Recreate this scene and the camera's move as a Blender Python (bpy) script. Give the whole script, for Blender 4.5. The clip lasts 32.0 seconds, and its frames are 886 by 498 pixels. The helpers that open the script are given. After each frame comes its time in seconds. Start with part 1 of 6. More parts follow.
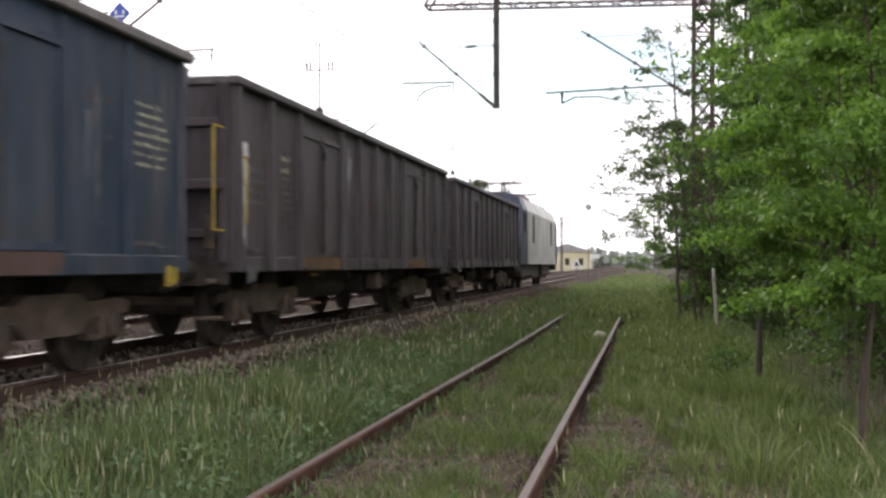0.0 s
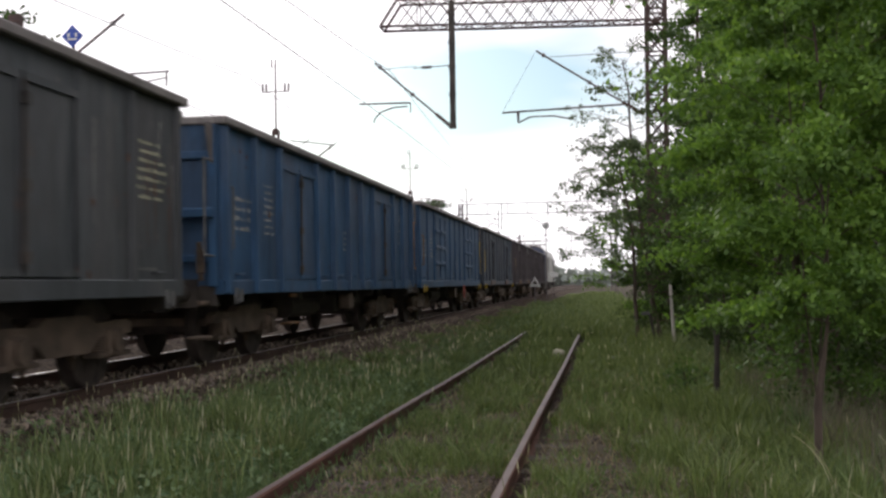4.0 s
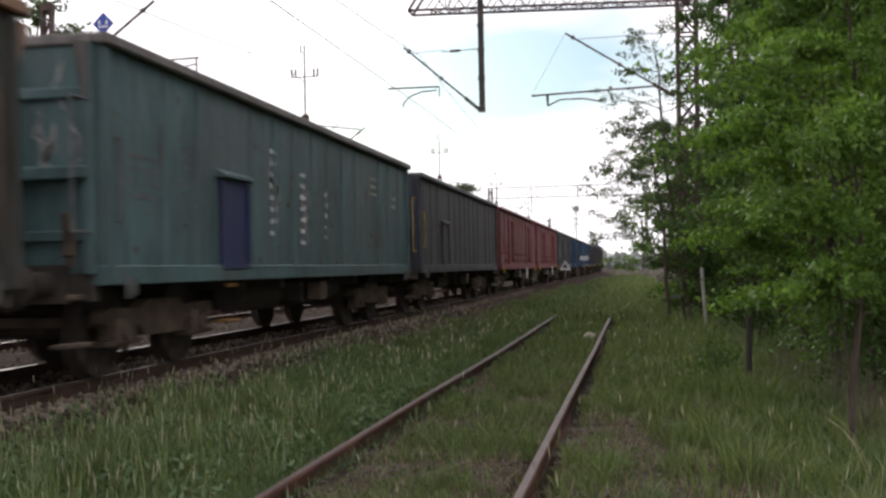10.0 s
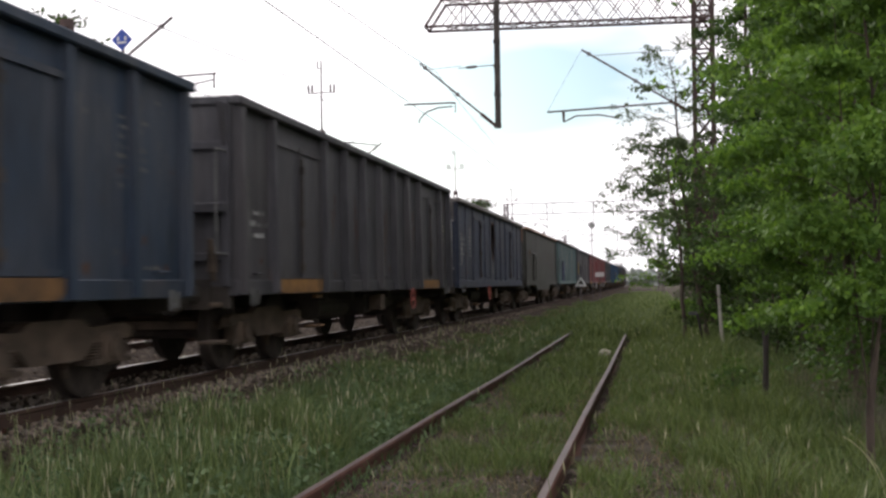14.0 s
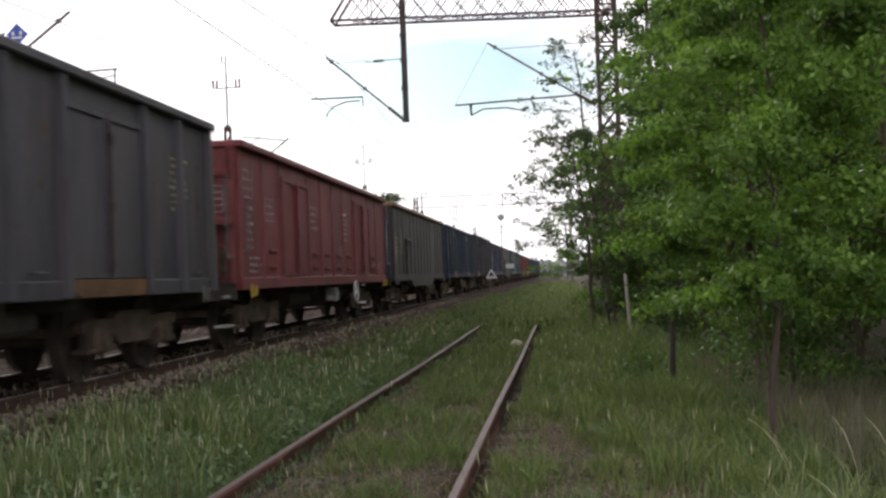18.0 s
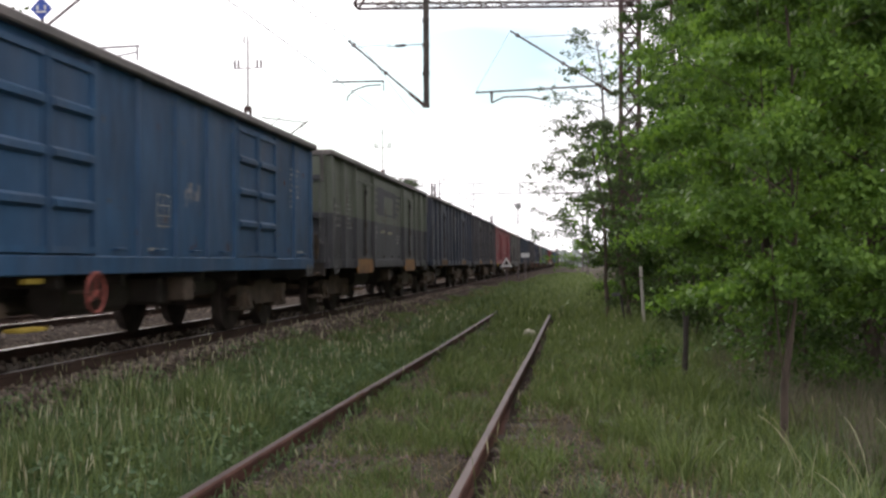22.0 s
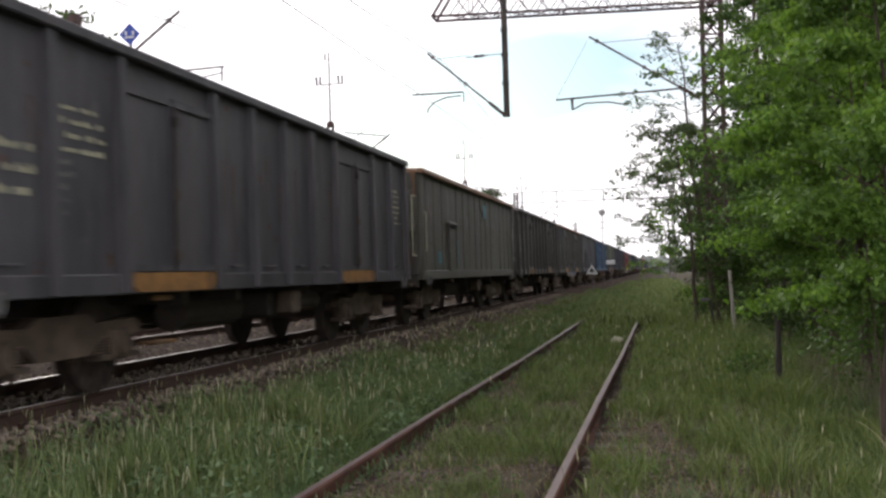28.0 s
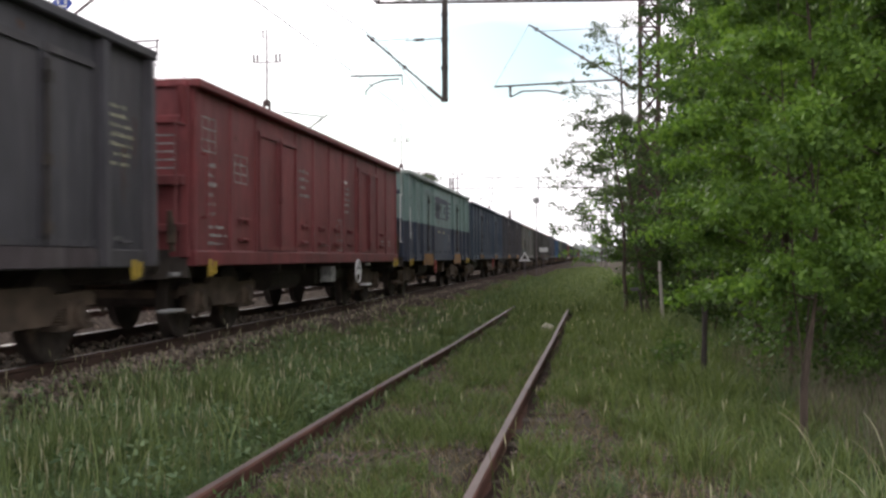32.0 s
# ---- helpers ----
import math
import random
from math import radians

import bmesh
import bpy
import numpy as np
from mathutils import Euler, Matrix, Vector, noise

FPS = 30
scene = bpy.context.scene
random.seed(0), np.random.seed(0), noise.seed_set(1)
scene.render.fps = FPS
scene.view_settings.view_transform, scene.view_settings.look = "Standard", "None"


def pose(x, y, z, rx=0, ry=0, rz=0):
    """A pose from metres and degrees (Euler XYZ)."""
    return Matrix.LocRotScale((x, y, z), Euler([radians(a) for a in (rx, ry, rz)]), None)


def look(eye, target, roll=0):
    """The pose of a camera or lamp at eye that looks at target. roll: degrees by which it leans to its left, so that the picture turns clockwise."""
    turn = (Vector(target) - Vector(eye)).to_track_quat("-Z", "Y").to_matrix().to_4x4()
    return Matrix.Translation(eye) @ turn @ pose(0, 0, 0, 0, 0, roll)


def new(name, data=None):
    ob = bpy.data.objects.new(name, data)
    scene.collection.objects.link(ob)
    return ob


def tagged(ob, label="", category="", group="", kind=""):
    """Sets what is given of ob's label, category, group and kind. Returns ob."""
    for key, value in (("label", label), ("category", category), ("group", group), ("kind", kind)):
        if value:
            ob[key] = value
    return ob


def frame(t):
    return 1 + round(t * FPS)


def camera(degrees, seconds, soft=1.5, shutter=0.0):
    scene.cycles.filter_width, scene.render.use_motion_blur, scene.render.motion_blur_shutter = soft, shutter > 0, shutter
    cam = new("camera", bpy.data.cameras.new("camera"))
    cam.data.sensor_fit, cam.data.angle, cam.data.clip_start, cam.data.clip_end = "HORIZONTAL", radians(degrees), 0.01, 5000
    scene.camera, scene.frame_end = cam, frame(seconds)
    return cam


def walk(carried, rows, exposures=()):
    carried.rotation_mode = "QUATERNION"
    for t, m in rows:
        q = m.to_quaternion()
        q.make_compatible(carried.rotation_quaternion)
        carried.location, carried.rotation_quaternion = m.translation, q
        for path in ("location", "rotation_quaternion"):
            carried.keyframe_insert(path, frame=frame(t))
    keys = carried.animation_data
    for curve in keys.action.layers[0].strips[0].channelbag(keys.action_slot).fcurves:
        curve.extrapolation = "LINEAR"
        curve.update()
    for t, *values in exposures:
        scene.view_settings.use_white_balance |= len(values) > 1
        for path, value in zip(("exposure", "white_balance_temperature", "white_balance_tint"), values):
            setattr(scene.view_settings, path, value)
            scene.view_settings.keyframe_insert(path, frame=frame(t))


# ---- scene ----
# Plan: y runs along the railway, x to its right, z up; z = 0 is the rail top of the rusty siding.
EYE = (0.0, 0.0, 1.28)
MAIN_X, MAIN_Z = -5.95, 0.28          # main line: centre and rail top
BODY_Z = 0.20                         # height from which the wagon bodies are drawn
SECOND_X = -10.15                     # second main line
SIDING_X = -1.41

cam = camera(44.84, 32.0, soft=2.6, shutter=0.35)
# seconds, heading, tilt and lean in degrees of the camera held in the hand
SWAY = [
    (0, -10.785, 0.776, -0.016),
    (0.5, -11.395, 0.982, 0.479),
    (1, -11.366, 1.053, 0.532),
    (1.5, -10.404, 1.535, -0.070),
    (2, -9.986, 1.782, -0.582),
    (2.5, -10.006, 1.534, -0.106),
    (3, -10.083, 1.300, -0.974),
    (3.5, -9.347, 1.560, -1.027),
    (5.5, -7.007, 2.093, -0.579),
    (6, -6.790, 1.800, -0.767),
    (6.5, -6.425, 1.560, -0.627),
    (7, -7.034, 1.457, -1.413),
    (7.5, -7.784, 1.166, -2.056),
    (8, -8.298, 0.876, -1.968),
    (8.5, -7.417, 0.591, -1.450),
    (9, -7.672, 0.555, -1.101),
    (9.5, -8.964, 0.624, -1.864),
    (10, -10.172, 1.007, -1.113),
    (10.5, -9.713, 1.408, -0.750),
    (11, -9.363, 1.465, -1.394),
    (11.5, -9.574, 1.058, -1.165),
    (12, -10.481, 1.113, -0.565),
    (12.5, -11.415, 1.289, -0.385),
    (13, -11.737, 1.578, -0.630),
    (13.5, -11.316, 1.832, -0.734),
    (15.5, -10.394, 1.845, -0.715),
    (16, -9.203, 2.009, -0.312),
    (16.5, -7.554, 1.985, -0.623),
    (17, -6.370, 1.992, -0.678),
    (17.5, -5.768, 1.815, -1.256),
    (18, -6.218, 1.414, -2.131),
    (18.5, -7.615, 1.499, -1.476),
    (19, -8.788, 1.761, -1.129),
    (19.5, -9.274, 1.818, -0.802),
    (20, -9.942, 1.935, -0.975),
    (20.5, -10.034, 1.974, -0.907),
    (21, -8.158, 1.635, -0.480),
    (21.5, -7.395, 1.202, -0.191),
    (22, -7.077, 0.722, -0.267),
    (22.3, -7.486, 0.451, -0.998),
    (22.5, -7.570, 0.311, -1.086),
    (23, -9.835, 0.473, -1.353),
    (23.5, -11.852, 0.629, -0.784),
    (24, -12.728, 0.825, -0.996),
    (24.5, -12.206, 0.959, -1.515),
    (25, -11.705, 0.992, -1.586),
    (25.5, -11.280, 0.895, -1.936),
    (27.5, -11.678, 0.998, -1.895),
    (28, -11.549, 1.329, -1.677),
    (28.5, -11.708, 1.427, -0.913),
    (29, -11.646, 1.220, -0.772),
    (29.5, -11.829, 0.946, -0.761),
    (30, -11.511, 0.818, -0.625),
    (30.5, -10.985, 0.889, -0.601),
    (31, -10.051, 0.693, -0.493),
    (31.5, -9.125, 0.606, -0.347),
    (32, -8.048, 0.420, -0.138)]
walk(cam, [(t, pose(*EYE, 90 + tilt, 0, -head) @ pose(0, 0, 0, 0, 0, lean)) for t, head, tilt, lean in SWAY],
     exposures=[(0, 1.02, 6500, 14), (0.5, 0.5, 6500, 14), (1, 0.34, 6500, 14), (2, 0.25, 6500, 14), (3, 0.4, 6500, 14), (6, 0.45, 6500, 14), (8, 0.55, 6500, 14), (9, 0.66, 6500, 14), (10, 0.45, 6500, 14), (11, 0.36, 6500, 14), (12, 0.62, 6500, 14), (13, 0.56, 6500, 14), (16, 0.45, 6500, 14), (19, 0.62, 6500, 14), (20, 0.56, 6500, 14), (21, 0.46, 6500, 14), (22, 0.70, 6500, 14), (23, 0.55, 6500, 14), (25, 0.25, 6500, 14), (28, 0.6, 6500, 14), (30, 0.62, 6500, 14), (31, 0.75, 6500, 14), (32, 0.7, 6500, 14)])

# ---- light: a bright, thinly clouded evening sky ----
SUN_UP, SUN_TURN = 28.0, -35.0        # height, and bearing to the left of the line, in degrees
world = bpy.data.worlds.new("sky")
scene.world = world
world.use_nodes = True
wn, wl = world.node_tree.nodes, world.node_tree.links
wn.clear()
w_out = wn.new("ShaderNodeOutputWorld")
w_bg = wn.new("ShaderNodeBackground")
w_sky = wn.new("ShaderNodeTexSky")
w_sky.sky_type, w_sky.sun_disc = "NISHITA", False
w_sky.sun_elevation, w_sky.sun_rotation = radians(SUN_UP), radians(SUN_TURN)
w_sky.dust_density, w_sky.ozone_density = 2.0, 1.5
w_co = wn.new("ShaderNodeTexCoord")
w_map = wn.new("ShaderNodeMapping")
w_map.inputs["Scale"].default_value = (1.0, 1.0, 3.6)
w_map.inputs["Location"].default_value = (3.553, 4.678, 2.689)
w_noise = wn.new("ShaderNodeTexNoise")
w_noise.inputs["Scale"].default_value, w_noise.inputs["Detail"].default_value = 2.0, 4.0
w_ramp = wn.new("ShaderNodeValToRGB")
w_ramp.color_ramp.elements[0].position, w_ramp.color_ramp.elements[1].position = 0.30, 0.46
w_gain = wn.new("ShaderNodeMixRGB")
w_gain.blend_type = "MULTIPLY"
w_gain.inputs[0].default_value = 1.0
w_gain.inputs[2].default_value = (0.064, 0.080, 0.083, 1)
w_mix = wn.new("ShaderNodeMixRGB")
w_mix.inputs[2].default_value = (1.02, 1.0, 1.01, 1)
wl.new(w_co.outputs["Generated"], w_map.inputs["Vector"])
wl.new(w_map.outputs["Vector"], w_noise.inputs["Vector"])
wl.new(w_noise.outputs["Fac"], w_ramp.inputs["Fac"])
wl.new(w_sky.outputs["Color"], w_gain.inputs[1])
wl.new(w_gain.outputs["Color"], w_mix.inputs[1])
w_up = wn.new("ShaderNodeSeparateXYZ")
w_haze = wn.new("ShaderNodeMapRange")
w_haze.inputs["From Min"].default_value, w_haze.inputs["From Max"].default_value = 0.07, 0.13
w_haze.inputs["To Min"].default_value, w_haze.inputs["To Max"].default_value = 1.0, 0.0
w_max = wn.new("ShaderNodeMath")
w_max.operation = "MAXIMUM"
wl.new(w_co.outputs["Generated"], w_up.inputs[0])
wl.new(w_up.outputs["Z"], w_haze.inputs["Value"])
wl.new(w_haze.outputs["Result"], w_max.inputs[0])
wl.new(w_ramp.outputs["Color"], w_max.inputs[1])
wl.new(w_max.outputs[0], w_mix.inputs[0])
wl.new(w_mix.outputs["Color"], w_bg.inputs["Color"])
w_bg.inputs["Strength"].default_value = 1.0
wl.new(w_bg.outputs["Background"], w_out.inputs["Surface"])

sun_data = bpy.data.lights.new("sun", "SUN")
sun_data.energy, sun_data.angle, sun_data.color = 1.0, radians(14), (1.0, 0.95, 0.86)
sun = new("sun", sun_data)
su, st = radians(SUN_UP), radians(SUN_TURN)
sun.matrix_world = look((60 * math.sin(st) * math.cos(su), 60 * math.cos(st) * math.cos(su), 60 * math.sin(su)), (0, 0, 0))

# ---- materials ----
def node_material(name, rough=0.8, metal=0.0):
    m = bpy.data.materials.new(name)
    m.use_nodes = True
    n, l = m.node_tree.nodes, m.node_tree.links
    b = n["Principled BSDF"]
    b.inputs["Specular IOR Level"].default_value = 0.35
    b.inputs["Roughness"].default_value, b.inputs["Metallic"].default_value = rough, metal
    return m, n, l, b


def tex_noise(n, l, scale, detail=4.0, stretch=(1, 1, 1), coords="Object", rough=0.55, own=False):
    c = n.new("ShaderNodeTexCoord")
    mp = n.new("ShaderNodeMapping")
    mp.inputs["Scale"].default_value = stretch
    t = n.new("ShaderNodeTexNoise")
    t.inputs["Scale"].default_value, t.inputs["Detail"].default_value = scale, detail
    t.inputs["Roughness"].default_value = rough
    l.new(c.outputs[coords], mp.inputs["Vector"])
    if own:
        # every panel has its own stains
        info, far = n.new("ShaderNodeObjectInfo"), n.new("ShaderNodeMath")
        far.operation = "MULTIPLY"
        far.inputs[1].default_value = 60.0
        l.new(info.outputs["Random"], far.inputs[0])
        l.new(far.outputs[0], mp.inputs["Location"])
    l.new(mp.outputs["Vector"], t.inputs["Vector"])
    return t.outputs["Fac"]


def ramp(n, l, fac, low, high, a=(0, 0, 0, 1), b=(1, 1, 1, 1)):
    r = n.new("ShaderNodeValToRGB")
    e = r.color_ramp.elements
    e[0].position, e[1].position, e[0].color, e[1].color = low, high, a, b
    l.new(fac, r.inputs["Fac"])
    return r.outputs["Color"]


def mix(n, l, fac, a, b, how="MIX"):
    m = n.new("ShaderNodeMixRGB")
    m.blend_type = how
    for socket, value in zip(m.inputs, (fac, a, b)):
        if hasattr(value, "is_output"):
            l.new(value, socket)
        elif isinstance(value, (int, float)):
            socket.default_value = value
        else:
            socket.default_value = (*value[:3], 1)
    return m.outputs["Color"]


def bump(n, l, b, height, strength=0.3, distance=0.01):
    u = n.new("ShaderNodeBump")
    u.inputs["Strength"].default_value, u.inputs["Distance"].default_value = strength, distance
    l.new(height, u.inputs["Height"])
    l.new(u.outputs["Normal"], b.inputs["Normal"])


def scaled(c, k):
    return tuple(min(1.0, v * k) for v in c)


def weathered(name, colour, dirt=0.5, rust=0.25, streak=0.35, rough=0.60, dust=(0.085, 0.076, 0.075)):
    """Old wagon paint: faded blotches, vertical run-off streaks, rust spots, brake dust."""
    m, n, l, b = node_material(name, rough)
    colour = scaled(colour, 1.20)
    b.inputs["Specular IOR Level"].default_value = 0.32
    blot = ramp(n, l, tex_noise(n, l, 0.8, 7, (1, 1, 0.6), own=True), 0.30, 0.70)
    base = mix(n, l, blot, scaled(colour, 0.58), scaled(colour, 1.50))
    fine = ramp(n, l, tex_noise(n, l, 9.0, 6, (1, 1, 0.25)), 0.35, 0.75)
    base = mix(n, l, 0.42, base, mix(n, l, fine, scaled(colour, 0.5), scaled(colour, 1.7)))
    grime = ramp(n, l, tex_noise(n, l, 1.4, 8, (1, 1, 0.30), own=True), 0.45, 0.68)
    fac = n.new("ShaderNodeMath")
    fac.operation = "MULTIPLY"
    fac.inputs[1].default_value = dirt
    l.new(grime, fac.inputs[0])
    base = mix(n, l, fac.outputs[0], base, dust)
    run = ramp(n, l, tex_noise(n, l, 3.4, 6, (1, 1.3, 0.09), rough=0.65, own=True), 0.54, 0.72)
    f2 = n.new("ShaderNodeMath")
    f2.operation = "MULTIPLY"
    f2.inputs[1].default_value = streak
    l.new(run, f2.inputs[0])
    pale = tuple(0.5 * c + 0.16 for c in colour)
    base = mix(n, l, f2.outputs[0], base, pale)
    rusty = ramp(n, l, tex_noise(n, l, 4.5, 8, (1, 1, 0.45), rough=0.7, own=True), 0.66 - 0.12 * rust, 0.76)
    f3 = n.new("ShaderNodeMath")
    f3.operation = "MULTIPLY"
    f3.inputs[1].default_value = min(1.0, 2.2 * rust)
    l.new(rusty, f3.inputs[0])
    base = mix(n, l, f3.outputs[0], base, (0.13, 0.055, 0.03))
    l.new(base, b.inputs["Base Color"])
    bump(n, l, b, tex_noise(n, l, 1.6, 7, rough=0.62), 0.38, 0.035)
    return m


def mottled(name, a, c, scale=3.0, rough=0.85, metal=0.0, relief=0.3, depth=0.01, stretch=(1, 1, 1), low=0.3, high=0.7, coords="Object"):
    m, n, l, b = node_material(name, rough, metal)
    f = tex_noise(n, l, scale, 8, stretch, coords)
    l.new(ramp(n, l, f, low, high, (*a, 1), (*c, 1)), b.inputs["Base Color"])
    bump(n, l, b, tex_noise(n, l, scale * 5, 5, stretch, coords), relief, depth)
    return m


def leafy(name, a, c, gloss=0.7, through_light=0.45, tufted=0.0):
    """Leaves and blades: colour differs from piece to piece, light shines through."""
    m, n, l, b = node_material(name, gloss)
    g = n.new("ShaderNodeNewGeometry")
    col = ramp(n, l, g.outputs["Random Per Island"], 0.0, 1.0, (*a, 1), (*c, 1))
    if tufted:
        tone = ramp(n, l, tex_noise(n, l, tufted, 3), 0.40, 0.60, (0.66, 0.68, 0.66, 1), (1.26, 1.24, 1.06, 1))
        col = mix(n, l, 1.0, col, tone, "MULTIPLY")
    l.new(col, b.inputs["Base Color"])
    t = n.new("ShaderNodeBsdfTranslucent")
    l.new(mix(n, l, 1.0, col, (1.0, 1.0, 0.55), "MULTIPLY"), t.inputs["Color"])
    s = n.new("ShaderNodeMixShader")
    s.inputs[0].default_value = through_light
    l.new(b.outputs[0], s.inputs[1])
    l.new(t.outputs[0], s.inputs[2])
    l.new(s.outputs[0], n["Material Output"].inputs["Surface"])
    return m


STEEL_DARK = mottled("sooty_steel", (0.024, 0.021, 0.019), (0.078, 0.064, 0.054), 2.5, 0.75)
BOGIE_STEEL = mottled("brake_dust_steel", (0.036, 0.028, 0.022), (0.135, 0.098, 0.072), 3.0, 0.9)
WHEEL_STEEL = mottled("wheel_steel", (0.022, 0.017, 0.015), (0.066, 0.052, 0.044), 6.0, 0.8)
RAIL_SHINE = mottled("worn_rail_head", (0.24, 0.22, 0.21), (0.36, 0.34, 0.33), 4.0, 0.45, 0.7, 0.05, 0.002, (1, 0.05, 1))
RAIL_RUST = mottled("rusty_rail", (0.042, 0.017, 0.012), (0.105, 0.043, 0.030), 5.0, 0.85, 0.0, 0.4, 0.004, (1, 0.4, 1))
RAIL_BROWN = mottled("dark_rail_web", (0.034, 0.020, 0.015), (0.078, 0.046, 0.034), 5.0, 0.9, 0.0, 0.4, 0.004, (1, 0.4, 1))
RAIL_TOP = mottled("dull_rail_head", (0.050, 0.029, 0.024), (0.108, 0.069, 0.059), 6.0, 0.55, 0.0, 0.2, 0.002, (1, 0.34, 1))
SLEEPER = mottled("old_sleeper_wood", (0.035, 0.028, 0.023), (0.09, 0.074, 0.06), 4.0, 0.95, 0.0, 0.6, 0.01, (0.5, 3, 1))
CONCRETE = mottled("sleeper_concrete", (0.07, 0.06, 0.05), (0.16, 0.14, 0.12), 5.0, 0.95)
BALLAST = mottled("ballast_bed", (0.028, 0.020, 0.016), (0.108, 0.083, 0.066), 13.0, 0.95, 0.0, 1.0, 0.05, low=0.35, high=0.65)
BALLAST.node_tree.nodes["Principled BSDF"].inputs["Specular IOR Level"].default_value = 0.05
# steel of the far gantries, lightened in colour to imitate haze
HAZY_STEEL = mottled("haze_paled_steel", (0.17, 0.16, 0.16), (0.26, 0.25, 0.25), 2.0, 0.7)
GALV = mottled("grey_mast_paint", (0.10, 0.085, 0.085), (0.20, 0.17, 0.17), 3.0, 0.7, 0.2)
MAST_BROWN = mottled("rusty_mast", (0.05, 0.032, 0.03), (0.11, 0.072, 0.066), 3.0, 0.8)
WIRE = mottled("copper_wire", (0.09, 0.085, 0.085), (0.16, 0.15, 0.145), 3.0, 0.6, 0.2)
CERAMIC = mottled("brown_insulator", (0.06, 0.03, 0.025), (0.10, 0.05, 0.04), 5.0, 0.25)
WHITE_MARK = mottled("worn_white_lettering", (0.10, 0.10, 0.10), (0.40, 0.40, 0.39), 7.0, 0.7)
GREY_MARK = mottled("faded_grey_lettering", (0.06, 0.06, 0.06), (0.16, 0.16, 0.155), 7.0, 0.75)
YELLOW_MARK = mottled("yellow_paint", (0.28, 0.19, 0.03), (0.48, 0.35, 0.06), 5.0, 0.7)
OCHRE = mottled("ochre_board", (0.085, 0.046, 0.022), (0.30, 0.150, 0.042), 3.0, 0.7)
OCHRE_DIRTY = mottled("sooty_ochre_board", (0.040, 0.026, 0.016), (0.175, 0.092, 0.034), 2.6, 0.8)
RED_PAINT = mottled("red_handwheel_paint", (0.20, 0.055, 0.045), (0.34, 0.10, 0.08), 6.0, 0.7)
WHITE_PAINT = mottled("white_paint", (0.52, 0.52, 0.52), (0.75, 0.75, 0.74), 6.0, 0.6)
BARK = mottled("bark", (0.045, 0.034, 0.027), (0.135, 0.102, 0.082), 8.0, 0.95, 0.0, 0.8, 0.01, (1, 1, 0.3))
WOOD_POST = mottled("weathered_post_wood", (0.26, 0.24, 0.21), (0.52, 0.48, 0.43), 7.0, 0.95, 0.0, 0.6, 0.01, (1, 1, 0.15))
DARK_POST = mottled("tarred_post", (0.025, 0.022, 0.02), (0.06, 0.05, 0.045), 6.0, 0.95)

# ---- mesh helpers ----
def put(name, mesh, parent=None, m=None):
    ob = new(name, mesh)
    if parent is not None:
        ob.parent = parent
    if m is not None:
        ob.matrix_basis = m
    return ob


def done(bm, name, material, smooth=False):
    me = bpy.data.meshes.new(name)
    bmesh.ops.recalc_face_normals(bm, faces=bm.faces)
    bm.to_mesh(me)
    bm.free()
    if material is not None:
        me.materials.append(material)
    if smooth:
        for p in me.polygons:
            p.use_smooth = True
    return me


def part(name, bm, material, parent, label=""):
    ob = put(name, done(bm, name, material), parent)
    return tagged(ob, label)


def box(bm, x0, x1, y0, y1, z0, z1, bevel=0.0):
    made = bmesh.ops.create_cube(bm, size=1.0, matrix=Matrix.LocRotScale(((x0 + x1) / 2, (y0 + y1) / 2, (z0 + z1) / 2), None, (abs(x1 - x0), abs(y1 - y0), abs(z1 - z0))))
    if bevel:
        edges = {e for v in made["verts"] for e in v.link_edges}
        bmesh.ops.bevel(bm, geom=list(edges), offset=bevel, segments=1, affect="EDGES")
    return bm


def rod(bm, p, q, r, n=8, r2=None):
    p, q = Vector(p), Vector(q)
    m = Matrix.Translation((p + q) / 2) @ (q - p).to_track_quat("Z", "Y").to_matrix().to_4x4()
    bmesh.ops.create_cone(bm, cap_ends=True, segments=n, radius1=r, radius2=r if r2 is None else r2, depth=(q - p).length, matrix=m)
    return bm


def bar(bm, p, q, w, h):
    """A square bar from p to q."""
    p, q = Vector(p), Vector(q)
    m = Matrix.Translation((p + q) / 2) @ (q - p).to_track_quat("Z", "Y").to_matrix().to_4x4() @ Matrix.Diagonal((w, h, (q - p).length, 1))
    bmesh.ops.create_cube(bm, size=1.0, matrix=m)
    return bm


def disc(bm, c, axis, r, thick, n=24):
    c, a = Vector(c), Vector(axis).normalized()
    return rod(bm, c - a * thick / 2, c + a * thick / 2, r, n)


def ring(bm, c, r, tube, n=24, k=6):
    """A ring in the plane x = const round c."""
    loops = []
    for i in range(n):
        a = 2 * math.pi * i / n
        loops.append([bm.verts.new((c[0] + tube * math.cos(2 * math.pi * j / k), c[1] + (r + tube * math.sin(2 * math.pi * j / k)) * math.cos(a), c[2] + (r + tube * math.sin(2 * math.pi * j / k)) * math.sin(a))) for j in range(k)])
    for i in range(n):
        for j in range(k):
            bm.faces.new((loops[i][j], loops[(i + 1) % n][j], loops[(i + 1) % n][(j + 1) % k], loops[i][(j + 1) % k]))
    return bm


def extrude_profile(bm, profile, y0, y1):
    """A closed outline of (x, z), drawn out from y0 to y1."""
    a = [bm.verts.new((x, y0, z)) for x, z in profile]
    b = [bm.verts.new((x, y1, z)) for x, z in profile]
    k = len(profile)
    bm.faces.new(a)
    bm.faces.new(b[::-1])
    for i in range(k):
        bm.faces.new((a[i], a[(i + 1) % k], b[(i + 1) % k], b[i]))
    return bm


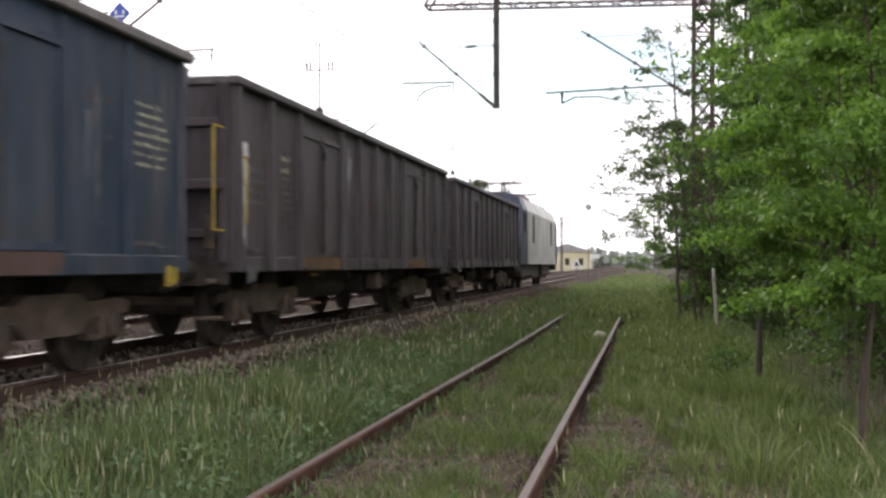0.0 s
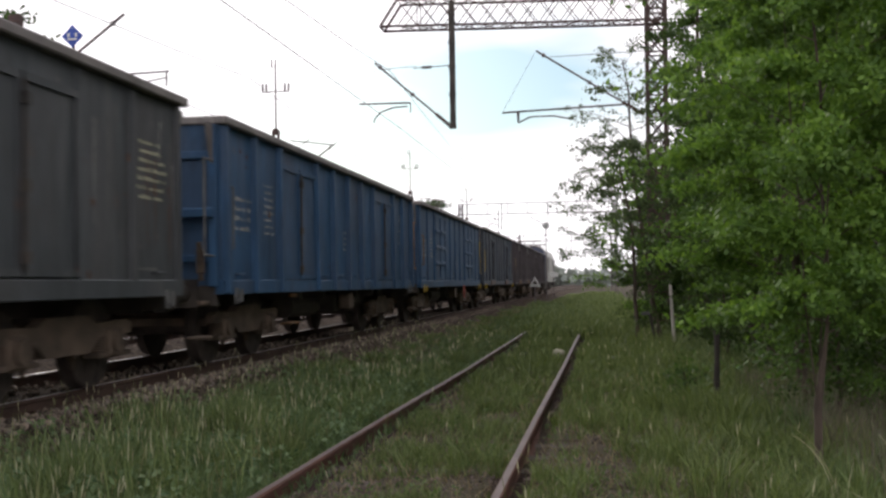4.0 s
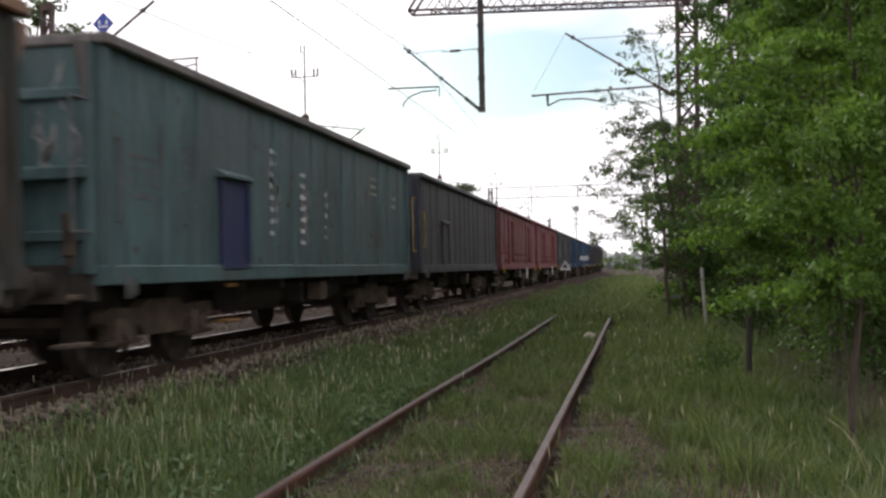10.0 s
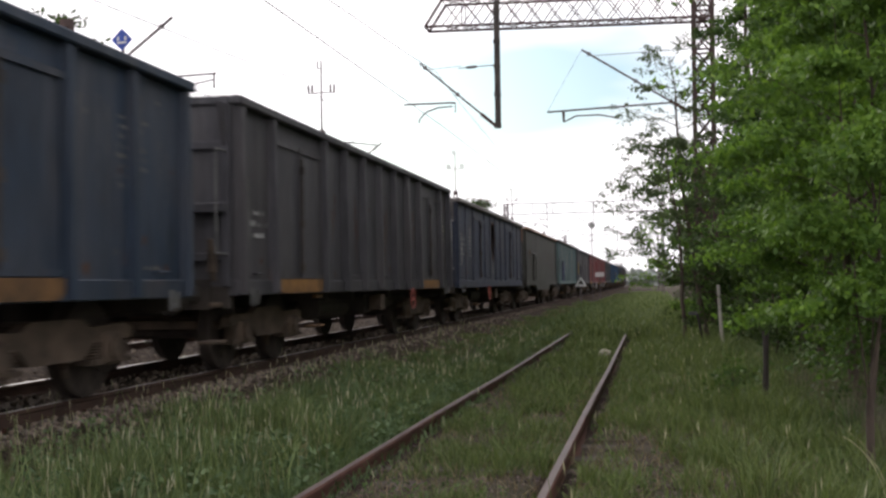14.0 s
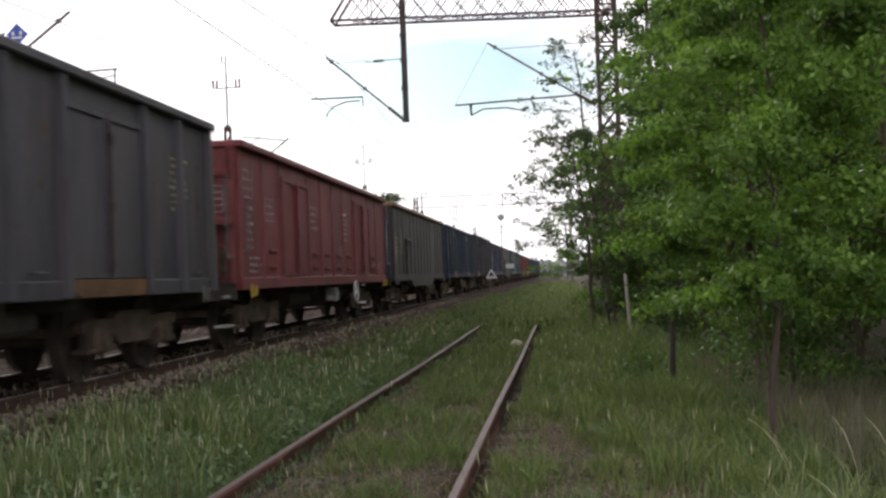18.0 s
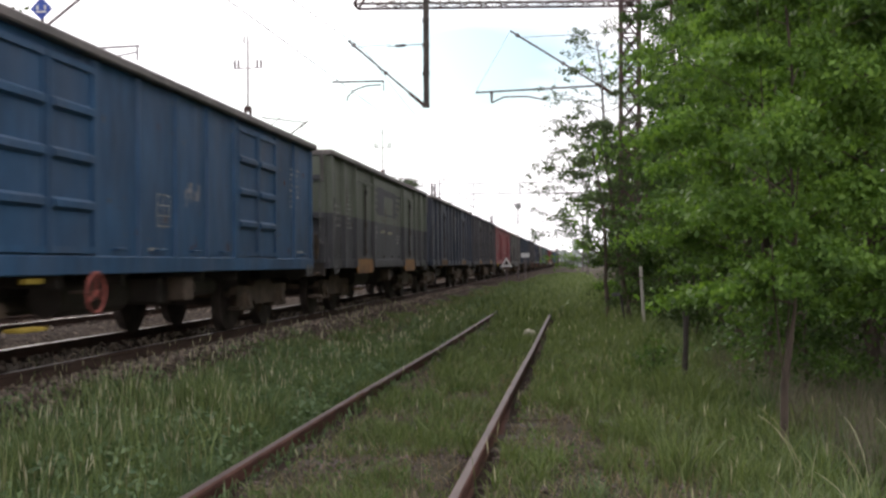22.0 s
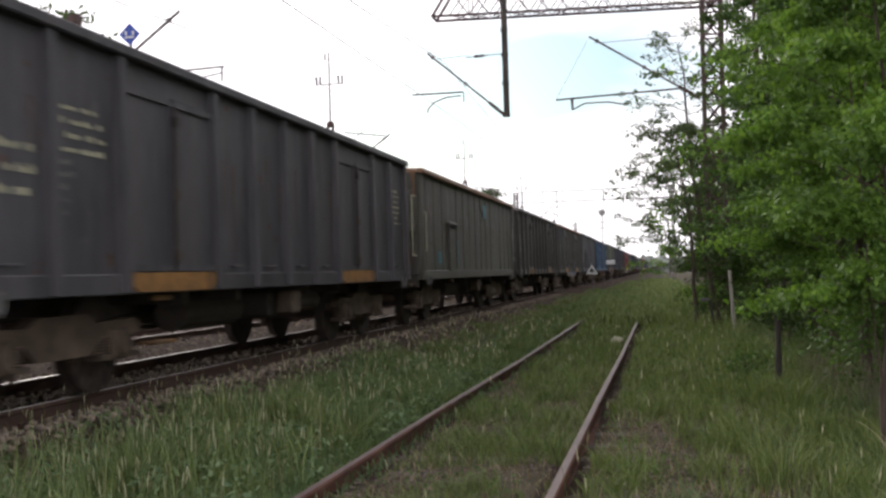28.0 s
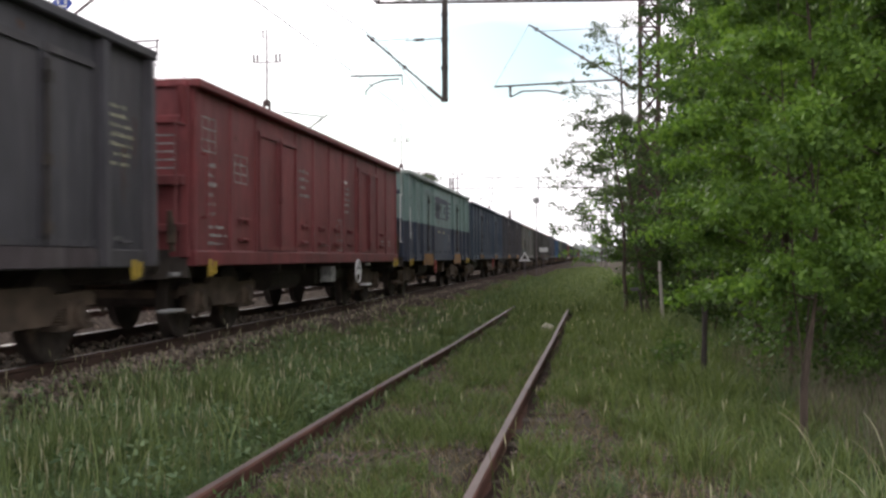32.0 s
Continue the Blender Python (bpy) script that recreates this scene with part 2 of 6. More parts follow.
def raw_mesh(name, verts, faces, material):
    me = bpy.data.meshes.new(name)
    me.from_pydata(verts, [], faces)
    me.materials.append(material)
    return me


def quads_mesh(name, verts, quads, material):
    """Many loose quads or triangles at once from arrays."""
    verts, quads = np.asarray(verts, "f"), np.asarray(quads, "i")
    me = bpy.data.meshes.new(name)
    k = quads.shape[1]
    me.vertices.add(len(verts))
    me.vertices.foreach_set("co", verts.ravel())
    me.loops.add(quads.size)
    me.loops.foreach_set("vertex_index", quads.ravel())
    me.polygons.add(len(quads))
    me.polygons.foreach_set("loop_start", np.arange(0, quads.size, k, dtype="i"))
    me.polygons.foreach_set("loop_total", np.full(len(quads), k, "i"))
    me.update(calc_edges=True)
    me.materials.append(material)
    return me


def empty(name, m):
    ob = new(name)
    ob.empty_display_size = 0.2
    ob.matrix_basis = m
    return ob

# ---- ground ----
def dip(y):
    """The siding sinks a little on its way."""
    u = min(1.0, max(0.0, (y - 8.0) / 9.0))
    return -0.05 * u * u * (3 - 2 * u)


def lie(x, y):
    """Height of the soil."""
    if x < -12.2:
        z = -0.02 - 0.45 * min(1, (-12.2 - x) / 2.0)
    elif x < -4.55:
        z = -0.02
    elif x < -3.1:
        z = -0.02 - 0.11 * (x + 4.55) / 1.45
    elif x < 0.2:
        z = -0.13
    elif x < 3.0:
        z = -0.13 - 0.10 * (x - 0.2) / 2.8
    else:
        z = -0.23
    z += dip(y) * min(1.0, max(0.0, (x + 4.55) / 1.45))
    return z + 0.035 * noise.noise((x * 0.7, y * 0.5, 0.3)) + 0.015 * noise.noise((x * 2.6, y * 2.1, 4.0))


def steps(marks):
    out = []
    for a, b, k in marks:
        out += [a + (b - a) * i / k for i in range(k)]
    return out + [marks[-1][1]]


def soil_material():
    m, n, l, b = node_material("meadow_soil", 0.98)
    f = ramp(n, l, tex_noise(n, l, 0.8, 8), 0.38, 0.62, (0.030, 0.034, 0.016, 1), (0.062, 0.050, 0.036, 1))
    g = ramp(n, l, tex_noise(n, l, 14.0, 6), 0.40, 0.66)
    l.new(mix(n, l, g, f, (0.085, 0.070, 0.054)), b.inputs["Base Color"])
    # the soil is a darker brown in a broken band along each siding rail
    co, sep = n.new("ShaderNodeTexCoord"), n.new("ShaderNodeSeparateXYZ")
    l.new(co.outputs["Object"], sep.inputs[0])
    last = b.inputs["Base Color"].links[0].from_socket
    for side in (-0.735, 0.735):
        far_off, dark_band = n.new("ShaderNodeMath"), n.new("ShaderNodeMapRange")
        far_off.operation = "COMPARE"
        far_off.inputs[1].default_value, far_off.inputs[2].default_value = SIDING_X + side, 0.16
        l.new(sep.outputs["X"], far_off.inputs[0])
        l.new(tex_noise(n, l, 3.0, 5, (1, 0.5, 1)), dark_band.inputs["Value"])
        dark_band.inputs["From Min"].default_value, dark_band.inputs["From Max"].default_value = 0.25, 0.55
        fac = n.new("ShaderNodeMath")
        fac.operation = "MULTIPLY"
        l.new(far_off.outputs[0], fac.inputs[0])
        l.new(dark_band.outputs["Result"], fac.inputs[1])
        last = mix(n, l, fac.outputs[0], last, (0.030, 0.019, 0.015))
    l.new(last, b.inputs["Base Color"])
    b.inputs["Specular IOR Level"].default_value = 0.1
    bump(n, l, b, tex_noise(n, l, 18.0, 8), 0.9, 0.04)
    return m


SOIL = soil_material()
xs = steps([(-1500, -200, 6), (-200, -30, 10), (-30, -12.5, 12), (-12.5, 6, 90), (6, 30, 20), (30, 200, 10), (200, 1500, 6)])
ys = steps([(-1500, -300, 5), (-300, -20, 12), (-20, 0, 14), (0, 30, 100), (30, 90, 60), (90, 400, 24), (400, 1500, 6)])
gv = [(x, y, lie(x, y)) for y in ys for x in xs]
w = len(xs)
gf = [(j * w + i, j * w + i + 1, (j + 1) * w + i + 1, (j + 1) * w + i) for j in range(len(ys) - 1) for i in range(w - 1)]
ground = put("ground", raw_mesh("ground", gv, gf, SOIL))
for poly in ground.data.polygons:
    poly.use_smooth = True
tagged(ground, "grassy railway verge of brown soil and weeds", "ground", kind="structure")


def ballast_bed(x, name_label):
    bm = bmesh.new()
    cols = [(-2.05, -0.10), (-1.75, 0.0), (-1.3, 0.075), (-0.9, 0.06), (0, 0.05), (0.9, 0.06), (1.2, 0.075), (1.42, 0.03), (1.75, -0.10)]
    lines = steps([(-420, -20, 40), (-20, 60, 240), (60, 420, 60)])
    grid = [[bm.verts.new((x + cx + 0.03 * noise.noise((cx * 3, y * 1.7, x)), y, MAIN_Z - 0.20 + cz + 0.025 * noise.noise((cx * 4, y * 3.1, 7 + x)))) for cx, cz in cols] for y in lines]
    for a, b in zip(grid, grid[1:]):
        for i in range(len(cols) - 1):
            bm.faces.new((a[i], a[i + 1], b[i + 1], b[i]))
    ob = put("ballast_bed", done(bm, "ballast_bed", BALLAST, True))
    return tagged(ob, name_label, "ballast", kind="structure")


main_bed = ballast_bed(MAIN_X, "grey-brown crushed stone bed under the busy main line")
ballast_bed(SECOND_X, "grey crushed stone bed under the second main line")

RAIL_OUTLINE = [(-0.07, -0.16), (0.07, -0.16), (0.07, -0.145), (0.014, -0.125), (0.012, -0.045), (0.033, -0.035), (0.033, -0.012), (0.024, 0.0), (-0.024, 0.0), (-0.033, -0.012), (-0.033, -0.035), (-0.012, -0.045), (-0.014, -0.125), (-0.07, -0.145)]


def level(y):
    return 0.0


def rail(parent, x, z, y0, y1, head_material, web_material, label, sag=level):
    bm = bmesh.new()
    cuts = steps([(y0, y1, max(2, int((y1 - y0) / 6)))])
    for a, b in zip(cuts, cuts[1:]):
        extrude_profile(bm, [(x + px, z + pz) for px, pz in RAIL_OUTLINE], a, b)
    for v in bm.verts:
        v.co.z += sag(v.co.y)
    bmesh.ops.recalc_face_normals(bm, faces=bm.faces)
    me = bpy.data.meshes.new("rail")
    for f in bm.faces:
        c = f.calc_center_median()
        f.material_index = 1 if c.z > z + sag(c.y) - 0.006 else 0
    bm.to_mesh(me)
    bm.free()
    me.materials.append(web_material)
    me.materials.append(head_material)
    return tagged(put("rail", me, parent), label)


def sleeper_mesh(material, length, width, height):
    bm = bmesh.new()
    box(bm, -length / 2, length / 2, -width / 2, width / 2, -height, 0, 0.015)
    return done(bm, "sleeper", material)


def clip_mesh():
    bm = bmesh.new()
    box(bm, -0.16, 0.16, -0.08, 0.08, 0.0, 0.018)
    for s in (-1, 1):
        rod(bm, (s * 0.12, 0, 0.0), (s * 0.12, 0, 0.06), 0.018, 6)
    return done(bm, "tie_plate", RAIL_RUST)


TIE_PLATE = clip_mesh()
rng = random.Random(5)


def railway(label, x, top, head_material, web_material, sleepers, y0, y1, s0, s1, plates, drop=0.165, sag=level):
    track = tagged(empty("rail_track", pose(0, 0, 0)), label, "railway track", kind="structure")
    for side in (-0.735, 0.735):
        rail(track, x + side, top, y0, y1, head_material, web_material, "", sag)
    y = s0
    while y < s1:
        m = pose(x + rng.uniform(-0.03, 0.03), y, top + sag(y) - drop + rng.uniform(-0.008, 0.004), 0, rng.uniform(-0.4, 0.4), rng.uniform(-1.2, 1.2))
        s = put("sleeper", sleepers, track, m)
        if plates and y < plates:
            for side in (-0.735, 0.735):
                put("tie_plate", TIE_PLATE, s, pose(side, 0, 0.0))
        y += 0.65
    return track


railway("main line with polished rail heads on concrete sleepers", MAIN_X, MAIN_Z, RAIL_SHINE, RAIL_BROWN, sleeper_mesh(CONCRETE, 2.5, 0.26, 0.2), -420, 420, -2, 60, 24)
railway("second main line behind the train on concrete sleepers", SECOND_X, MAIN_Z, RAIL_SHINE, RAIL_BROWN, sleeper_mesh(CONCRETE, 2.5, 0.26, 0.2), -420, 420, 0, 60, 0)
railway("rusty overgrown siding with worn wooden sleepers", SIDING_X, 0.0, RAIL_TOP, RAIL_RUST, sleeper_mesh(SLEEPER, 2.5, 0.25, 0.2), -20, 90, 3.55, 40, 0, 0.136, dip)


# ---- loose stones of the shoulder ----
def stones_field():
    r = np.random.RandomState(3)
    bm = bmesh.new()
    bmesh.ops.create_icosphere(bm, subdivisions=1, radius=1.0)
    bv = np.array([v.co[:] for v in bm.verts])
    bf = np.array([[v.index for v in f.verts] for f in bm.faces])
    bm.free()
    N = 13000
    y = 4 + 34 * r.rand(N) ** 1.5
    x = MAIN_X + 1.8 - 3.2 * r.rand(N) ** 1.25
    side = r.rand(N) < 0.42
    x[side] = MAIN_X + 0.9 + 0.42 * r.rand(side.sum())
    y[side] = 5 + 45 * r.rand(side.sum()) ** 1.4
    far = r.rand(N) < 0.25
    x[far] = SECOND_X + (r.rand(far.sum()) - 0.5) * 4.0
    keep = np.abs(np.abs(x - MAIN_X) - 0.735) > 0.1
    x, y = x[keep], y[keep]
    verts, faces = [], []
    for i in range(len(x)):
        size = r.uniform(0.012, 0.040)
        q = bv * (size * r.uniform(0.6, 1.3, 3)) * r.uniform(0.8, 1.2, (len(bv), 1))
        a = r.uniform(0, 6.28)
        q = q @ np.array([[math.cos(a), -math.sin(a), 0], [math.sin(a), math.cos(a), 0], [0, 0, 1]])
        d = abs(x[i] - (MAIN_X if x[i] > -8 else SECOND_X))
        z = MAIN_Z - 0.20 + (0.07 if d < 1.25 else 0.07 - 0.36 * (d - 1.25))
        verts.append(q + (x[i], y[i], z + size * 0.3))
        faces.append(bf + 12 * i)
    m, n, l, b = node_material("broken_stone", 0.95)
    g = n.new("ShaderNodeNewGeometry")
    l.new(ramp(n, l, g.outputs["Random Per Island"], 0, 1, (0.032, 0.024, 0.018, 1), (0.24, 0.19, 0.15, 1)), b.inputs["Base Color"])
    ob = put("ballast_stones", quads_mesh("ballast_stones", np.concatenate(verts), np.concatenate(faces), m))
    tagged(ob, "loose grey and brown crushed stones beside the rails", "gravel", kind="stuff")


stones_field()


def shoulder_stones(bed):
    """The larger stones at the foot of the bed, each by itself."""
    r = random.Random(17)
    m, n, l, b = node_material("shoulder_stone", 0.95)
    info = n.new("ShaderNodeObjectInfo")
    tone = ramp(n, l, info.outputs["Random"], 0, 1, (0.06, 0.048, 0.040, 1), (0.34, 0.29, 0.245, 1))
    l.new(mix(n, l, tex_noise(n, l, 22.0, 4), scaled((0.10, 0.085, 0.07), 1), tone), b.inputs["Base Color"])
    shapes = []
    for k in range(6):
        bm = bmesh.new()
        bmesh.ops.create_icosphere(bm, subdivisions=1, radius=1.0)
        for v in bm.verts:
            v.co *= r.uniform(0.72, 1.15)
            v.co.z *= 0.7
        shapes.append(done(bm, "ballast_stone", m))
    for k in range(280):
        d, y = r.uniform(0.95, 1.4), 5.5 + 15 * r.random() ** 1.3
        z = MAIN_Z - 0.20 + (0.075 if d < 1.2 else 0.075 - 0.32 * (d - 1.2))
        size = r.uniform(0.022, 0.048)
        put("ballast_stone", shapes[k % 6], bed, pose(MAIN_X + d, y, z + size * 0.35, r.uniform(-20, 20), r.uniform(-20, 20), r.uniform(0, 360)) @ Matrix.Scale(size, 4))


shoulder_stones(main_bed)


def soil_grit():
    """Small stones and crumbs trodden into the bare soil of the siding."""
    r = np.random.RandomState(31)
    n = 7000
    x, y = r.uniform(-2.3, 1.0, n), 3.0 * (16 / 3.0) ** r.rand(n)
    keep = np.array([noise.noise((a * 1.1, b * 0.8, 2.0)) > -0.12 for a, b in zip(x, y)]) & (np.abs(np.abs(x - SIDING_X) - 0.735) > 0.06)
    x, y = x[keep], y[keep]
    n = len(x)
    shape = np.array([(1, 0, 0), (0, 1, 0), (-1, 0, 0), (0, -1, 0), (0, 0, 0.8), (0, 0, -0.6)])
    tri = np.array([(0, 1, 4), (1, 2, 4), (2, 3, 4), (3, 0, 4), (1, 0, 5), (2, 1, 5), (3, 2, 5), (0, 3, 5)])
    v = shape[None] * (r.uniform(0.006, 0.024, (n, 1, 1)) * r.uniform(0.5, 1.4, (n, 6, 1)))
    z = np.array([lie(a, b) for a, b in zip(x, y)])
    v = v + np.stack([x, y, z + 0.004], 1)[:, None]
    f = tri[None] + 6 * np.arange(n)[:, None, None]
    m, nn, l, b = node_material("grit", 0.95)
    g = nn.new("ShaderNodeNewGeometry")
    l.new(ramp(nn, l, g.outputs["Random Per Island"], 0, 1, (0.03, 0.022, 0.018, 1), (0.20, 0.155, 0.14, 1)), b.inputs["Base Color"])
    tagged(put("soil_grit", quads_mesh("soil_grit", v.reshape(-1, 3), f.reshape(-1, 3), m)), "brown grit and small stones on bare soil", "gravel", kind="stuff")


soil_grit()


# ---- overhead line ----
def lattice(bm, p, q, across, up, bays, chord=0.07, lace=0.03, ties=1):
    """A box girder from p to q with crossed laces on its faces."""
    p, q, across, up = (Vector(v) for v in (p, q, across, up))
    corners = [Vector((0, 0, 0)), across, across + up, up]
    for c in corners:
        bar(bm, p + c, q + c, chord, chord)
    for i in range(bays):
        a, b = p.lerp(q, i / bays), p.lerp(q, (i + 1) / bays)
        for j in range(4):
            c, d = corners[j], corners[(j + 1) % 4]
            bar(bm, a + c, b + d, lace, lace)
            bar(bm, a + d, b + c, lace, lace)
            if i % ties == 0:
                bar(bm, b + c, b + d, lace, lace)
    return bm


def insulator(bm, p, q, r=0.05):
    p, q = Vector(p), Vector(q)
    # one turned body with ribs
    turn = (q - p).to_track_quat("Z", "Y")
    rings = []
    for i in range(22):
        rad = r if i % 3 == 1 else r * 0.5
        c = p.lerp(q, i / 21)
        rings.append([bm.verts.new(c + turn @ Vector((rad * math.cos(a * math.pi / 5), rad * math.sin(a * math.pi / 5), 0))) for a in range(10)])
    for a, b in zip(rings, rings[1:]):
        for i in range(10):
            bm.faces.new((a[i], a[(i + 1) % 10], b[(i + 1) % 10], b[i]))
    bm.faces.new(rings[0][::-1])
    bm.faces.new(rings[-1])
    return bm


def portal():
    y = 30.0
    top = tagged(empty("catenary_gantry", pose(0, y, 0)), "rusty lattice gantry carrying the overhead line across the tracks", "gantry")
    bm = bmesh.new()
    lattice(bm, (-5.75, 0, 8.66), (1.75, 0, 8.48), (0, 0.62, 0), (0, 0, 0.76), 13, 0.055, 0.024, 13)
    for s in (0, 0.62):
        bar(bm, (-5.75, s, 9.42), (-6.25, s, 8.67), 0.06, 0.06)
        bar(bm, (-6.25, s, 8.67), (-5.75, s, 8.66), 0.06, 0.06)
    bar(bm, (-6.25, 0, 8.67), (-6.25, 0.62, 8.67), 0.05, 0.05)
    part("beam", bm, MAST_BROWN, top, "lattice girder of riveted angle steel")
    bm = bmesh.new()
    lattice(bm, (1.22, 0.02, -0.25), (1.28, 0.02, 9.4), (0.5, 0, 0), (0, 0.56, 0), 16, 0.10, 0.045)
    part("mast", bm, MAST_BROWN, top, "four-legged lattice mast among the trees")
    bm = bmesh.new()
    box(bm, -4.25, -4.09, -0.10, 0.02, 5.65, 9.3, 0.012)
    for z in (5.70, 6.6, 7.4, 8.1, 8.9):
        box(bm, -4.27, -4.07, -0.115, -0.1, z - 0.06, z + 0.06)
    part("hanger_post", bm, STEEL_DARK, top, "dark hanging steel post")
    for root, tip, reg0, reg1, steady in (
            ((-4.24, 0, 5.72), (-6.42, 0, 7.62), (-6.9, 0, 6.45), (-5.40, 0, 6.44), -1),
            ((1.15, 0, 5.85), (-1.80, 0, 7.76), (-2.78, 0, 6.05), (0.62, 0, 6.16), 1)):
        root, tip, reg0, reg1 = (Vector(v) for v in (root, tip, reg0, reg1))
        bm = bmesh.new()
        rod(bm, root.lerp(tip, 0.2), tip, 0.028, 8)
        for k in (0.5, 0.93):
            disc(bm, root.lerp(tip, k), tip - root, 0.06, 0.07, 10)
        arm = part("cantilever", bm, GALV, top, "slanting cantilever tube")
        bm = bmesh.new()
        insulator(bm, root, root.lerp(tip, 0.2), 0.075)
        part("insulator", bm, CERAMIC, arm, "brown ribbed insulator")
        bm = bmesh.new()
        rod(bm, reg0, reg1, 0.027, 8)
        end = reg1 if steady < 0 else reg0
        if steady < 0:
            rod(bm, end, end - Vector((0, 0, 0.28)), 0.018, 6)
            pts = [end + Vector((-0.08, 0, -0.1)), end + Vector((-0.5, 0, -0.12)), end + Vector((-0.86, 0, -0.24)), end + Vector((-1.04, 0, -0.42)), end + Vector((-1.06, 0, -0.54))]
        else:
            end = end + Vector((0.45, 0, 0))
            rod(bm, end, end - Vector((0, 0, 0.3)), 0.05, 6, 0.03)
            pts = [end + Vector((0, 0, -0.3)), end + Vector((0.35, 0, -0.14)), end + Vector((1.0, 0, -0.14)), end + Vector((1.55, 0, -0.26))]
        for a, b in zip(pts, pts[1:]):
            rod(bm, a, b, 0.022, 6)
        part("registration_arm", bm, GALV, top, "thin steady arm for the contact wire")
        bm = bmesh.new()
        near = root.lerp(tip, 0.9)
        stay = (near.x + (1.0 if steady < 0 else 3.0), 0, near.z + 0.05)
        rod(bm, near, stay, 0.009, 5)
        rod(bm, tip, reg0 if steady > 0 else tip - Vector((0, 0, 0.3)), 0.005, 5)
        part("stay_wire", bm, WIRE, top)
    bm = bmesh.new()
    insulator(bm, (-5.05, -0.05, 7.42), (-4.75, -0.05, 7.43), 0.06)
    rod(bm, (-5.3, -0.05, 7.41), (-4.2, -0.05, 7.45), 0.014, 5)
    part("insulator", bm, CERAMIC, top)


portal()


def far_portal(y, x0, x1, z):
    top = tagged(empty("catenary_gantry", pose(0, y, 0)), "distant slender steel gantry spanning all tracks of the line", "gantry")
    bm = bmesh.new()
    for dz in (0.0, 0.95):
        bar(bm, (x0, 0, z - dz), (x1, 0, z - dz), 0.07, 0.07)
    for k in range(8):
        x = x0 + (x1 - x0) * (k + 0.5) / 8
        bar(bm, (x, 0, z), (x, 0, z - 0.95), 0.05, 0.05)
    part("beam", bm, HAZY_STEEL, top)
    for x, wide in ((x0 + 0.1, 0.32), (x1 - 0.4, 0.2)):
        bm = bmesh.new()
        lattice(bm, (x, 0, -0.3), (x, 0, z), (wide, 0, 0), (0, 0.4, 0), 10, 0.09, 0.03)
        part("mast", bm, GALV, top)
    for x in (-5.0, -9.2):
        bm = bmesh.new()
        rod(bm, (x, 0.0, z), (x, 0.0, z - 2.4), 0.04, 6)
        rod(bm, (x, 0.0, z - 2.2), (x - 1.6, 0.0, z - 1.3), 0.03, 6)
        part("hanger_post", bm, HAZY_STEEL, top)


far_portal(97.0, -13.2, 1.3, 8.45)
far_portal(165.0, -13.2, 1.3, 8.45)


def wire(name, pts, r, label):
    """A slack wire through points, as one tube."""
    verts, faces, k = [], [], 5
    for p in pts:
        verts += [(p[0] + r * math.cos(2 * math.pi * i / k), p[1], p[2] + r * math.sin(2 * math.pi * i / k)) for i in range(k)]
    for j in range(len(pts) - 1):
        faces += [(j * k + i, j * k + (i + 1) % k, (j + 1) * k + (i + 1) % k, (j + 1) * k + i) for i in range(k)]
    return tagged(put(name, raw_mesh(name, verts, faces, WIRE)), label, "wire")


for tx, rx in ((MAIN_X, 0.25), (SECOND_X, 0.2)):
    spans = [-35, 30, 97, 165, 240]
    contact, carry = [], []
    for k, (a, b) in enumerate(zip(spans, spans[1:])):
        s0, s1 = (rx if k % 2 else -rx), (-rx if k % 2 else rx)
        for i in range(12):
            u = i / 12
            contact.append((tx + s0 + (s1 - s0) * u, a + (b - a) * u, 5.72 + 0.0 * u))
            carry.append((tx, a + (b - a) * u, 7.35 - 1.25 * 4 * u * (1 - u) * 0.9))
    wire("contact_wire", contact, 0.009, "copper contact wire above the track")
    wire("catenary_wire", carry, 0.009, "sagging carrier wire above the contact wire")


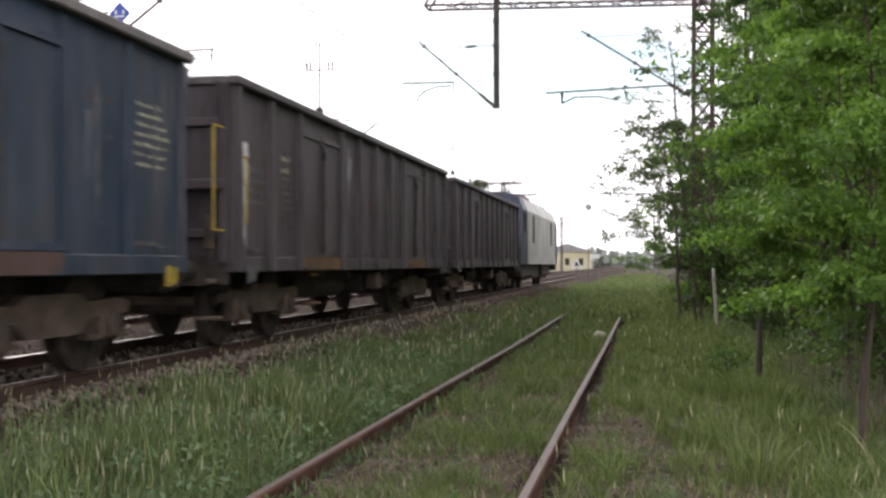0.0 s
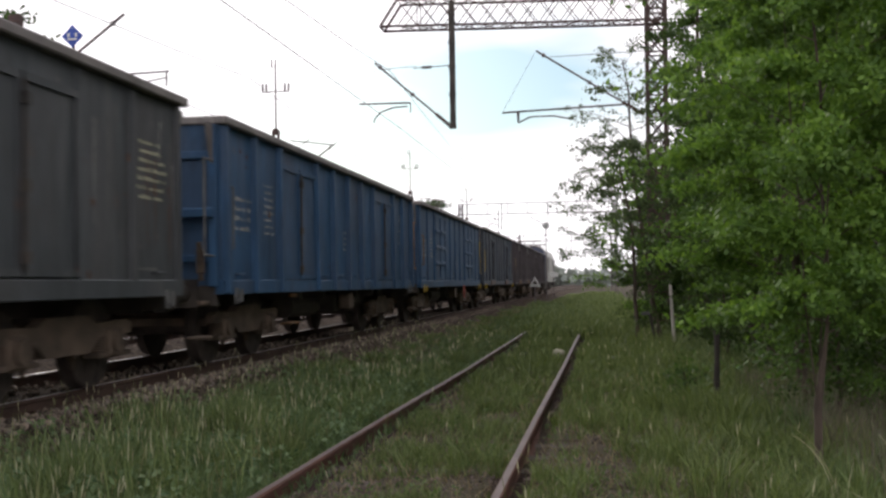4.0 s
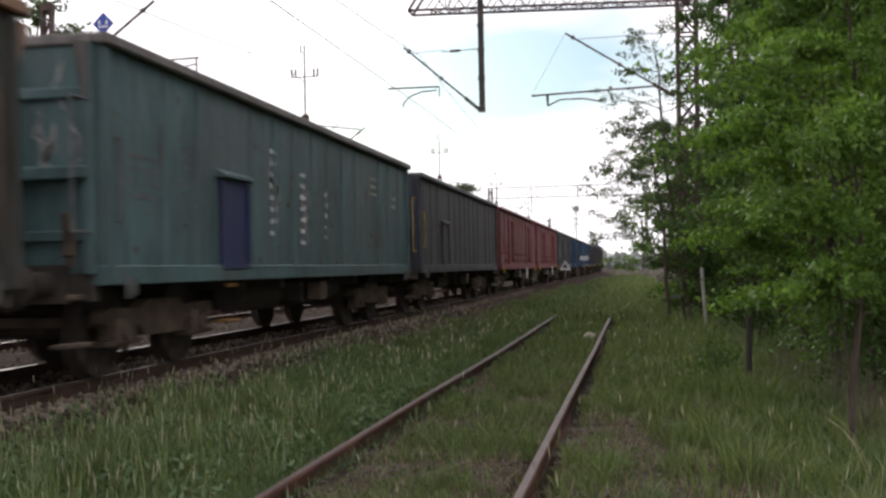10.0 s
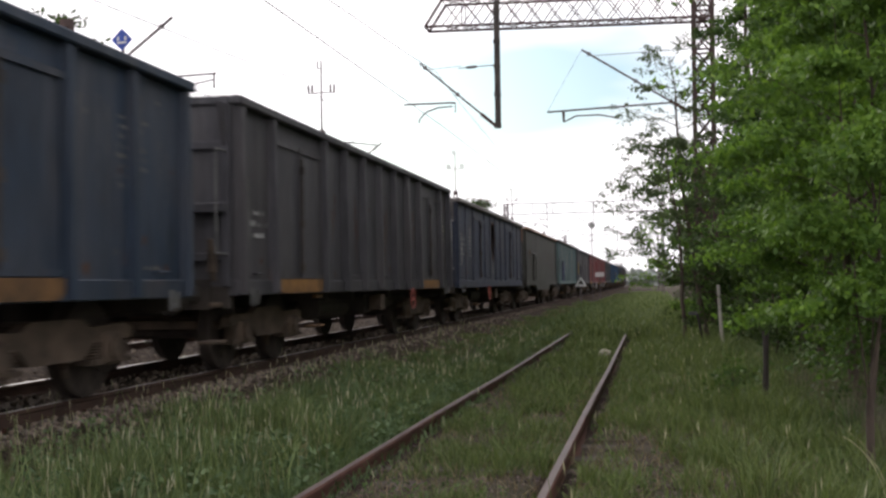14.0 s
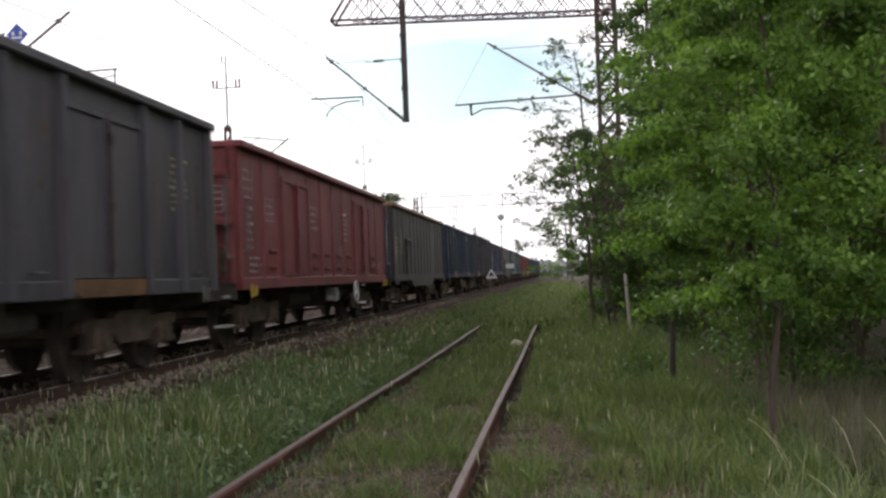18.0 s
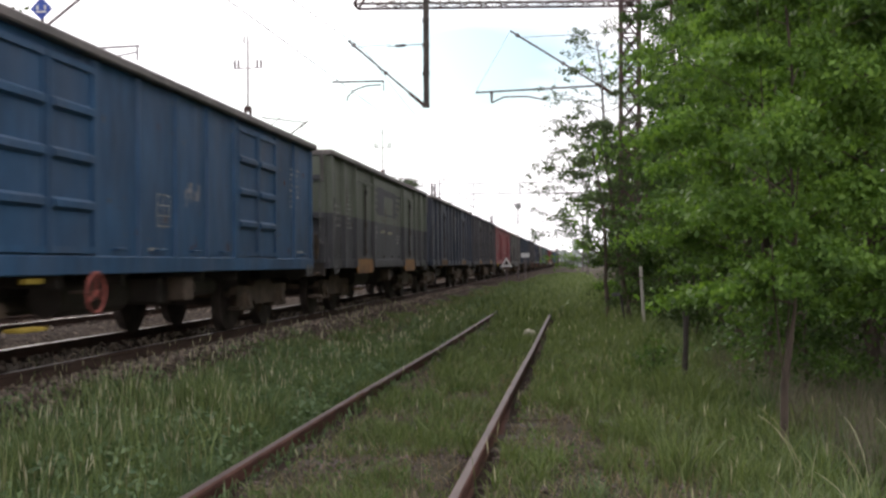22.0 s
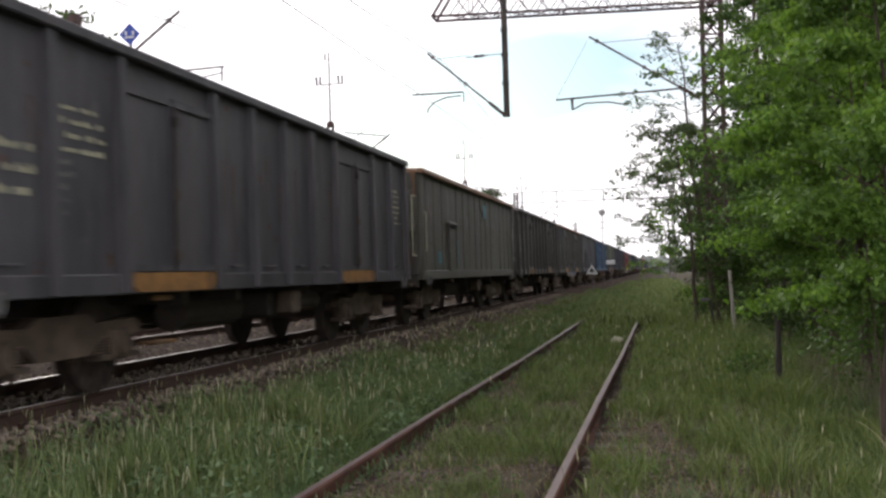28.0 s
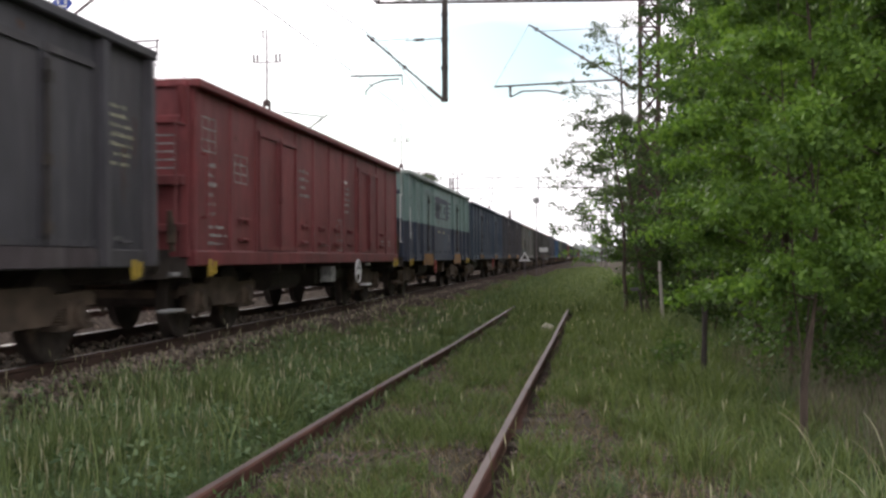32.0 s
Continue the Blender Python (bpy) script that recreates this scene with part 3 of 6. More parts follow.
def line_pole(x, y, tip=2.37):
    """Mast of the second line: post, cantilever, and a slender rod with a cross-arm on its head."""
    top = tagged(empty("catenary_mast", pose(x, y, lie(x, y))), "steel catenary mast with a cross-arm on its tip", "mast", "masts of the second line")
    knob = 7.35
    bm = bmesh.new()
    for s in (-0.10, 0.10):
        box(bm, s - 0.03, s + 0.03, -0.08, 0.08, 0, knob, 0.006)
    for k in range(12):
        bar(bm, (-0.1, 0, k * 0.6), (0.1, 0, k * 0.6 + 0.5), 0.03, 0.05)
    box(bm, -0.135, 0.135, -0.09, 0.09, knob - 0.16, knob + 0.02, 0.01)
    part("post", bm, MAST_BROWN, top)
    if tip < 2.4:
        h = 10.12
        bm = bmesh.new()
        rod(bm, (0, 0, knob), (0, 0, h), 0.034, 8, 0.026)
        disc(bm, (0, 0, knob), (0, 0, 1), 0.11, 0.14, 8)
        part("tip_rod", bm, MAST_BROWN, top)
        bm = bmesh.new()
        rod(bm, (-0.53, 0, h - 1.24), (0.53, 0, h - 1.24), 0.02, 6)
        part("cross_arm", bm, MAST_BROWN, top)
        for px in (-0.52, -0.37, 0.37, 0.52):
            bm = bmesh.new()
            rod(bm, (px, 0, h - 1.24), (px, 0, h - 0.93), 0.036, 6)
            part("pin", bm, MAST_BROWN, top)
        bm = bmesh.new()
        rod(bm, (-0.15, 0, h - 0.28), (-0.15, 0, h), 0.025, 6)
        rod(bm, (-0.15, 0, h - 0.28), (0, 0, h - 0.28), 0.012, 5)
        part("pin", bm, MAST_BROWN, top)
    foot, head = (5.75, 5.75 + 0.74 * (tip - 0.45)) if tip > 2.4 else (5.42, 6.80)
    bm = bmesh.new()
    rod(bm, (0.45, 0, foot), (tip, 0, head), 0.030, 8)
    disc(bm, (tip - 0.25, 0, head - 0.25 * (head - foot) / (tip - 0.45)), (tip - 0.45, 0, head - foot), 0.055, 0.07, 8)
    part("cantilever", bm, GALV, top)
    bm = bmesh.new()
    insulator(bm, (0.12, 0, foot - 0.2), (0.45, 0, foot), 0.075)
    part("insulator", bm, CERAMIC, top)
    bm = bmesh.new()
    if tip > 2.4:
        rod(bm, (tip - 1.2, 0, 5.94), (tip + 1.0, 0, 5.99), 0.02, 6)
        rod(bm, (tip + 0.95, 0, 5.99), (tip + 0.95, 0, 5.68), 0.018, 6)
        rod(bm, (tip + 0.95, 0, 5.86), (tip + 0.2, 0, 5.74), 0.015, 6)
    else:
        rod(bm, (0.55, 0, 6.96), (tip - 0.15, 0, 6.74), 0.024, 6)
        rod(bm, (0.85, 0, 6.62), (1.35, 0, 7.02), 0.016, 6)
    part("registration_arm", bm, GALV, top)


line_pole(-12.6, 21.6, 2.5)
for y in (40.0, 69.0, 98.0, 128.0, 160.0):
    line_pole(-12.5, y)


def diamond_sign(x, y, z, size, face_material, label):
    top = tagged(empty("diamond_sign", pose(x, y, lie(x, y))), label, "sign")
    bm = bmesh.new()
    rod(bm, (0, 0.06, 0), (0, 0.06, z + size * 0.4), 0.035, 8)
    part("post", bm, GALV, top)
    bm = bmesh.new()
    m = pose(0, 0, z, 0, 45, 0) @ Matrix.Diagonal((size, 0.02, size, 1))
    bmesh.ops.create_cube(bm, size=1.0, matrix=m)
    part("plate", bm, face_material, top)
    return top


BLUE_SIGN = mottled("blue_enamel", (0.03, 0.06, 0.30), (0.05, 0.10, 0.42), 4.0, 0.4)
sg = diamond_sign(-13.06, 25.0, 7.82, 0.40, BLUE_SIGN, "blue diamond electric line sign with white bars")
bm = bmesh.new()
box(bm, -0.13, 0.13, -0.016, -0.011, -0.10, -0.05)
box(bm, -0.13, -0.07, -0.016, -0.011, -0.02, 0.08)
box(bm, 0.07, 0.13, -0.016, -0.011, -0.02, 0.08)
bmesh.ops.translate(bm, verts=bm.verts, vec=(0, 0, 7.82))
part("marking", bm, WHITE_PAINT, sg, "white bars")
diamond_sign(-4.3, 80.0, 5.5, 0.42, WHITE_MARK, "grey diamond sign on a post beside the line")


# ---- fence posts and odds on the verge ----
def fence_post(x, y, h, lean, r, material, label):
    bm = bmesh.new()
    rings = []
    for k in range(6):
        z = h * k / 5
        rings.append([bm.verts.new(((r + 0.006 * rng.uniform(-1, 1)) * math.cos(a * math.pi / 4) + lean * z, (r + 0.006 * rng.uniform(-1, 1)) * math.sin(a * math.pi / 4), z + (0.02 * rng.uniform(-1, 1) if k == 5 else 0))) for a in range(8)])
    for a, b in zip(rings, rings[1:]):
        for i in range(8):
            bm.faces.new((a[i], a[(i + 1) % 8], b[(i + 1) % 8], b[i]))
    bm.faces.new(rings[-1])
    ob = put("fence_post", done(bm, "fence_post", material), None, pose(x, y, lie(x, y) - 0.02))
    tagged(ob, label, "post", "old fence posts")


fence_post(1.46, 23.8, 1.42, -0.045, 0.036, WOOD_POST, "leaning pale weathered wooden fence post in tall grass")
fence_post(1.19, 12.2, 0.92, 0.02, 0.034, DARK_POST, "short dark tarred post in the grass")


def pebble(x, y, r, material, label, name):
    bm = bmesh.new()
    bmesh.ops.create_icosphere(bm, subdivisions=2, radius=r)
    for v in bm.verts:
        v.co *= 1 + 0.22 * noise.noise(v.co * 9 + Vector((x, y, 0)))
        v.co.z *= 0.85
    ob = put(name, done(bm, name, material, True), None, pose(x, y, lie(x, y) + r * 0.75))
    tagged(ob, label, name.replace("_", " "))


PALE_STONE = mottled("lichened_pale_stone", (0.22, 0.21, 0.15), (0.42, 0.40, 0.31), 9.0, 0.9)
pebble(-0.90, 20.6, 0.125, PALE_STONE, "rounded pale lichened stone beside the rusty rail", "stone")


def triangle_sign(x, y):
    top = tagged(empty("triangle_sign", pose(x, y, lie(x, y))), "white triangular board with a dark centre on a short post", "sign")
    bm = bmesh.new()
    rod(bm, (0, 0.04, 0), (0, 0.04, 1.3), 0.04, 8)
    part("post", bm, GALV, top)
    for name, size, off, material in (("plate", 0.36, 0.0, WHITE_PAINT), ("centre", 0.17, -0.016, STEEL_DARK)):
        bm = bmesh.new()
        pts = [(-size, 1.33 - size * 0.7), (size, 1.33 - size * 0.7), (0, 1.33 + size * 0.95)]
        extrude_profile(bm, pts, off - 0.01, off + 0.005)
        part(name, bm, material, top)


triangle_sign(-4.2, 65.0)
top = tagged(empty("marker_board", pose(-4.2, 89.0, lie(-4.2, 89.0))), "white oblong line-side marker board on a post", "sign")
bm = bmesh.new()
rod(bm, (0, 0.05, 0), (0, 0.05, 1.9), 0.04, 8)
part("post", bm, GALV, top)
bm = bmesh.new()
box(bm, -0.35, 0.35, -0.01, 0.01, 1.72, 2.08)
part("plate", bm, WHITE_PAINT, top)
top = tagged(empty("marker_peg", pose(1.02, 24.4, lie(1.02, 24.4))), "leaning brown stake with a small white plate by the fence", "stake")
bm = bmesh.new()
rod(bm, (0.08, 0, 0), (-0.05, 0, 0.75), 0.03, 6)
part("stake", bm, DARK_POST, top)
bm = bmesh.new()
box(bm, -0.24, -0.05, -0.05, -0.04, 0.72, 0.80)
part("plate", bm, GREY_MARK, top)

for lx, ly, turn in ((0.26, 9.46, 20), (0.35, 9.3, -30)):
    bm = bmesh.new()
    box(bm, -0.07, 0.07, -0.012, 0.012, 0.0, 0.012)
    box(bm, -0.03, 0.05, -0.03, 0.0, 0.012, 0.02)
    tagged(put("litter", done(bm, "litter", WHITE_MARK), None, pose(lx, ly, lie(lx, ly) + 0.02, 8, 4, turn)), "pale scrap of paper on the gravelly soil", "litter")
for k in range(26):
    tx, ty = rng.uniform(-0.5, 1.3), rng.uniform(4.6, 11)
    bm = bmesh.new()
    p = Vector((0, 0, 0))
    heading = Vector((rng.uniform(-1, 1), rng.uniform(-1, 1), 0)).normalized()
    for s in range(4):
        q = p + heading * rng.uniform(0.05, 0.14) + Vector((rng.uniform(-0.02, 0.02), rng.uniform(-0.02, 0.02), rng.uniform(-0.004, 0.012)))
        rod(bm, p, q, 0.008 - 0.0015 * s, 5)
        p = q
    tagged(put("twig", done(bm, "twig", BARK), None, pose(tx, ty, lie(tx, ty) + 0.012)), "dry brown twig lying on the ground", "twig", "twigs on the ground")

# ---- the goods train ----
PITCH, HALF = 14.04, 6.40              # wagon spacing and half the body length
# metres run since the start, second by second
RUN = [(0, 0.0), (1, 10.85), (2, 21.6), (3, 32.35), (6, 65.1), (7, 76.3), (8, 87.4), (9, 98.5), (10, 109.6), (11, 120.75), (12, 131.9), (13, 143.1),
       (16, 177.25), (17, 188.7), (18, 200.2), (19, 211.85), (20, 223.55), (21, 235.2), (22, 246.85), (23, 258.55), (24, 270.3), (25, 282.1),
       (28, 317.75), (29, 329.65), (30, 341.6), (31, 353.55), (32, 365.5)]
FIRST = 10.15                          # where the third wagon's leading corner stands at the start
ZB, ZT = 0.98, 3.15                    # bottom and top of the wagon sides above the rail
mesh_store = {}


def shared(key, material, build, smooth=False):
    """One mesh for each shape and paint, used by many wagons."""
    k = (key, material.name)
    if k not in mesh_store:
        bm = bmesh.new()
        build(bm)
        mesh_store[k] = done(bm, key, material, smooth)
    return mesh_store[k]


def b_side(s, ZT=ZT):
    return lambda bm: box(bm, s * 1.325, s * 1.36, -HALF + 0.02, HALF - 0.02, ZB + 0.17, ZT - 0.09)


def b_sill(s, belly):
    def build(bm):
        if not belly:
            box(bm, s * 1.28, s * 1.405, -HALF, HALF, ZB, ZB + 0.18, 0.012)
        else:
            lo = ZB - 0.20
            pts = [(-HALF, ZB), (-2.95, ZB), (-2.45, lo), (2.45, lo), (2.95, ZB), (HALF, ZB), (HALF, ZB + 0.18), (-HALF, ZB + 0.18)]
            a = [bm.verts.new((s * 1.30, y, z)) for y, z in pts]
            b = [bm.verts.new((s * 1.405, y, z)) for y, z in pts]
            bm.faces.new(a)
            bm.faces.new(b[::-1])
            for i in range(8):
                bm.faces.new((a[i], a[(i + 1) % 8], b[(i + 1) % 8], b[i]))
    return build


def b_rim(s, ZT=ZT):
    return lambda bm: box(bm, s * 1.32, s * 1.46, -HALF - 0.03, HALF + 0.03, ZT - 0.10, ZT, 0.015)


def b_end_rim(e, ZT=ZT):
    return lambda bm: box(bm, -1.318, 1.318, e * (HALF - 0.09), e * (HALF + 0.03), ZT - 0.10, ZT, 0.015)


def b_post(wide, deep, ZT=ZT):
    def build(bm):
        # a hat-section post, tapering towards its head
        for z0, z1, d0, d1 in ((ZB + 0.02, ZT - 0.11, deep, deep * 0.72),):
            a = [bm.verts.new(v) for v in ((0, -wide / 2, z0), (d0, -wide / 2 * 0.7, z0), (d0, wide / 2 * 0.7, z0), (0, wide / 2, z0))]
            b = [bm.verts.new(v) for v in ((0, -wide / 2, z1), (d1, -wide / 2 * 0.7, z1), (d1, wide / 2 * 0.7, z1), (0, wide / 2, z1))]
            bm.faces.new(a)
            bm.faces.new(b[::-1])
            for i in range(4):
                bm.faces.new((a[i], a[(i + 1) % 4], b[(i + 1) % 4], b[i]))
    return build


def door_span(kind, zt):
    return ZB + 0.20, zt - (0.34 if kind != "rib" else 0.20)


def b_door(kind, zt=ZT):
    """One leaf, hinged, centred on y = 0."""
    z0, z1 = door_span(kind, zt)
    return lambda bm: box(bm, 0, 0.025, -0.455, 0.455, z0, z1)


def b_door_edge(kind, zt=ZT):
    """The pressed rim of a leaf, one closed ring."""
    z0, z1 = door_span(kind, zt)

    def build(bm):
        outer = [(-0.455, z0), (0.455, z0), (0.455, z1), (-0.455, z1)]
        inner = [(-0.405, z0 + 0.06), (0.405, z0 + 0.06), (0.405, z1 - 0.06), (-0.405, z1 - 0.06)]
        rings = [[bm.verts.new((x, y, z)) for y, z in pts] for x, pts in ((0.025, outer), (0.05, outer), (0.05, inner), (0.025, inner))]
        for a, b in zip(rings, rings[1:] + rings[:1]):
            for k in range(4):
                bm.faces.new((a[k], a[(k + 1) % 4], b[(k + 1) % 4], b[k]))
    return build


def b_door_rib(bm):
    extrude_profile(bm, [(0.025, -0.06), (0.07, -0.03), (0.07, 0.03), (0.025, 0.06)], -0.40, 0.40)


def b_rain_strip(bm):
    extrude_profile(bm, [(0.0, 0.008), (0.020, 0.012), (0.020, 0.022), (0.0, 0.028)], -0.40, 0.40)


def b_lock(bm):
    rod(bm, (0.07, 0, ZB + 0.25), (0.07, 0, ZT - 0.4), 0.016, 6)
    for z in (ZB + 0.35, 1.9, 2.6):
        box(bm, 0.04, 0.10, -0.04, 0.04, z - 0.05, z + 0.05)


def b_hatch(bm):
    box(bm, 0, 0.03, -0.42, 0.42, 1.12, 2.12)


def b_hood(bm):
    extrude_profile(bm, [(0, 2.14), (0.10, 2.15), (0.10, 2.18), (0, 2.24)], -0.5, 0.5)


def b_hatch_bar(bm):
    box(bm, 0.03, 0.06, -0.03, 0.03, 1.12, 2.12)


def b_hatch_foot(bm):
    box(bm, 0.03, 0.06, -0.37, 0.37, 1.12, 1.18)


def b_end(e, ZT=ZT):
    return lambda bm: box(bm, -1.318, 1.318, e * (HALF - 0.05), e * (HALF - 0.015), ZB + 0.1, ZT - 0.1)


def b_end_rail(bm):
    box(bm, -1.3, 1.3, -0.015, 0.045, -0.05, 0.05, 0.012)


def b_end_post(ZT=ZT):
    return lambda bm: box(bm, -0.05, 0.05, -0.013, 0.07, ZB + 0.1, ZT - 0.105, 0.01)


def b_floor(bm):
    box(bm, -1.32, 1.32, -HALF + 0.05, HALF - 0.05, ZB + 0.12, ZB + 0.2)


def b_headstock(e):
    def build(bm):
        box(bm, -1.3, 1.3, e * (HALF - 0.12), e * (HALF + 0.0), ZB - 0.14, ZB + 0.11, 0.01)
    return build


def b_centre_sill(bm):
    box(bm, -0.3, 0.3, -HALF + 0.13, HALF - 0.13, ZB - 0.22, ZB + 0.11)


def b_bearer(bm):
    box(bm, -1.26, 1.26, -0.05, 0.05, ZB - 0.12, ZB + 0.11)


def b_brake_gear(bm):
    rod(bm, (0.75, -1.9, ZB - 0.24), (0.75, -0.3, ZB - 0.24), 0.19, 14)
    rod(bm, (-0.75, -0.6, ZB - 0.24), (-0.75, 1.4, ZB - 0.24), 0.19, 14)
    bar(bm, (0.0, -2.2, ZB - 0.34), (0.0, 2.2, ZB - 0.34), 0.22, 0.2)
    box(bm, 0.5, 1.05, 0.3, 0.75, ZB - 0.38, ZB - 0.05, 0.03)
    rod(bm, (0.45, -3.2, ZB - 0.35), (0.45, 3.2, ZB - 0.35), 0.02, 6)
    rod(bm, (1.0, 1.3, ZB - 0.2), (1.0, 2.1, ZB - 0.2), 0.12, 12)
    for y in (-1.3, -0.6, 0.5):
        bar(bm, (0.75, y, ZB - 0.1), (0.75, y, ZB + 0.1), 0.05, 0.05)


def b_weigh_box(bm):
    box(bm, 1.08, 1.3, -0.16, 0.16, ZB - 0.34, ZB - 0.06, 0.015)


def b_buffer(bm):
    rod(bm, (0, 0, 0), (0, 0.34, 0), 0.11, 14)
    rod(bm, (0, 0.34, 0), (0, 0.56, 0), 0.075, 12)
    rod(bm, (0, 0.56, 0), (0, 0.61, 0), 0.21, 18, 0.225)
    box(bm, -0.2, 0.2, -0.01, 0.03, -0.17, 0.17)


def b_coupler(bm):
    rod(bm, (0, 0, 0), (0, 0.3, 0), 0.05, 8)
    rod(bm, (0, 0.3, 0), (0, 0.4, 0.1), 0.045, 8)
    rod(bm, (0.03, 0.2, -0.02), (0.03, 0.5, -0.18), 0.025, 6)
    rod(bm, (-0.03, 0.2, -0.02), (-0.03, 0.5, -0.18), 0.025, 6)


def b_hose(bm):
    rod(bm, (0.3, 0, -0.1), (0.3, 0.3, -0.35), 0.03, 6)
    rod(bm, (0.3, 0.29, -0.345), (0.3, 0.6, -0.3), 0.03, 6)


def b_ladder(bm):
    rod(bm, (0, -0.06, 0), (0, -0.06, 1.15), 0.014, 6)
    for z in (0.0, 1.15):
        rod(bm, (0, -0.06, z), (0, 0.26, z), 0.013, 6)


def b_grab(bm):
    rod(bm, (0.07, 0, 0), (0.07, 0, 0.75), 0.015, 6)
    for z in (0.0, 0.75):
        rod(bm, (0.07, 0, z), (0.0, 0, z), 0.014, 6)


def b_hanger(bm):
    bar(bm, (0, 0, -0.44), (0, 0, 0), 0.02, 0.036)


def b_tread(bm):
    box(bm, -0.14, 0.03, -0.21, 0.21, -0.478, -0.442, 0.008)


def b_step_bar(bm):
    box(bm, -0.03, 0.025, -0.17, 0.17, -0.07, -0.02, 0.008)


def step(thing, name, place, hanger, tread):
    plate = put(name, shared("tread", tread, b_tread), thing, place)
    for y in (-0.19, 0.19):
        put("hanger", shared("hanger", hanger, b_hanger), plate, pose(0, y, 0))
    put("step_bar", shared("step_bar", tread, b_step_bar), plate)


def b_handwheel(R):
    def build(bm):
        ring(bm, (0, 0, 0), R, 0.017, 26, 6)
        for k in range(3):
            a = math.pi / 2 + k * 2 * math.pi / 3
            rod(bm, (0, 0, 0), (0, R * math.cos(a), R * math.sin(a)), 0.012, 6)
        rod(bm, (-0.02, 0, 0), (0.03, 0, 0), 0.028, 8)
    return build


def b_spindle(bm):
    rod(bm, (-0.26, 0, 0), (0.0, 0, 0), 0.016, 8)


def b_hook(bm):
    rod(bm, (0.0, 0, -0.10), (0.06, 0, -0.12), 0.02, 6)
    rod(bm, (0.06, 0, -0.12), (0.07, 0, 0.03), 0.02, 6)
    box(bm, -0.01, 0.012, -0.05, 0.05, -0.15, 0.05)


def b_board(deep):
    """Kick board under a door; a deep one hangs below the sill with its foot drawn in."""
    def build(bm):
        low = ZB - 0.12 if deep else ZB + 0.015
        pts = [(-0.78, low), (0.78, low), (0.88, low + 0.06), (0.88, ZB + 0.19), (-0.88, ZB + 0.19), (-0.88, low + 0.06)]
        a = [bm.verts.new((0.0, y, z)) for y, z in pts]
        b = [bm.verts.new((0.03, y, z)) for y, z in pts]
        bm.faces.new(a)
        bm.faces.new(b[::-1])
        for i in range(6):
            bm.faces.new((a[i], a[(i + 1) % 6], b[(i + 1) % 6], b[i]))
    return build


def b_bracket(bm):
    """Short lashing bar along the foot of a side."""
    rod(bm, (0.055, -0.11, 0), (0.055, 0.11, 0), 0.014, 6)
    for y in (-0.1, 0.1):
        rod(bm, (0, y, 0), (0.055, y, 0), 0.012, 6)


def b_ledge(bm):
    box(bm, -1.3, 1.3, -0.015, 0.13, -0.07, 0.05, 0.015)


def b_gusset(bm):
    """Sloping corner plate under the end rim."""
    a = [bm.verts.new((x, y, z)) for x in (-0.02, 0.02) for y, z in ((0, 0), (0.20, 0), (0, -0.5))]
    bm.faces.new(a[:3])
    bm.faces.new(a[3:][::-1])
    for i in range(3):
        j = (i + 1) % 3
        bm.faces.new((a[i], a[j], a[3 + j], a[3 + i]))


def b_flap(bm):
    for k in (-1, 1):
        for z in (0.0, 0.24):
            box(bm, 0, 0.04, k * 0.12 - 0.02, k * 0.12 + 0.02, z, z + 0.05)
    extrude_profile(bm, [(0, 0.29), (0.045, 0.285), (0.045, 0.30), (0, 0.315)], -0.2, 0.2)
    extrude_profile(bm, [(0, 0.03), (0.045, 0.025), (0.045, 0.04), (0, 0.055)], -0.2, 0.2)


def b_side_frame(s):
    def build(bm):
        pts = [(-1.32, 0.64), (-1.30, 0.54), (-0.60, 0.52), (-0.42, 0.38), (0.42, 0.38), (0.60, 0.52), (1.30, 0.54), (1.32, 0.64), (1.20, 0.68), (0.55, 0.66), (0.40, 0.74), (-0.40, 0.74), (-0.55, 0.66), (-1.20, 0.68)]
        a = [bm.verts.new((s * 0.94, y, z)) for y, z in pts]
        b = [bm.verts.new((s * 1.06, y, z)) for y, z in pts]
        bm.faces.new(a)
        bm.faces.new(b[::-1])
        for i in range(len(pts)):
            bm.faces.new((a[i], a[(i + 1) % len(pts)], b[(i + 1) % len(pts)], b[i]))
    return build


def b_axle_box(bm):
    box(bm, -0.13, 0.10, -0.16, 0.16, -0.16, 0.14, 0.03)
    disc(bm, (0.11, 0, 0), (1, 0, 0), 0.11, 0.05, 14)
    box(bm, -0.10, 0.08, -0.36, 0.36, -0.15, -0.10)


def b_spring(bm):
    # one wavy turned body, coil over coil
    rings = []
    for k in range(15):
        rad = 0.088 if k % 2 else 0.064
        rings.append([bm.verts.new((rad * math.cos(a * math.pi / 5), rad * math.sin(a * math.pi / 5), k * 0.0135)) for a in range(10)])
    for a, b in zip(rings, rings[1:]):
        for i in range(10):
            bm.faces.new((a[i], a[(i + 1) % 10], b[(i + 1) % 10], b[i]))
    bm.faces.new(rings[0][::-1])
    bm.faces.new(rings[-1])


def b_hanger(bm):
    bar(bm, (0, 0.02, 0.68), (0, 0.10, 0.22), 0.05, 0.04)
    box(bm, -0.05, 0.05, 0.04, 0.11, 0.30, 0.60, 0.02)


def b_bolster(bm):
    box(bm, -1.04, 1.04, -0.22, 0.22, 0.58, 0.73, 0.03)
    rod(bm, (0, 0, 0.70), (0, 0, 0.80), 0.24, 16)
    for y in (-1.2, 1.2):
        box(bm, -0.93, 0.93, y - 0.04, y + 0.04, 0.50, 0.60)


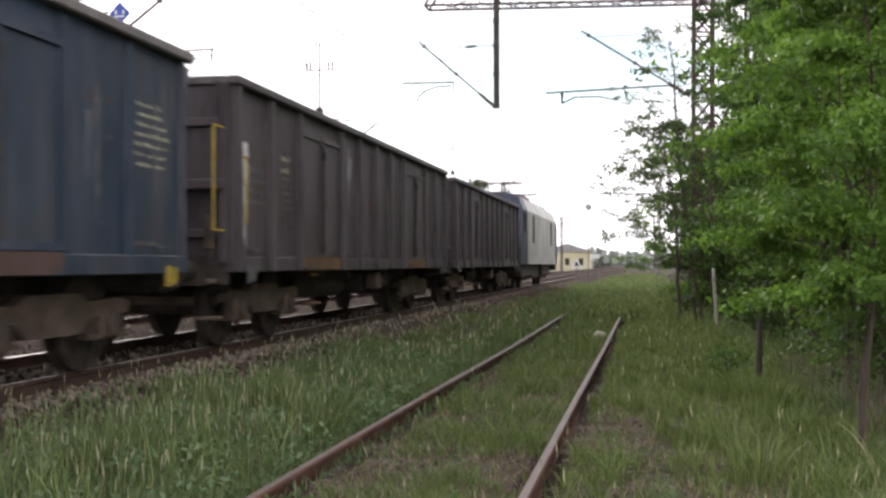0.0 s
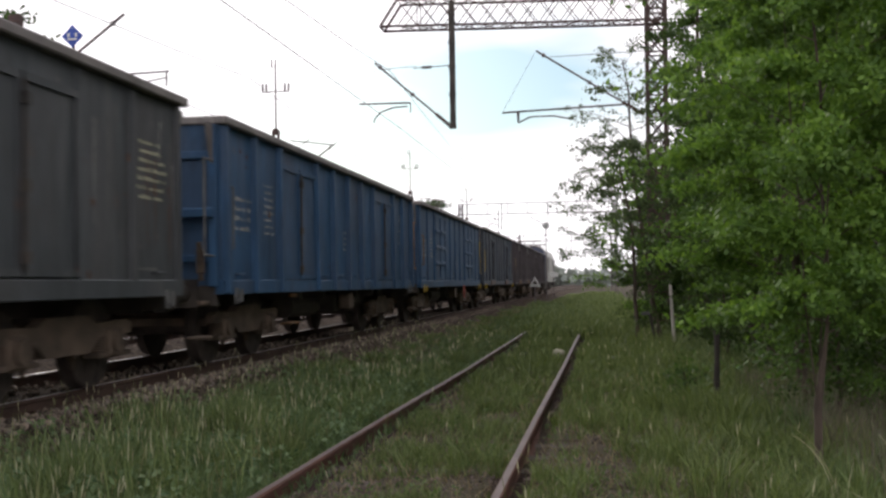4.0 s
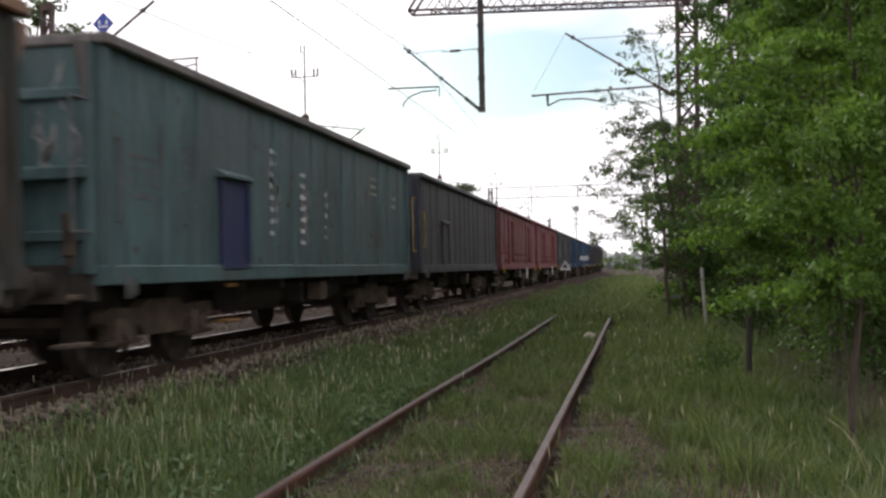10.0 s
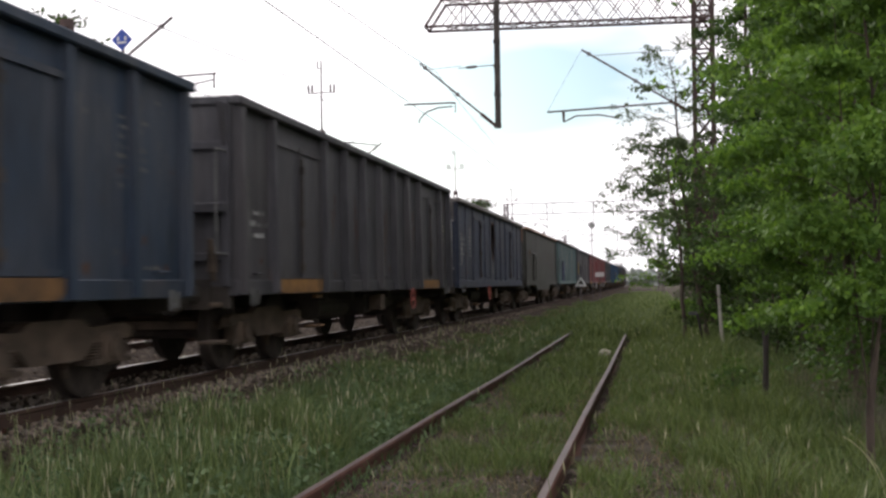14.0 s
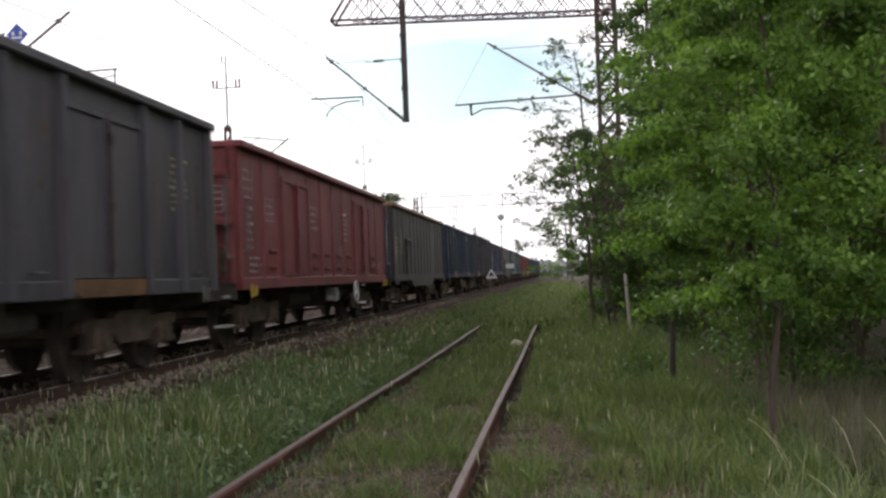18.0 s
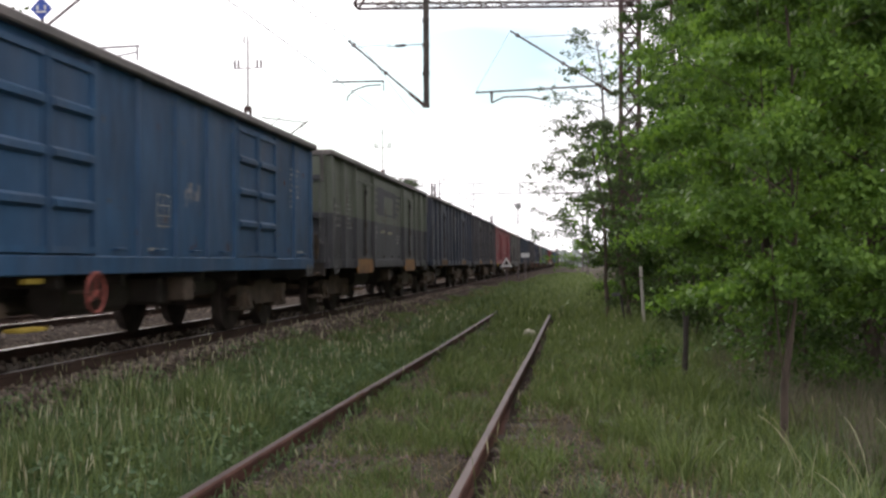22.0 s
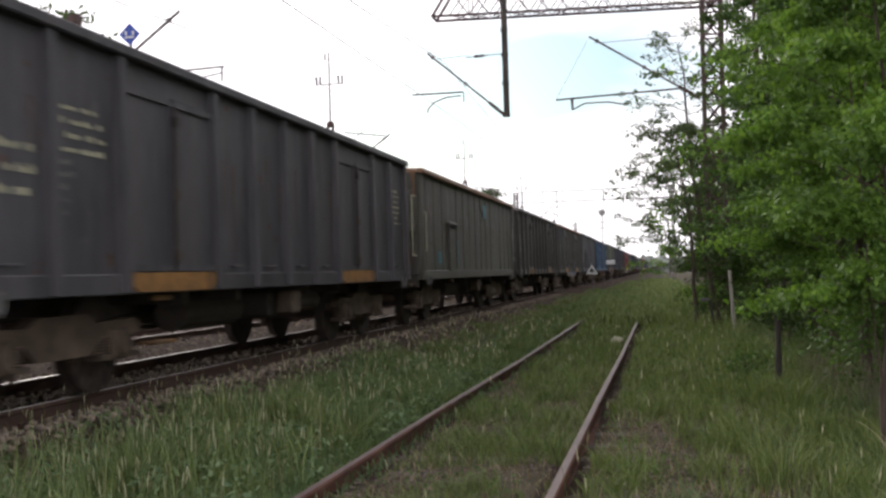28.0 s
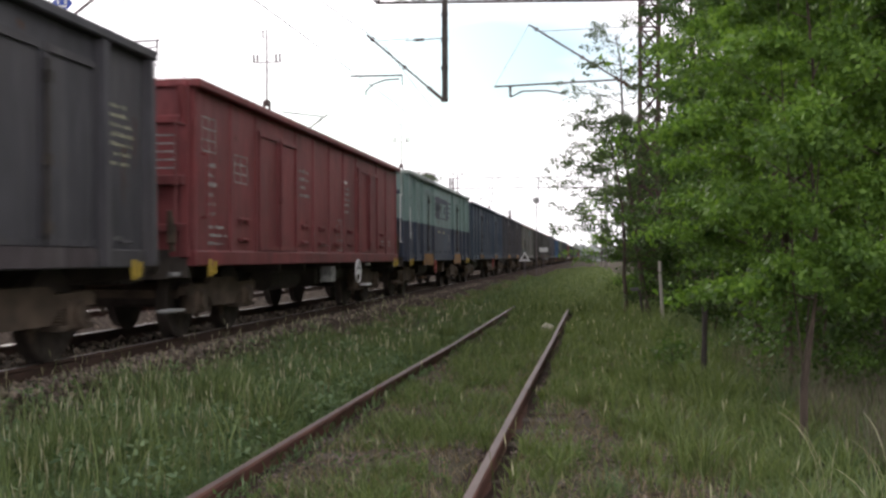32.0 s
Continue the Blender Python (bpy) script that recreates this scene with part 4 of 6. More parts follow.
def b_wheelset(bm):
    for s in (-1, 1):
        rod(bm, (s * 0.685, 0, 0), (s * 0.71, 0, 0), 0.49, 28)
        rod(bm, (s * 0.711, 0, 0), (s * 0.82, 0, 0), 0.46, 28, 0.455)
        rod(bm, (s * 0.821, 0, 0), (s * 0.84, 0, 0), 0.16, 14)
        for k in range(6):
            a = k * math.pi / 3
            rod(bm, (s * 0.818, 0.28 * math.cos(a), 0.28 * math.sin(a)), (s * 0.826, 0.28 * math.cos(a), 0.28 * math.sin(a)), 0.05, 8)
    rod(bm, (-0.95, 0, 0), (0.95, 0, 0), 0.08, 10)


wheel_parts = {-0.9: [], 0.9: []}


def bogie(thing, y):
    g = put("bogie", shared("bogie_bolster", BOGIE_STEEL, b_bolster), thing, pose(0, y, MAIN_Z - BODY_Z))
    for s in (-1, 1):
        put("side_frame", shared("side_frame_%d" % s, BOGIE_STEEL, b_side_frame(s)), g)
        for dy in (-0.9, 0.9):
            put("axle_box", shared("axle_box", BOGIE_STEEL, b_axle_box), g, pose(s * 1.0, dy, 0.47, 0, 0, 0 if s > 0 else 180))
        for dy in (-1.15, -0.65, 0.65, 1.15):
            put("spring", shared("spring", BOGIE_STEEL, b_spring), g, pose(s * 1.0, dy, 0.345))
        for dy in (-0.36, 0.36):
            put("brake_hanger", shared("brake_hanger", BOGIE_STEEL, b_hanger), g, pose(s * 0.86, dy, 0.0, 0, 0, 0 if dy > 0 else 180))
    for dy in (-0.9, 0.9):
        ws = put("wheelset", shared("wheelset", WHEEL_STEEL, b_wheelset), g, pose(0, dy, 0.46))
        wheel_parts[dy].append(ws)


def lettering(thing, y0, y1, z0, z1, rows, material, x=1.363, ragged=0.35, seed=1):
    """Unreadable stencilled lines as plain bars."""
    r = random.Random(seed)
    bm = bmesh.new()
    h = (z1 - z0) / rows
    for k in range(rows):
        y = y0 + r.uniform(0, 0.1) * (y1 - y0)
        stop = y1 - r.uniform(0, ragged) * (y1 - y0)
        while y < stop:
            wd = min(r.uniform(0.018, 0.055), y1 - y)
            box(bm, x, x + 0.003, y, y + wd, z0 + k * h + 0.3 * h, z0 + k * h + r.uniform(0.55, 0.78) * h)
            y += wd + (r.uniform(0.012, 0.025) if r.random() < 0.8 else r.uniform(0.05, 0.12))
    return tagged(part("lettering", bm, material, thing, "stencilled lines of writing"), kind="stuff")


def frame_mark(thing, y0, y1, z0, z1, material, x=1.363):
    bm = bmesh.new()
    t = 0.016
    for a in (y0, (y0 + y1) / 2, y1):
        box(bm, x, x + 0.003, a - t / 2, a + t / 2, z0, z1)
    for k in range(4):
        z = z0 + (z1 - z0) * k / 3
        box(bm, x + 0.0005, x + 0.0035, y0, y1, z - t / 2, z + t / 2)
    return tagged(part("stencil_grid", bm, material, thing, "white stencilled table"), kind="stuff")


def drips(thing, y0, y1, z0, z1, count, material, wide=0.03, seed=1, x=1.3625):
    """Ragged pale run-off marks, each a jagged strip running down the steel."""
    r = random.Random(seed)
    bm = bmesh.new()
    for _ in range(count):
        y, top = r.uniform(y0, y1), z1 - r.uniform(0, 0.35) * (z1 - z0)
        low = top - r.uniform(0.25, 1.0) * (top - z0)
        k = 7
        rows = []
        for i in range(k + 1):
            u = i / k
            half = wide * r.uniform(0.35, 1.0) * (1 - 0.8 * u) / 2 + 0.002
            c = y + r.uniform(-0.3, 0.3) * wide
            z = top + (low - top) * u
            rows.append((bm.verts.new((x, c - half, z)), bm.verts.new((x, c + half, z))))
        for a, b in zip(rows, rows[1:]):
            bm.faces.new((a[0], a[1], b[1], b[0]))
    return tagged(part("run_off", bm, material, thing, "pale ragged run-off marks"), kind="stuff")


def chips(thing, count, material, seed, size=0.05, x=1.3632):
    """Small ragged flakes where paint has come off."""
    r = random.Random(seed)
    bm = bmesh.new()
    for _ in range(count):
        y, z = r.uniform(-6.2, 6.2), 1.18 + 1.8 * r.random() ** 1.4
        s = size * r.uniform(0.25, 1.0)
        k = r.randint(5, 7)
        bm.faces.new([bm.verts.new((x, y + s * r.uniform(0.4, 1.0) * math.cos(2 * math.pi * i / k) * 0.8, z + s * r.uniform(0.4, 1.2) * math.sin(2 * math.pi * i / k))) for i in range(k)])
    return tagged(part("paint_chip", bm, material, thing, "small flakes of bare and faded paint"), kind="stuff")


def end_scuffs(thing, count, material, seed):
    """Chalky smears on the end wall."""
    r = random.Random(seed)
    bm = bmesh.new()
    y = -HALF + 0.011
    for _ in range(count):
        x, z = r.uniform(-1.2, 1.2), r.uniform(1.2, 2.9)
        rows = []
        for i in range(6):
            half = 0.05 * r.uniform(0.2, 1.0) * (1 - abs(i - 2.5) / 3.2)
            c = x + r.uniform(-0.04, 0.04) + 0.03 * i * r.uniform(-1, 1)
            rows.append((bm.verts.new((c - half, y, z + 0.09 * i)), bm.verts.new((c + half, y, z + 0.09 * i))))
        for a, b in zip(rows, rows[1:]):
            bm.faces.new((a[0], a[1], b[1], b[0]))
    return tagged(part("chalk_smear", bm, material, thing, "chalky white smears on the end wall"), kind="stuff")


def end_table(thing, material):
    """A stencilled table on the end wall."""
    bm = bmesh.new()
    y = -HALF + 0.012
    for x in (0.66, 0.9, 1.14):
        box(bm, x - 0.008, x + 0.008, y - 0.003, y, 2.12, 2.50)
    for k in range(5):
        box(bm, 0.66, 1.14, y - 0.0036, y - 0.0004, 2.11 + 0.095 * k, 2.128 + 0.095 * k)
    return tagged(part("stencil_grid", bm, material, thing, "white stencilled table"), kind="stuff")


def patch(thing, name, material, y0, y1, z0, z1, x=1.3655, label=""):
    bm = bmesh.new()
    box(bm, x, x + 0.003, y0, y1, z0, z1)
    return part(name, bm, material, thing, label)


DOORS_IN = (3.11, (-6.3, -5.2, -4.10, -2.12, -1.06, 0, 1.06, 2.12, 4.10, 5.2, 6.3))
DOORS_OUT = (4.20, (-6.3, -5.25, -3.15, -2.1, -1.05, 0, 1.05, 2.1, 3.15, 5.25, 6.3))


def wagon(spec, place):
    kind, paint = spec["kind"], spec["paint"]
    rim, zt = spec.get("rim", paint), spec.get("high", ZT)
    thing = tagged(empty("goods_wagon", place), spec["label"], "wagon", "wagons of the goods train")
    belly = spec.get("belly", False)
    mid, rows = DOORS_OUT if spec.get("outer") else DOORS_IN
    for s in (1, -1):
        wall = put("side_wall", shared("side_wall_%d_%.2f" % (s, zt), paint, b_side(s, zt)), thing)
        put("sill", shared("sill_%d_%d" % (s, belly), spec.get("sill", paint), b_sill(s, belly)), thing)
        turn = 0 if s > 0 else 180
        if kind == "plain":
            posts = [(-6.3, 0.10, 0.07), (6.3, 0.10, 0.07)] if spec.get("smooth") else [(-6.3, 0.10, 0.07), (6.3, 0.10, 0.07)] + [(-5.9 + 0.82 * k, 0.07, 0.024) for k in range(15) if abs(abs(-5.9 + 0.82 * k) - 3.4) > 0.5]
        elif kind == "red":
            posts = [(y, 0.11, 0.028) for y in (-6.3, -5.1, -4.08, -2.12, -1.05, 0, 1.05, 2.12, 4.08, 5.1, 6.3)]
        else:
            posts = [(y, 0.13, 0.045 if kind == "rib" or spec.get("flat") else 0.13 if spec.get("outer") else 0.10) for y in rows if not (spec.get("bare") and abs(y) < 2.0)]
        for y, wd, dp in posts:
            put("post", shared("post_%.2f_%.3f_%.2f" % (wd, dp, zt), paint, b_post(wd, dp, zt)), wall, pose(s * 1.36, y, 0, 0, 0, turn))
        if kind == "plain":
            for y in (-3.6, 3.6) if s < 0 else (spec.get("hatch", -3.25),):
                colour = spec.get("door", paint)
                hatch = put("hatch", shared("hatch", colour, b_hatch), thing, pose(s * 1.36, y, 0, 0, 0, turn))
                put("hood", shared("hatch_hood", paint, b_hood), hatch)
                put("foot_bar", shared("hatch_foot", colour, b_hatch_foot), hatch)
                for o in (-0.4, 0.4):
                    put("side_bar", shared("hatch_bar", colour, b_hatch_bar), hatch, pose(0, o, 0))
        else:
            for c in (-mid, mid):
                for o in (-0.475, 0.475):
                    colour, z01 = spec.get("door", paint), door_span(kind, zt)
                    leaf = put("door", shared("door_%s_%.2f" % (kind == "rib", zt), colour, b_door(kind, zt)), thing, pose(s * 1.36, c + o, 0, 0, 0, turn))
                    put("door_edge", shared("door_edge_%s_%.2f" % (kind == "rib", zt), colour, b_door_edge(kind, zt)), leaf)
                    if kind == "rib":
                        for k in (1, 2, 3):
                            put("door_rib", shared("door_rib", colour, b_door_rib), leaf, pose(0, 0, z01[0] + (z01[1] - z01[0]) * k / 4))
                    else:
                        put("rain_strip", shared("rain_strip", colour, b_rain_strip), leaf, pose(0, 0, z01[1]))
                        if o > 0:
                            put("lock_bar", shared("lock_bar", STEEL_DARK if kind != "red" else paint, b_lock), leaf, pose(0, -s * 0.475, 0))
        if kind == "red":
            for y in (-1.6, -0.55, 0.55, 1.6, 4.6, -4.6):
                put("flap_hinge", shared("flap_hinge", paint, b_flap), wall, pose(s * 1.36, y, 1.28, 0, 0, turn))
        if s > 0 and kind in ("door", "rib"):
            for y in (-5.75, -1.6, -0.55, 0.55, 1.6, 5.75):
                put("lashing_bar", shared("lashing_bar", paint, b_bracket), wall, pose(1.36, y, ZB + 0.25))
        if spec.get("boards"):
            for c in (-mid, mid):
                put("door_board", shared("door_board_%s" % spec.get("deep", False), spec["boards"], b_board(spec.get("deep", False))), thing, pose(s * 1.405, c, 0, 0, 0, turn))
        for y in (-5.95, 5.95):
            put("rope_hook", shared("rope_hook", spec.get("hooks", GREY_MARK), b_hook), thing, pose(s * 1.405, y, ZB + 0.03, 0, 0, turn))
        y = -3.25 if spec.get("step_back", True) else 3.4
        tread = spec.get("step", OCHRE_DIRTY if kind == "door" else BOGIE_STEEL)
        step(thing, "foot_step", pose(s * 1.33, s * y, ZB, 0, 0, turn), tread, tread)
        step(thing, "corner_step", pose(s * 1.2, -s * (HALF + 0.12), ZB - 0.05, 0, 0, turn), BOGIE_STEEL, WHITE_MARK if kind == "red" else BOGIE_STEEL)
        put("handrail", shared("handrail", spec.get("ladder", GREY_MARK), b_ladder), thing, pose(s * 1.30, -s * (HALF + 0.30), 1.45, 0, 0, turn))
        put("grab_rail", shared("grab_rail", spec.get("ladder", GREY_MARK), b_grab), thing, pose(s * 1.36, -s * 6.12, 1.55, 0, 0, turn))
        if spec.get("wheel"):
            wheel = put("brake_handwheel", shared("brake_handwheel_%s" % (kind == "red"), spec["wheel"], b_handwheel(0.22 if kind == "red" else 0.19)), thing, pose(s * 1.42, s * spec.get("wheel_y", 2.08), ZB - 0.17, 0, 0, turn))
            put("spindle", shared("spindle", BOGIE_STEEL, b_spindle), wheel)
        put("top_rim", shared("top_rim_%d_%.2f" % (s, zt), rim, b_rim(s, zt)), thing)
    for e in (-1, 1):
        flip = 0 if e > 0 else 180
        put("end_rim", shared("end_rim_%d_%.2f" % (e, zt), rim, b_end_rim(e, zt)), thing)
        end = put("end_wall", shared("end_wall_%d_%.2f" % (e, zt), spec.get("end", paint), b_end(e, zt)), thing)
        for z in (1.42, 2.68):
            put("rail_strip", shared("end_rail", spec.get("end", paint), b_end_rail), end, pose(0, e * (HALF - 0.015), z, 0, 0, flip))
        put("ledge", shared("end_ledge", spec.get("end", paint), b_ledge), end, pose(0, e * (HALF - 0.015), 1.98, 0, 0, flip))
        for x in (-1.28, 1.28):
            put("gusset", shared("end_gusset", rim, b_gusset), end, pose(x, e * (HALF + 0.06), zt - 0.105, 0, 0, flip))
        for x in (-1.28, -0.55, 0.55, 1.28):
            put("end_post", shared("end_post_%.2f" % zt, spec.get("end", paint), b_end_post(zt)), end, pose(x, e * HALF, 0, 0, 0, flip))
        put("headstock", shared("headstock_%d" % e, STEEL_DARK, b_headstock(e)), thing)
        for x in (-0.875, 0.875):
            put("buffer", shared("buffer", STEEL_DARK, b_buffer), thing, pose(x, e * HALF, ZB + 0.02, 0, 0, flip))
        put("coupling", shared("coupling", STEEL_DARK, b_coupler), thing, pose(0, e * HALF, ZB, 0, 0, flip))
        put("brake_hose", shared("brake_hose", STEEL_DARK, b_hose), thing, pose(0, e * HALF, ZB, 0, 0, flip))
        bogie(thing, e * 4.5)
    put("floor_plate", shared("floor_plate", STEEL_DARK, b_floor), thing)
    put("centre_sill", shared("centre_sill", STEEL_DARK, b_centre_sill), thing)
    for y in (-2.6, -1.2, 1.2, 2.6):
        put("cross_bearer", shared("cross_bearer", STEEL_DARK, b_bearer), thing, pose(0, y, 0))
    put("brake_gear", shared("brake_gear", STEEL_DARK, b_brake_gear), thing)
    put("brake_box", shared("brake_box", spec.get("box", BOGIE_STEEL), b_weigh_box), thing, pose(0, 0.6, 0))
    for k, mark in enumerate(spec.get("marks", ())):
        if mark[0] == "text":
            lettering(thing, *mark[1:7], seed=k + 3)
        elif mark[0] == "grid":
            frame_mark(thing, *mark[1:6])
        elif mark[0] == "end_table":
            end_table(thing, mark[1])
        elif mark[0] == "chip":
            chips(thing, *mark[1:])
        elif mark[0] == "scuff":
            end_scuffs(thing, *mark[1:])
        elif mark[0] == "drip":
            drips(thing, *mark[1:])
        elif mark[0] == "smear":
            drips(thing, *mark[1:], x=1.3627)
        elif mark[0] == "panel":
            patch(thing, "repainted_panel", *mark[1:6], x=1.4085, label=mark[6])
        elif mark[0] == "patch":
            patch(thing, "repainted_panel", *mark[1:6], label=mark[6])
    return thing


YELLOW_PALE = mottled("faded_yellow_lettering", (0.24, 0.235, 0.16), (0.42, 0.41, 0.30), 9.0, 0.75)


def body(name, colour, **more):
    return weathered(name, colour, **more)


CHARCOAL = body("charcoal_paint", (0.043, 0.042, 0.048), dirt=0.45, rust=0.15, streak=0.22)
BROWNGREY = body("sooty_brown_paint", (0.048, 0.039, 0.043), dirt=0.5, rust=0.3, streak=0.35)
TEAL_DARK = body("dark_teal_paint", (0.017, 0.028, 0.046), dirt=0.45, rust=0.2, streak=0.25)
BLUE = body("bright_blue_paint", (0.018, 0.055, 0.112), dirt=0.28, rust=0.1, streak=0.15)
RED = body("oxide_red_paint", (0.136, 0.032, 0.034), dirt=0.2, rust=0.1, streak=0.12)
TEAL = body("faded_teal_paint", (0.054, 0.094, 0.096), dirt=0.45, rust=0.15, streak=0.3)
OLIVE = body("dirty_olive_paint", (0.030, 0.030, 0.025), dirt=0.5, rust=0.25, streak=0.25)
GREY_BROWN = body("dark_grey_brown_paint", (0.036, 0.035, 0.032), dirt=0.5, rust=0.25, streak=0.25)
NAVY = body("navy_paint", (0.028, 0.035, 0.058), dirt=0.4, rust=0.25, streak=0.3)
SLATE = body("slate_blue_paint", (0.038, 0.054, 0.076), dirt=0.4, rust=0.2, streak=0.25)
DEEPBLUE = body("deep_blue_panel", (0.010, 0.013, 0.062), dirt=0.25, rust=0.1, streak=0.2)
RIM_RUST = body("rust_orange_rim", (0.165, 0.092, 0.055), dirt=0.4, rust=0.5, streak=0.2)
STEEL_BLUE = body("blue_steel_paint", (0.037, 0.042, 0.046), dirt=0.35, rust=0.3, streak=0.3)
INK = body("blue_grey_paint", (0.029, 0.029, 0.036), dirt=0.4, rust=0.15, streak=0.3)
RED_FADED = mottled("faded_red_paint", (0.17, 0.05, 0.045), (0.24, 0.085, 0.075), 9.0, 0.85)
CHALK = mottled("chalky_run_off", (0.16, 0.15, 0.15), (0.34, 0.33, 0.33), 14.0, 0.9)
FAINT = mottled("faint_run_off", (0.07, 0.068, 0.068), (0.13, 0.128, 0.125), 10.0, 0.9)
RUSTRUN = mottled("rusty_run_off", (0.06, 0.03, 0.02), (0.13, 0.065, 0.04), 10.0, 0.95)
OLIVE_GREY = body("olive_grey_paint", (0.060, 0.060, 0.050), dirt=0.5, rust=0.25, streak=0.35)
HATCH_BLUE = body("blue_hatch_paint", (0.018, 0.024, 0.070), dirt=0.3, rust=0.2, streak=0.2)
GREY_GREEN = body("dark_grey_green_paint", (0.055, 0.056, 0.049), dirt=0.5, rust=0.25, streak=0.25)
SLATE_DARK = body("faded_navy_paint", (0.034, 0.041, 0.060), dirt=0.5, rust=0.25, streak=0.4)
TEAL_SPOT = body("teal_spot", (0.04, 0.13, 0.15), dirt=0.3, rust=0.1, streak=0.2)
RIM_DULL = body("rust_brown_patch", (0.062, 0.030, 0.024), dirt=0.5, rust=0.5, streak=0.3)
# rim paint made paler for the light that catches the top edges
RIM_GREY = body("lit_grey_rim", (0.120, 0.108, 0.102), dirt=0.4, rust=0.3, streak=0.2)


def two_tone(name, upper, lower, split):
    m = weathered(name, lower, 0.4, 0.2, 0.25)
    n, l = m.node_tree.nodes, m.node_tree.links
    b = n["Principled BSDF"]
    old = b.inputs["Base Color"].links[0].from_socket
    c = n.new("ShaderNodeTexCoord")
    sep = n.new("ShaderNodeSeparateXYZ")
    l.new(c.outputs["Object"], sep.inputs[0])
    cut = n.new("ShaderNodeMath")
    cut.operation = "GREATER_THAN"
    cut.inputs[1].default_value = split
    l.new(sep.outputs["Z"], cut.inputs[0])
    top = mix(n, l, tex_noise(n, l, 1.3, 6, (1, 1, 0.4)), scaled(upper, 0.65), scaled(upper, 1.25))
    l.new(mix(n, l, cut.outputs[0], old, top), b.inputs["Base Color"])
    return m


TWO_GREY = two_tone("grey_green_over_slate", (0.120, 0.134, 0.104), (0.048, 0.050, 0.055), 2.02)
TWO_MINT = two_tone("mint_over_navy", (0.192, 0.279, 0.263), (0.034, 0.044, 0.066), 1.97)
RIM_MINT = weathered("pale_mint_rim", (0.26, 0.30, 0.275), 0.4, 0.15, 0.2)

STD = (("text", -5.95, -5.0, 1.75, 2.25, 4, GREY_MARK), ("text", -4.7, -4.3, 1.75, 2.5, 8, GREY_MARK), ("text", 4.95, 5.55, 1.95, 2.65, 8, GREY_MARK), ("text", -0.9, 0.0, 1.2, 1.28, 1, GREY_MARK), ("text", 5.3, 5.8, 1.22, 1.32, 1, GREY_MARK))
STDW = tuple((*m[:6], WHITE_MARK) for m in STD)
STDY = tuple((*m[:6], YELLOW_PALE) for m in STD)
BIG = (("text", -6.05, -5.3, 1.62, 2.02, 3, WHITE_MARK), ("text", -5.05, -4.55, 2.15, 2.5, 2, GREY_MARK), ("text", -5.05, -4.8, 1.6, 2.1, 5, GREY_MARK), ("text", 5.3, 6.1, 1.95, 2.6, 7, YELLOW_PALE), ("text", 5.3, 5.8, 1.22, 1.32, 1, GREY_MARK))
REDM = (("end_table", WHITE_MARK), ("grid", -6.1, -5.65, 2.35, 2.75, WHITE_MARK), ("text", -6.0, -5.55, 1.55, 2.25, 6, WHITE_MARK), ("grid", -4.95, -4.45, 2.05, 2.4, WHITE_MARK), ("text", -1.9, -1.25, 2.0, 2.5, 4, WHITE_MARK), ("text", 0.98, 1.72, 2.40, 2.52, 1, WHITE_PAINT), ("text", 1.15, 1.6, 2.0, 2.40, 4, WHITE_MARK), ("text", 1.0, 1.7, 1.87, 1.97, 1, WHITE_MARK),
        ("grid", 0.6, 0.98, 1.2, 1.75, WHITE_MARK), ("text", -0.6, 0.3, 1.25, 1.32, 1, WHITE_MARK), ("text", 5.4, 5.8, 1.3, 1.45, 2, WHITE_MARK), ("text", -5.9, -5.2, 1.2, 1.5, 3, WHITE_MARK), ("text", 4.5, 4.9, 1.3, 1.45, 2, WHITE_MARK))


# emblem of the mint wagon as plain blocks and streaks, then its small print
EMBLEM = [("patch", NAVY, -1.36, -0.55, 2.20, 2.86, "dark emblem block"), ("patch", NAVY, 0.78, 1.15, 2.20, 2.82, "dark emblem block"),
          ("patch", NAVY, -0.55, 0.78, 2.21, 2.25, "dark emblem outline"), ("patch", NAVY, -0.55, 0.78, 2.68, 2.83, "dark emblem bar"),
          ("patch", SLATE, -1.22, -1.0, 2.42, 2.66, "faded emblem shape"), ("patch", SLATE, -0.9, -0.68, 2.42, 2.66, "faded emblem shape"),
          ("patch", SLATE, -0.38, -0.22, 2.36, 2.66, "faded emblem shape"), ("patch", SLATE, 0.30, 0.62, 2.38, 2.62, "faded emblem shape")]
EMBLEM += [("patch", NAVY, 1.15, 1.50 + 0.13 * k, 2.28 + 0.15 * k, 2.34 + 0.15 * k, "dark emblem streak") for k in range(4)]
EMBLEM += [("patch", NAVY, -1.62 - 0.13 * k, -1.36, 2.28 + 0.15 * k, 2.34 + 0.15 * k, "dark emblem streak") for k in range(4)]
EMBLEM += [("text", -1.0, -0.2, 1.74, 1.90, 1, YELLOW_PALE), ("text", 0.0, 0.8, 1.74, 1.88, 1, YELLOW_PALE), ("text", -2.05, -1.35, 1.62, 1.95, 3, WHITE_MARK),
           ("text", 1.2, 1.75, 1.55, 1.80, 3, WHITE_MARK), ("text", 1.4, 1.75, 1.33, 1.43, 1, WHITE_MARK), ("text", -5.9, -5.1, 1.5, 1.85, 3, WHITE_MARK), ("text", 5.3, 5.7, 1.22, 1.3, 1, WHITE_MARK)]

EMBLEM_DARK = tuple((m[0], INK, *m[2:]) if m[0] == "patch" else m for m in EMBLEM if m[1] is not SLATE)[:-3]


def S(kind, paint, label, **more):
    return dict(kind=kind, paint=paint, label=label, **more)


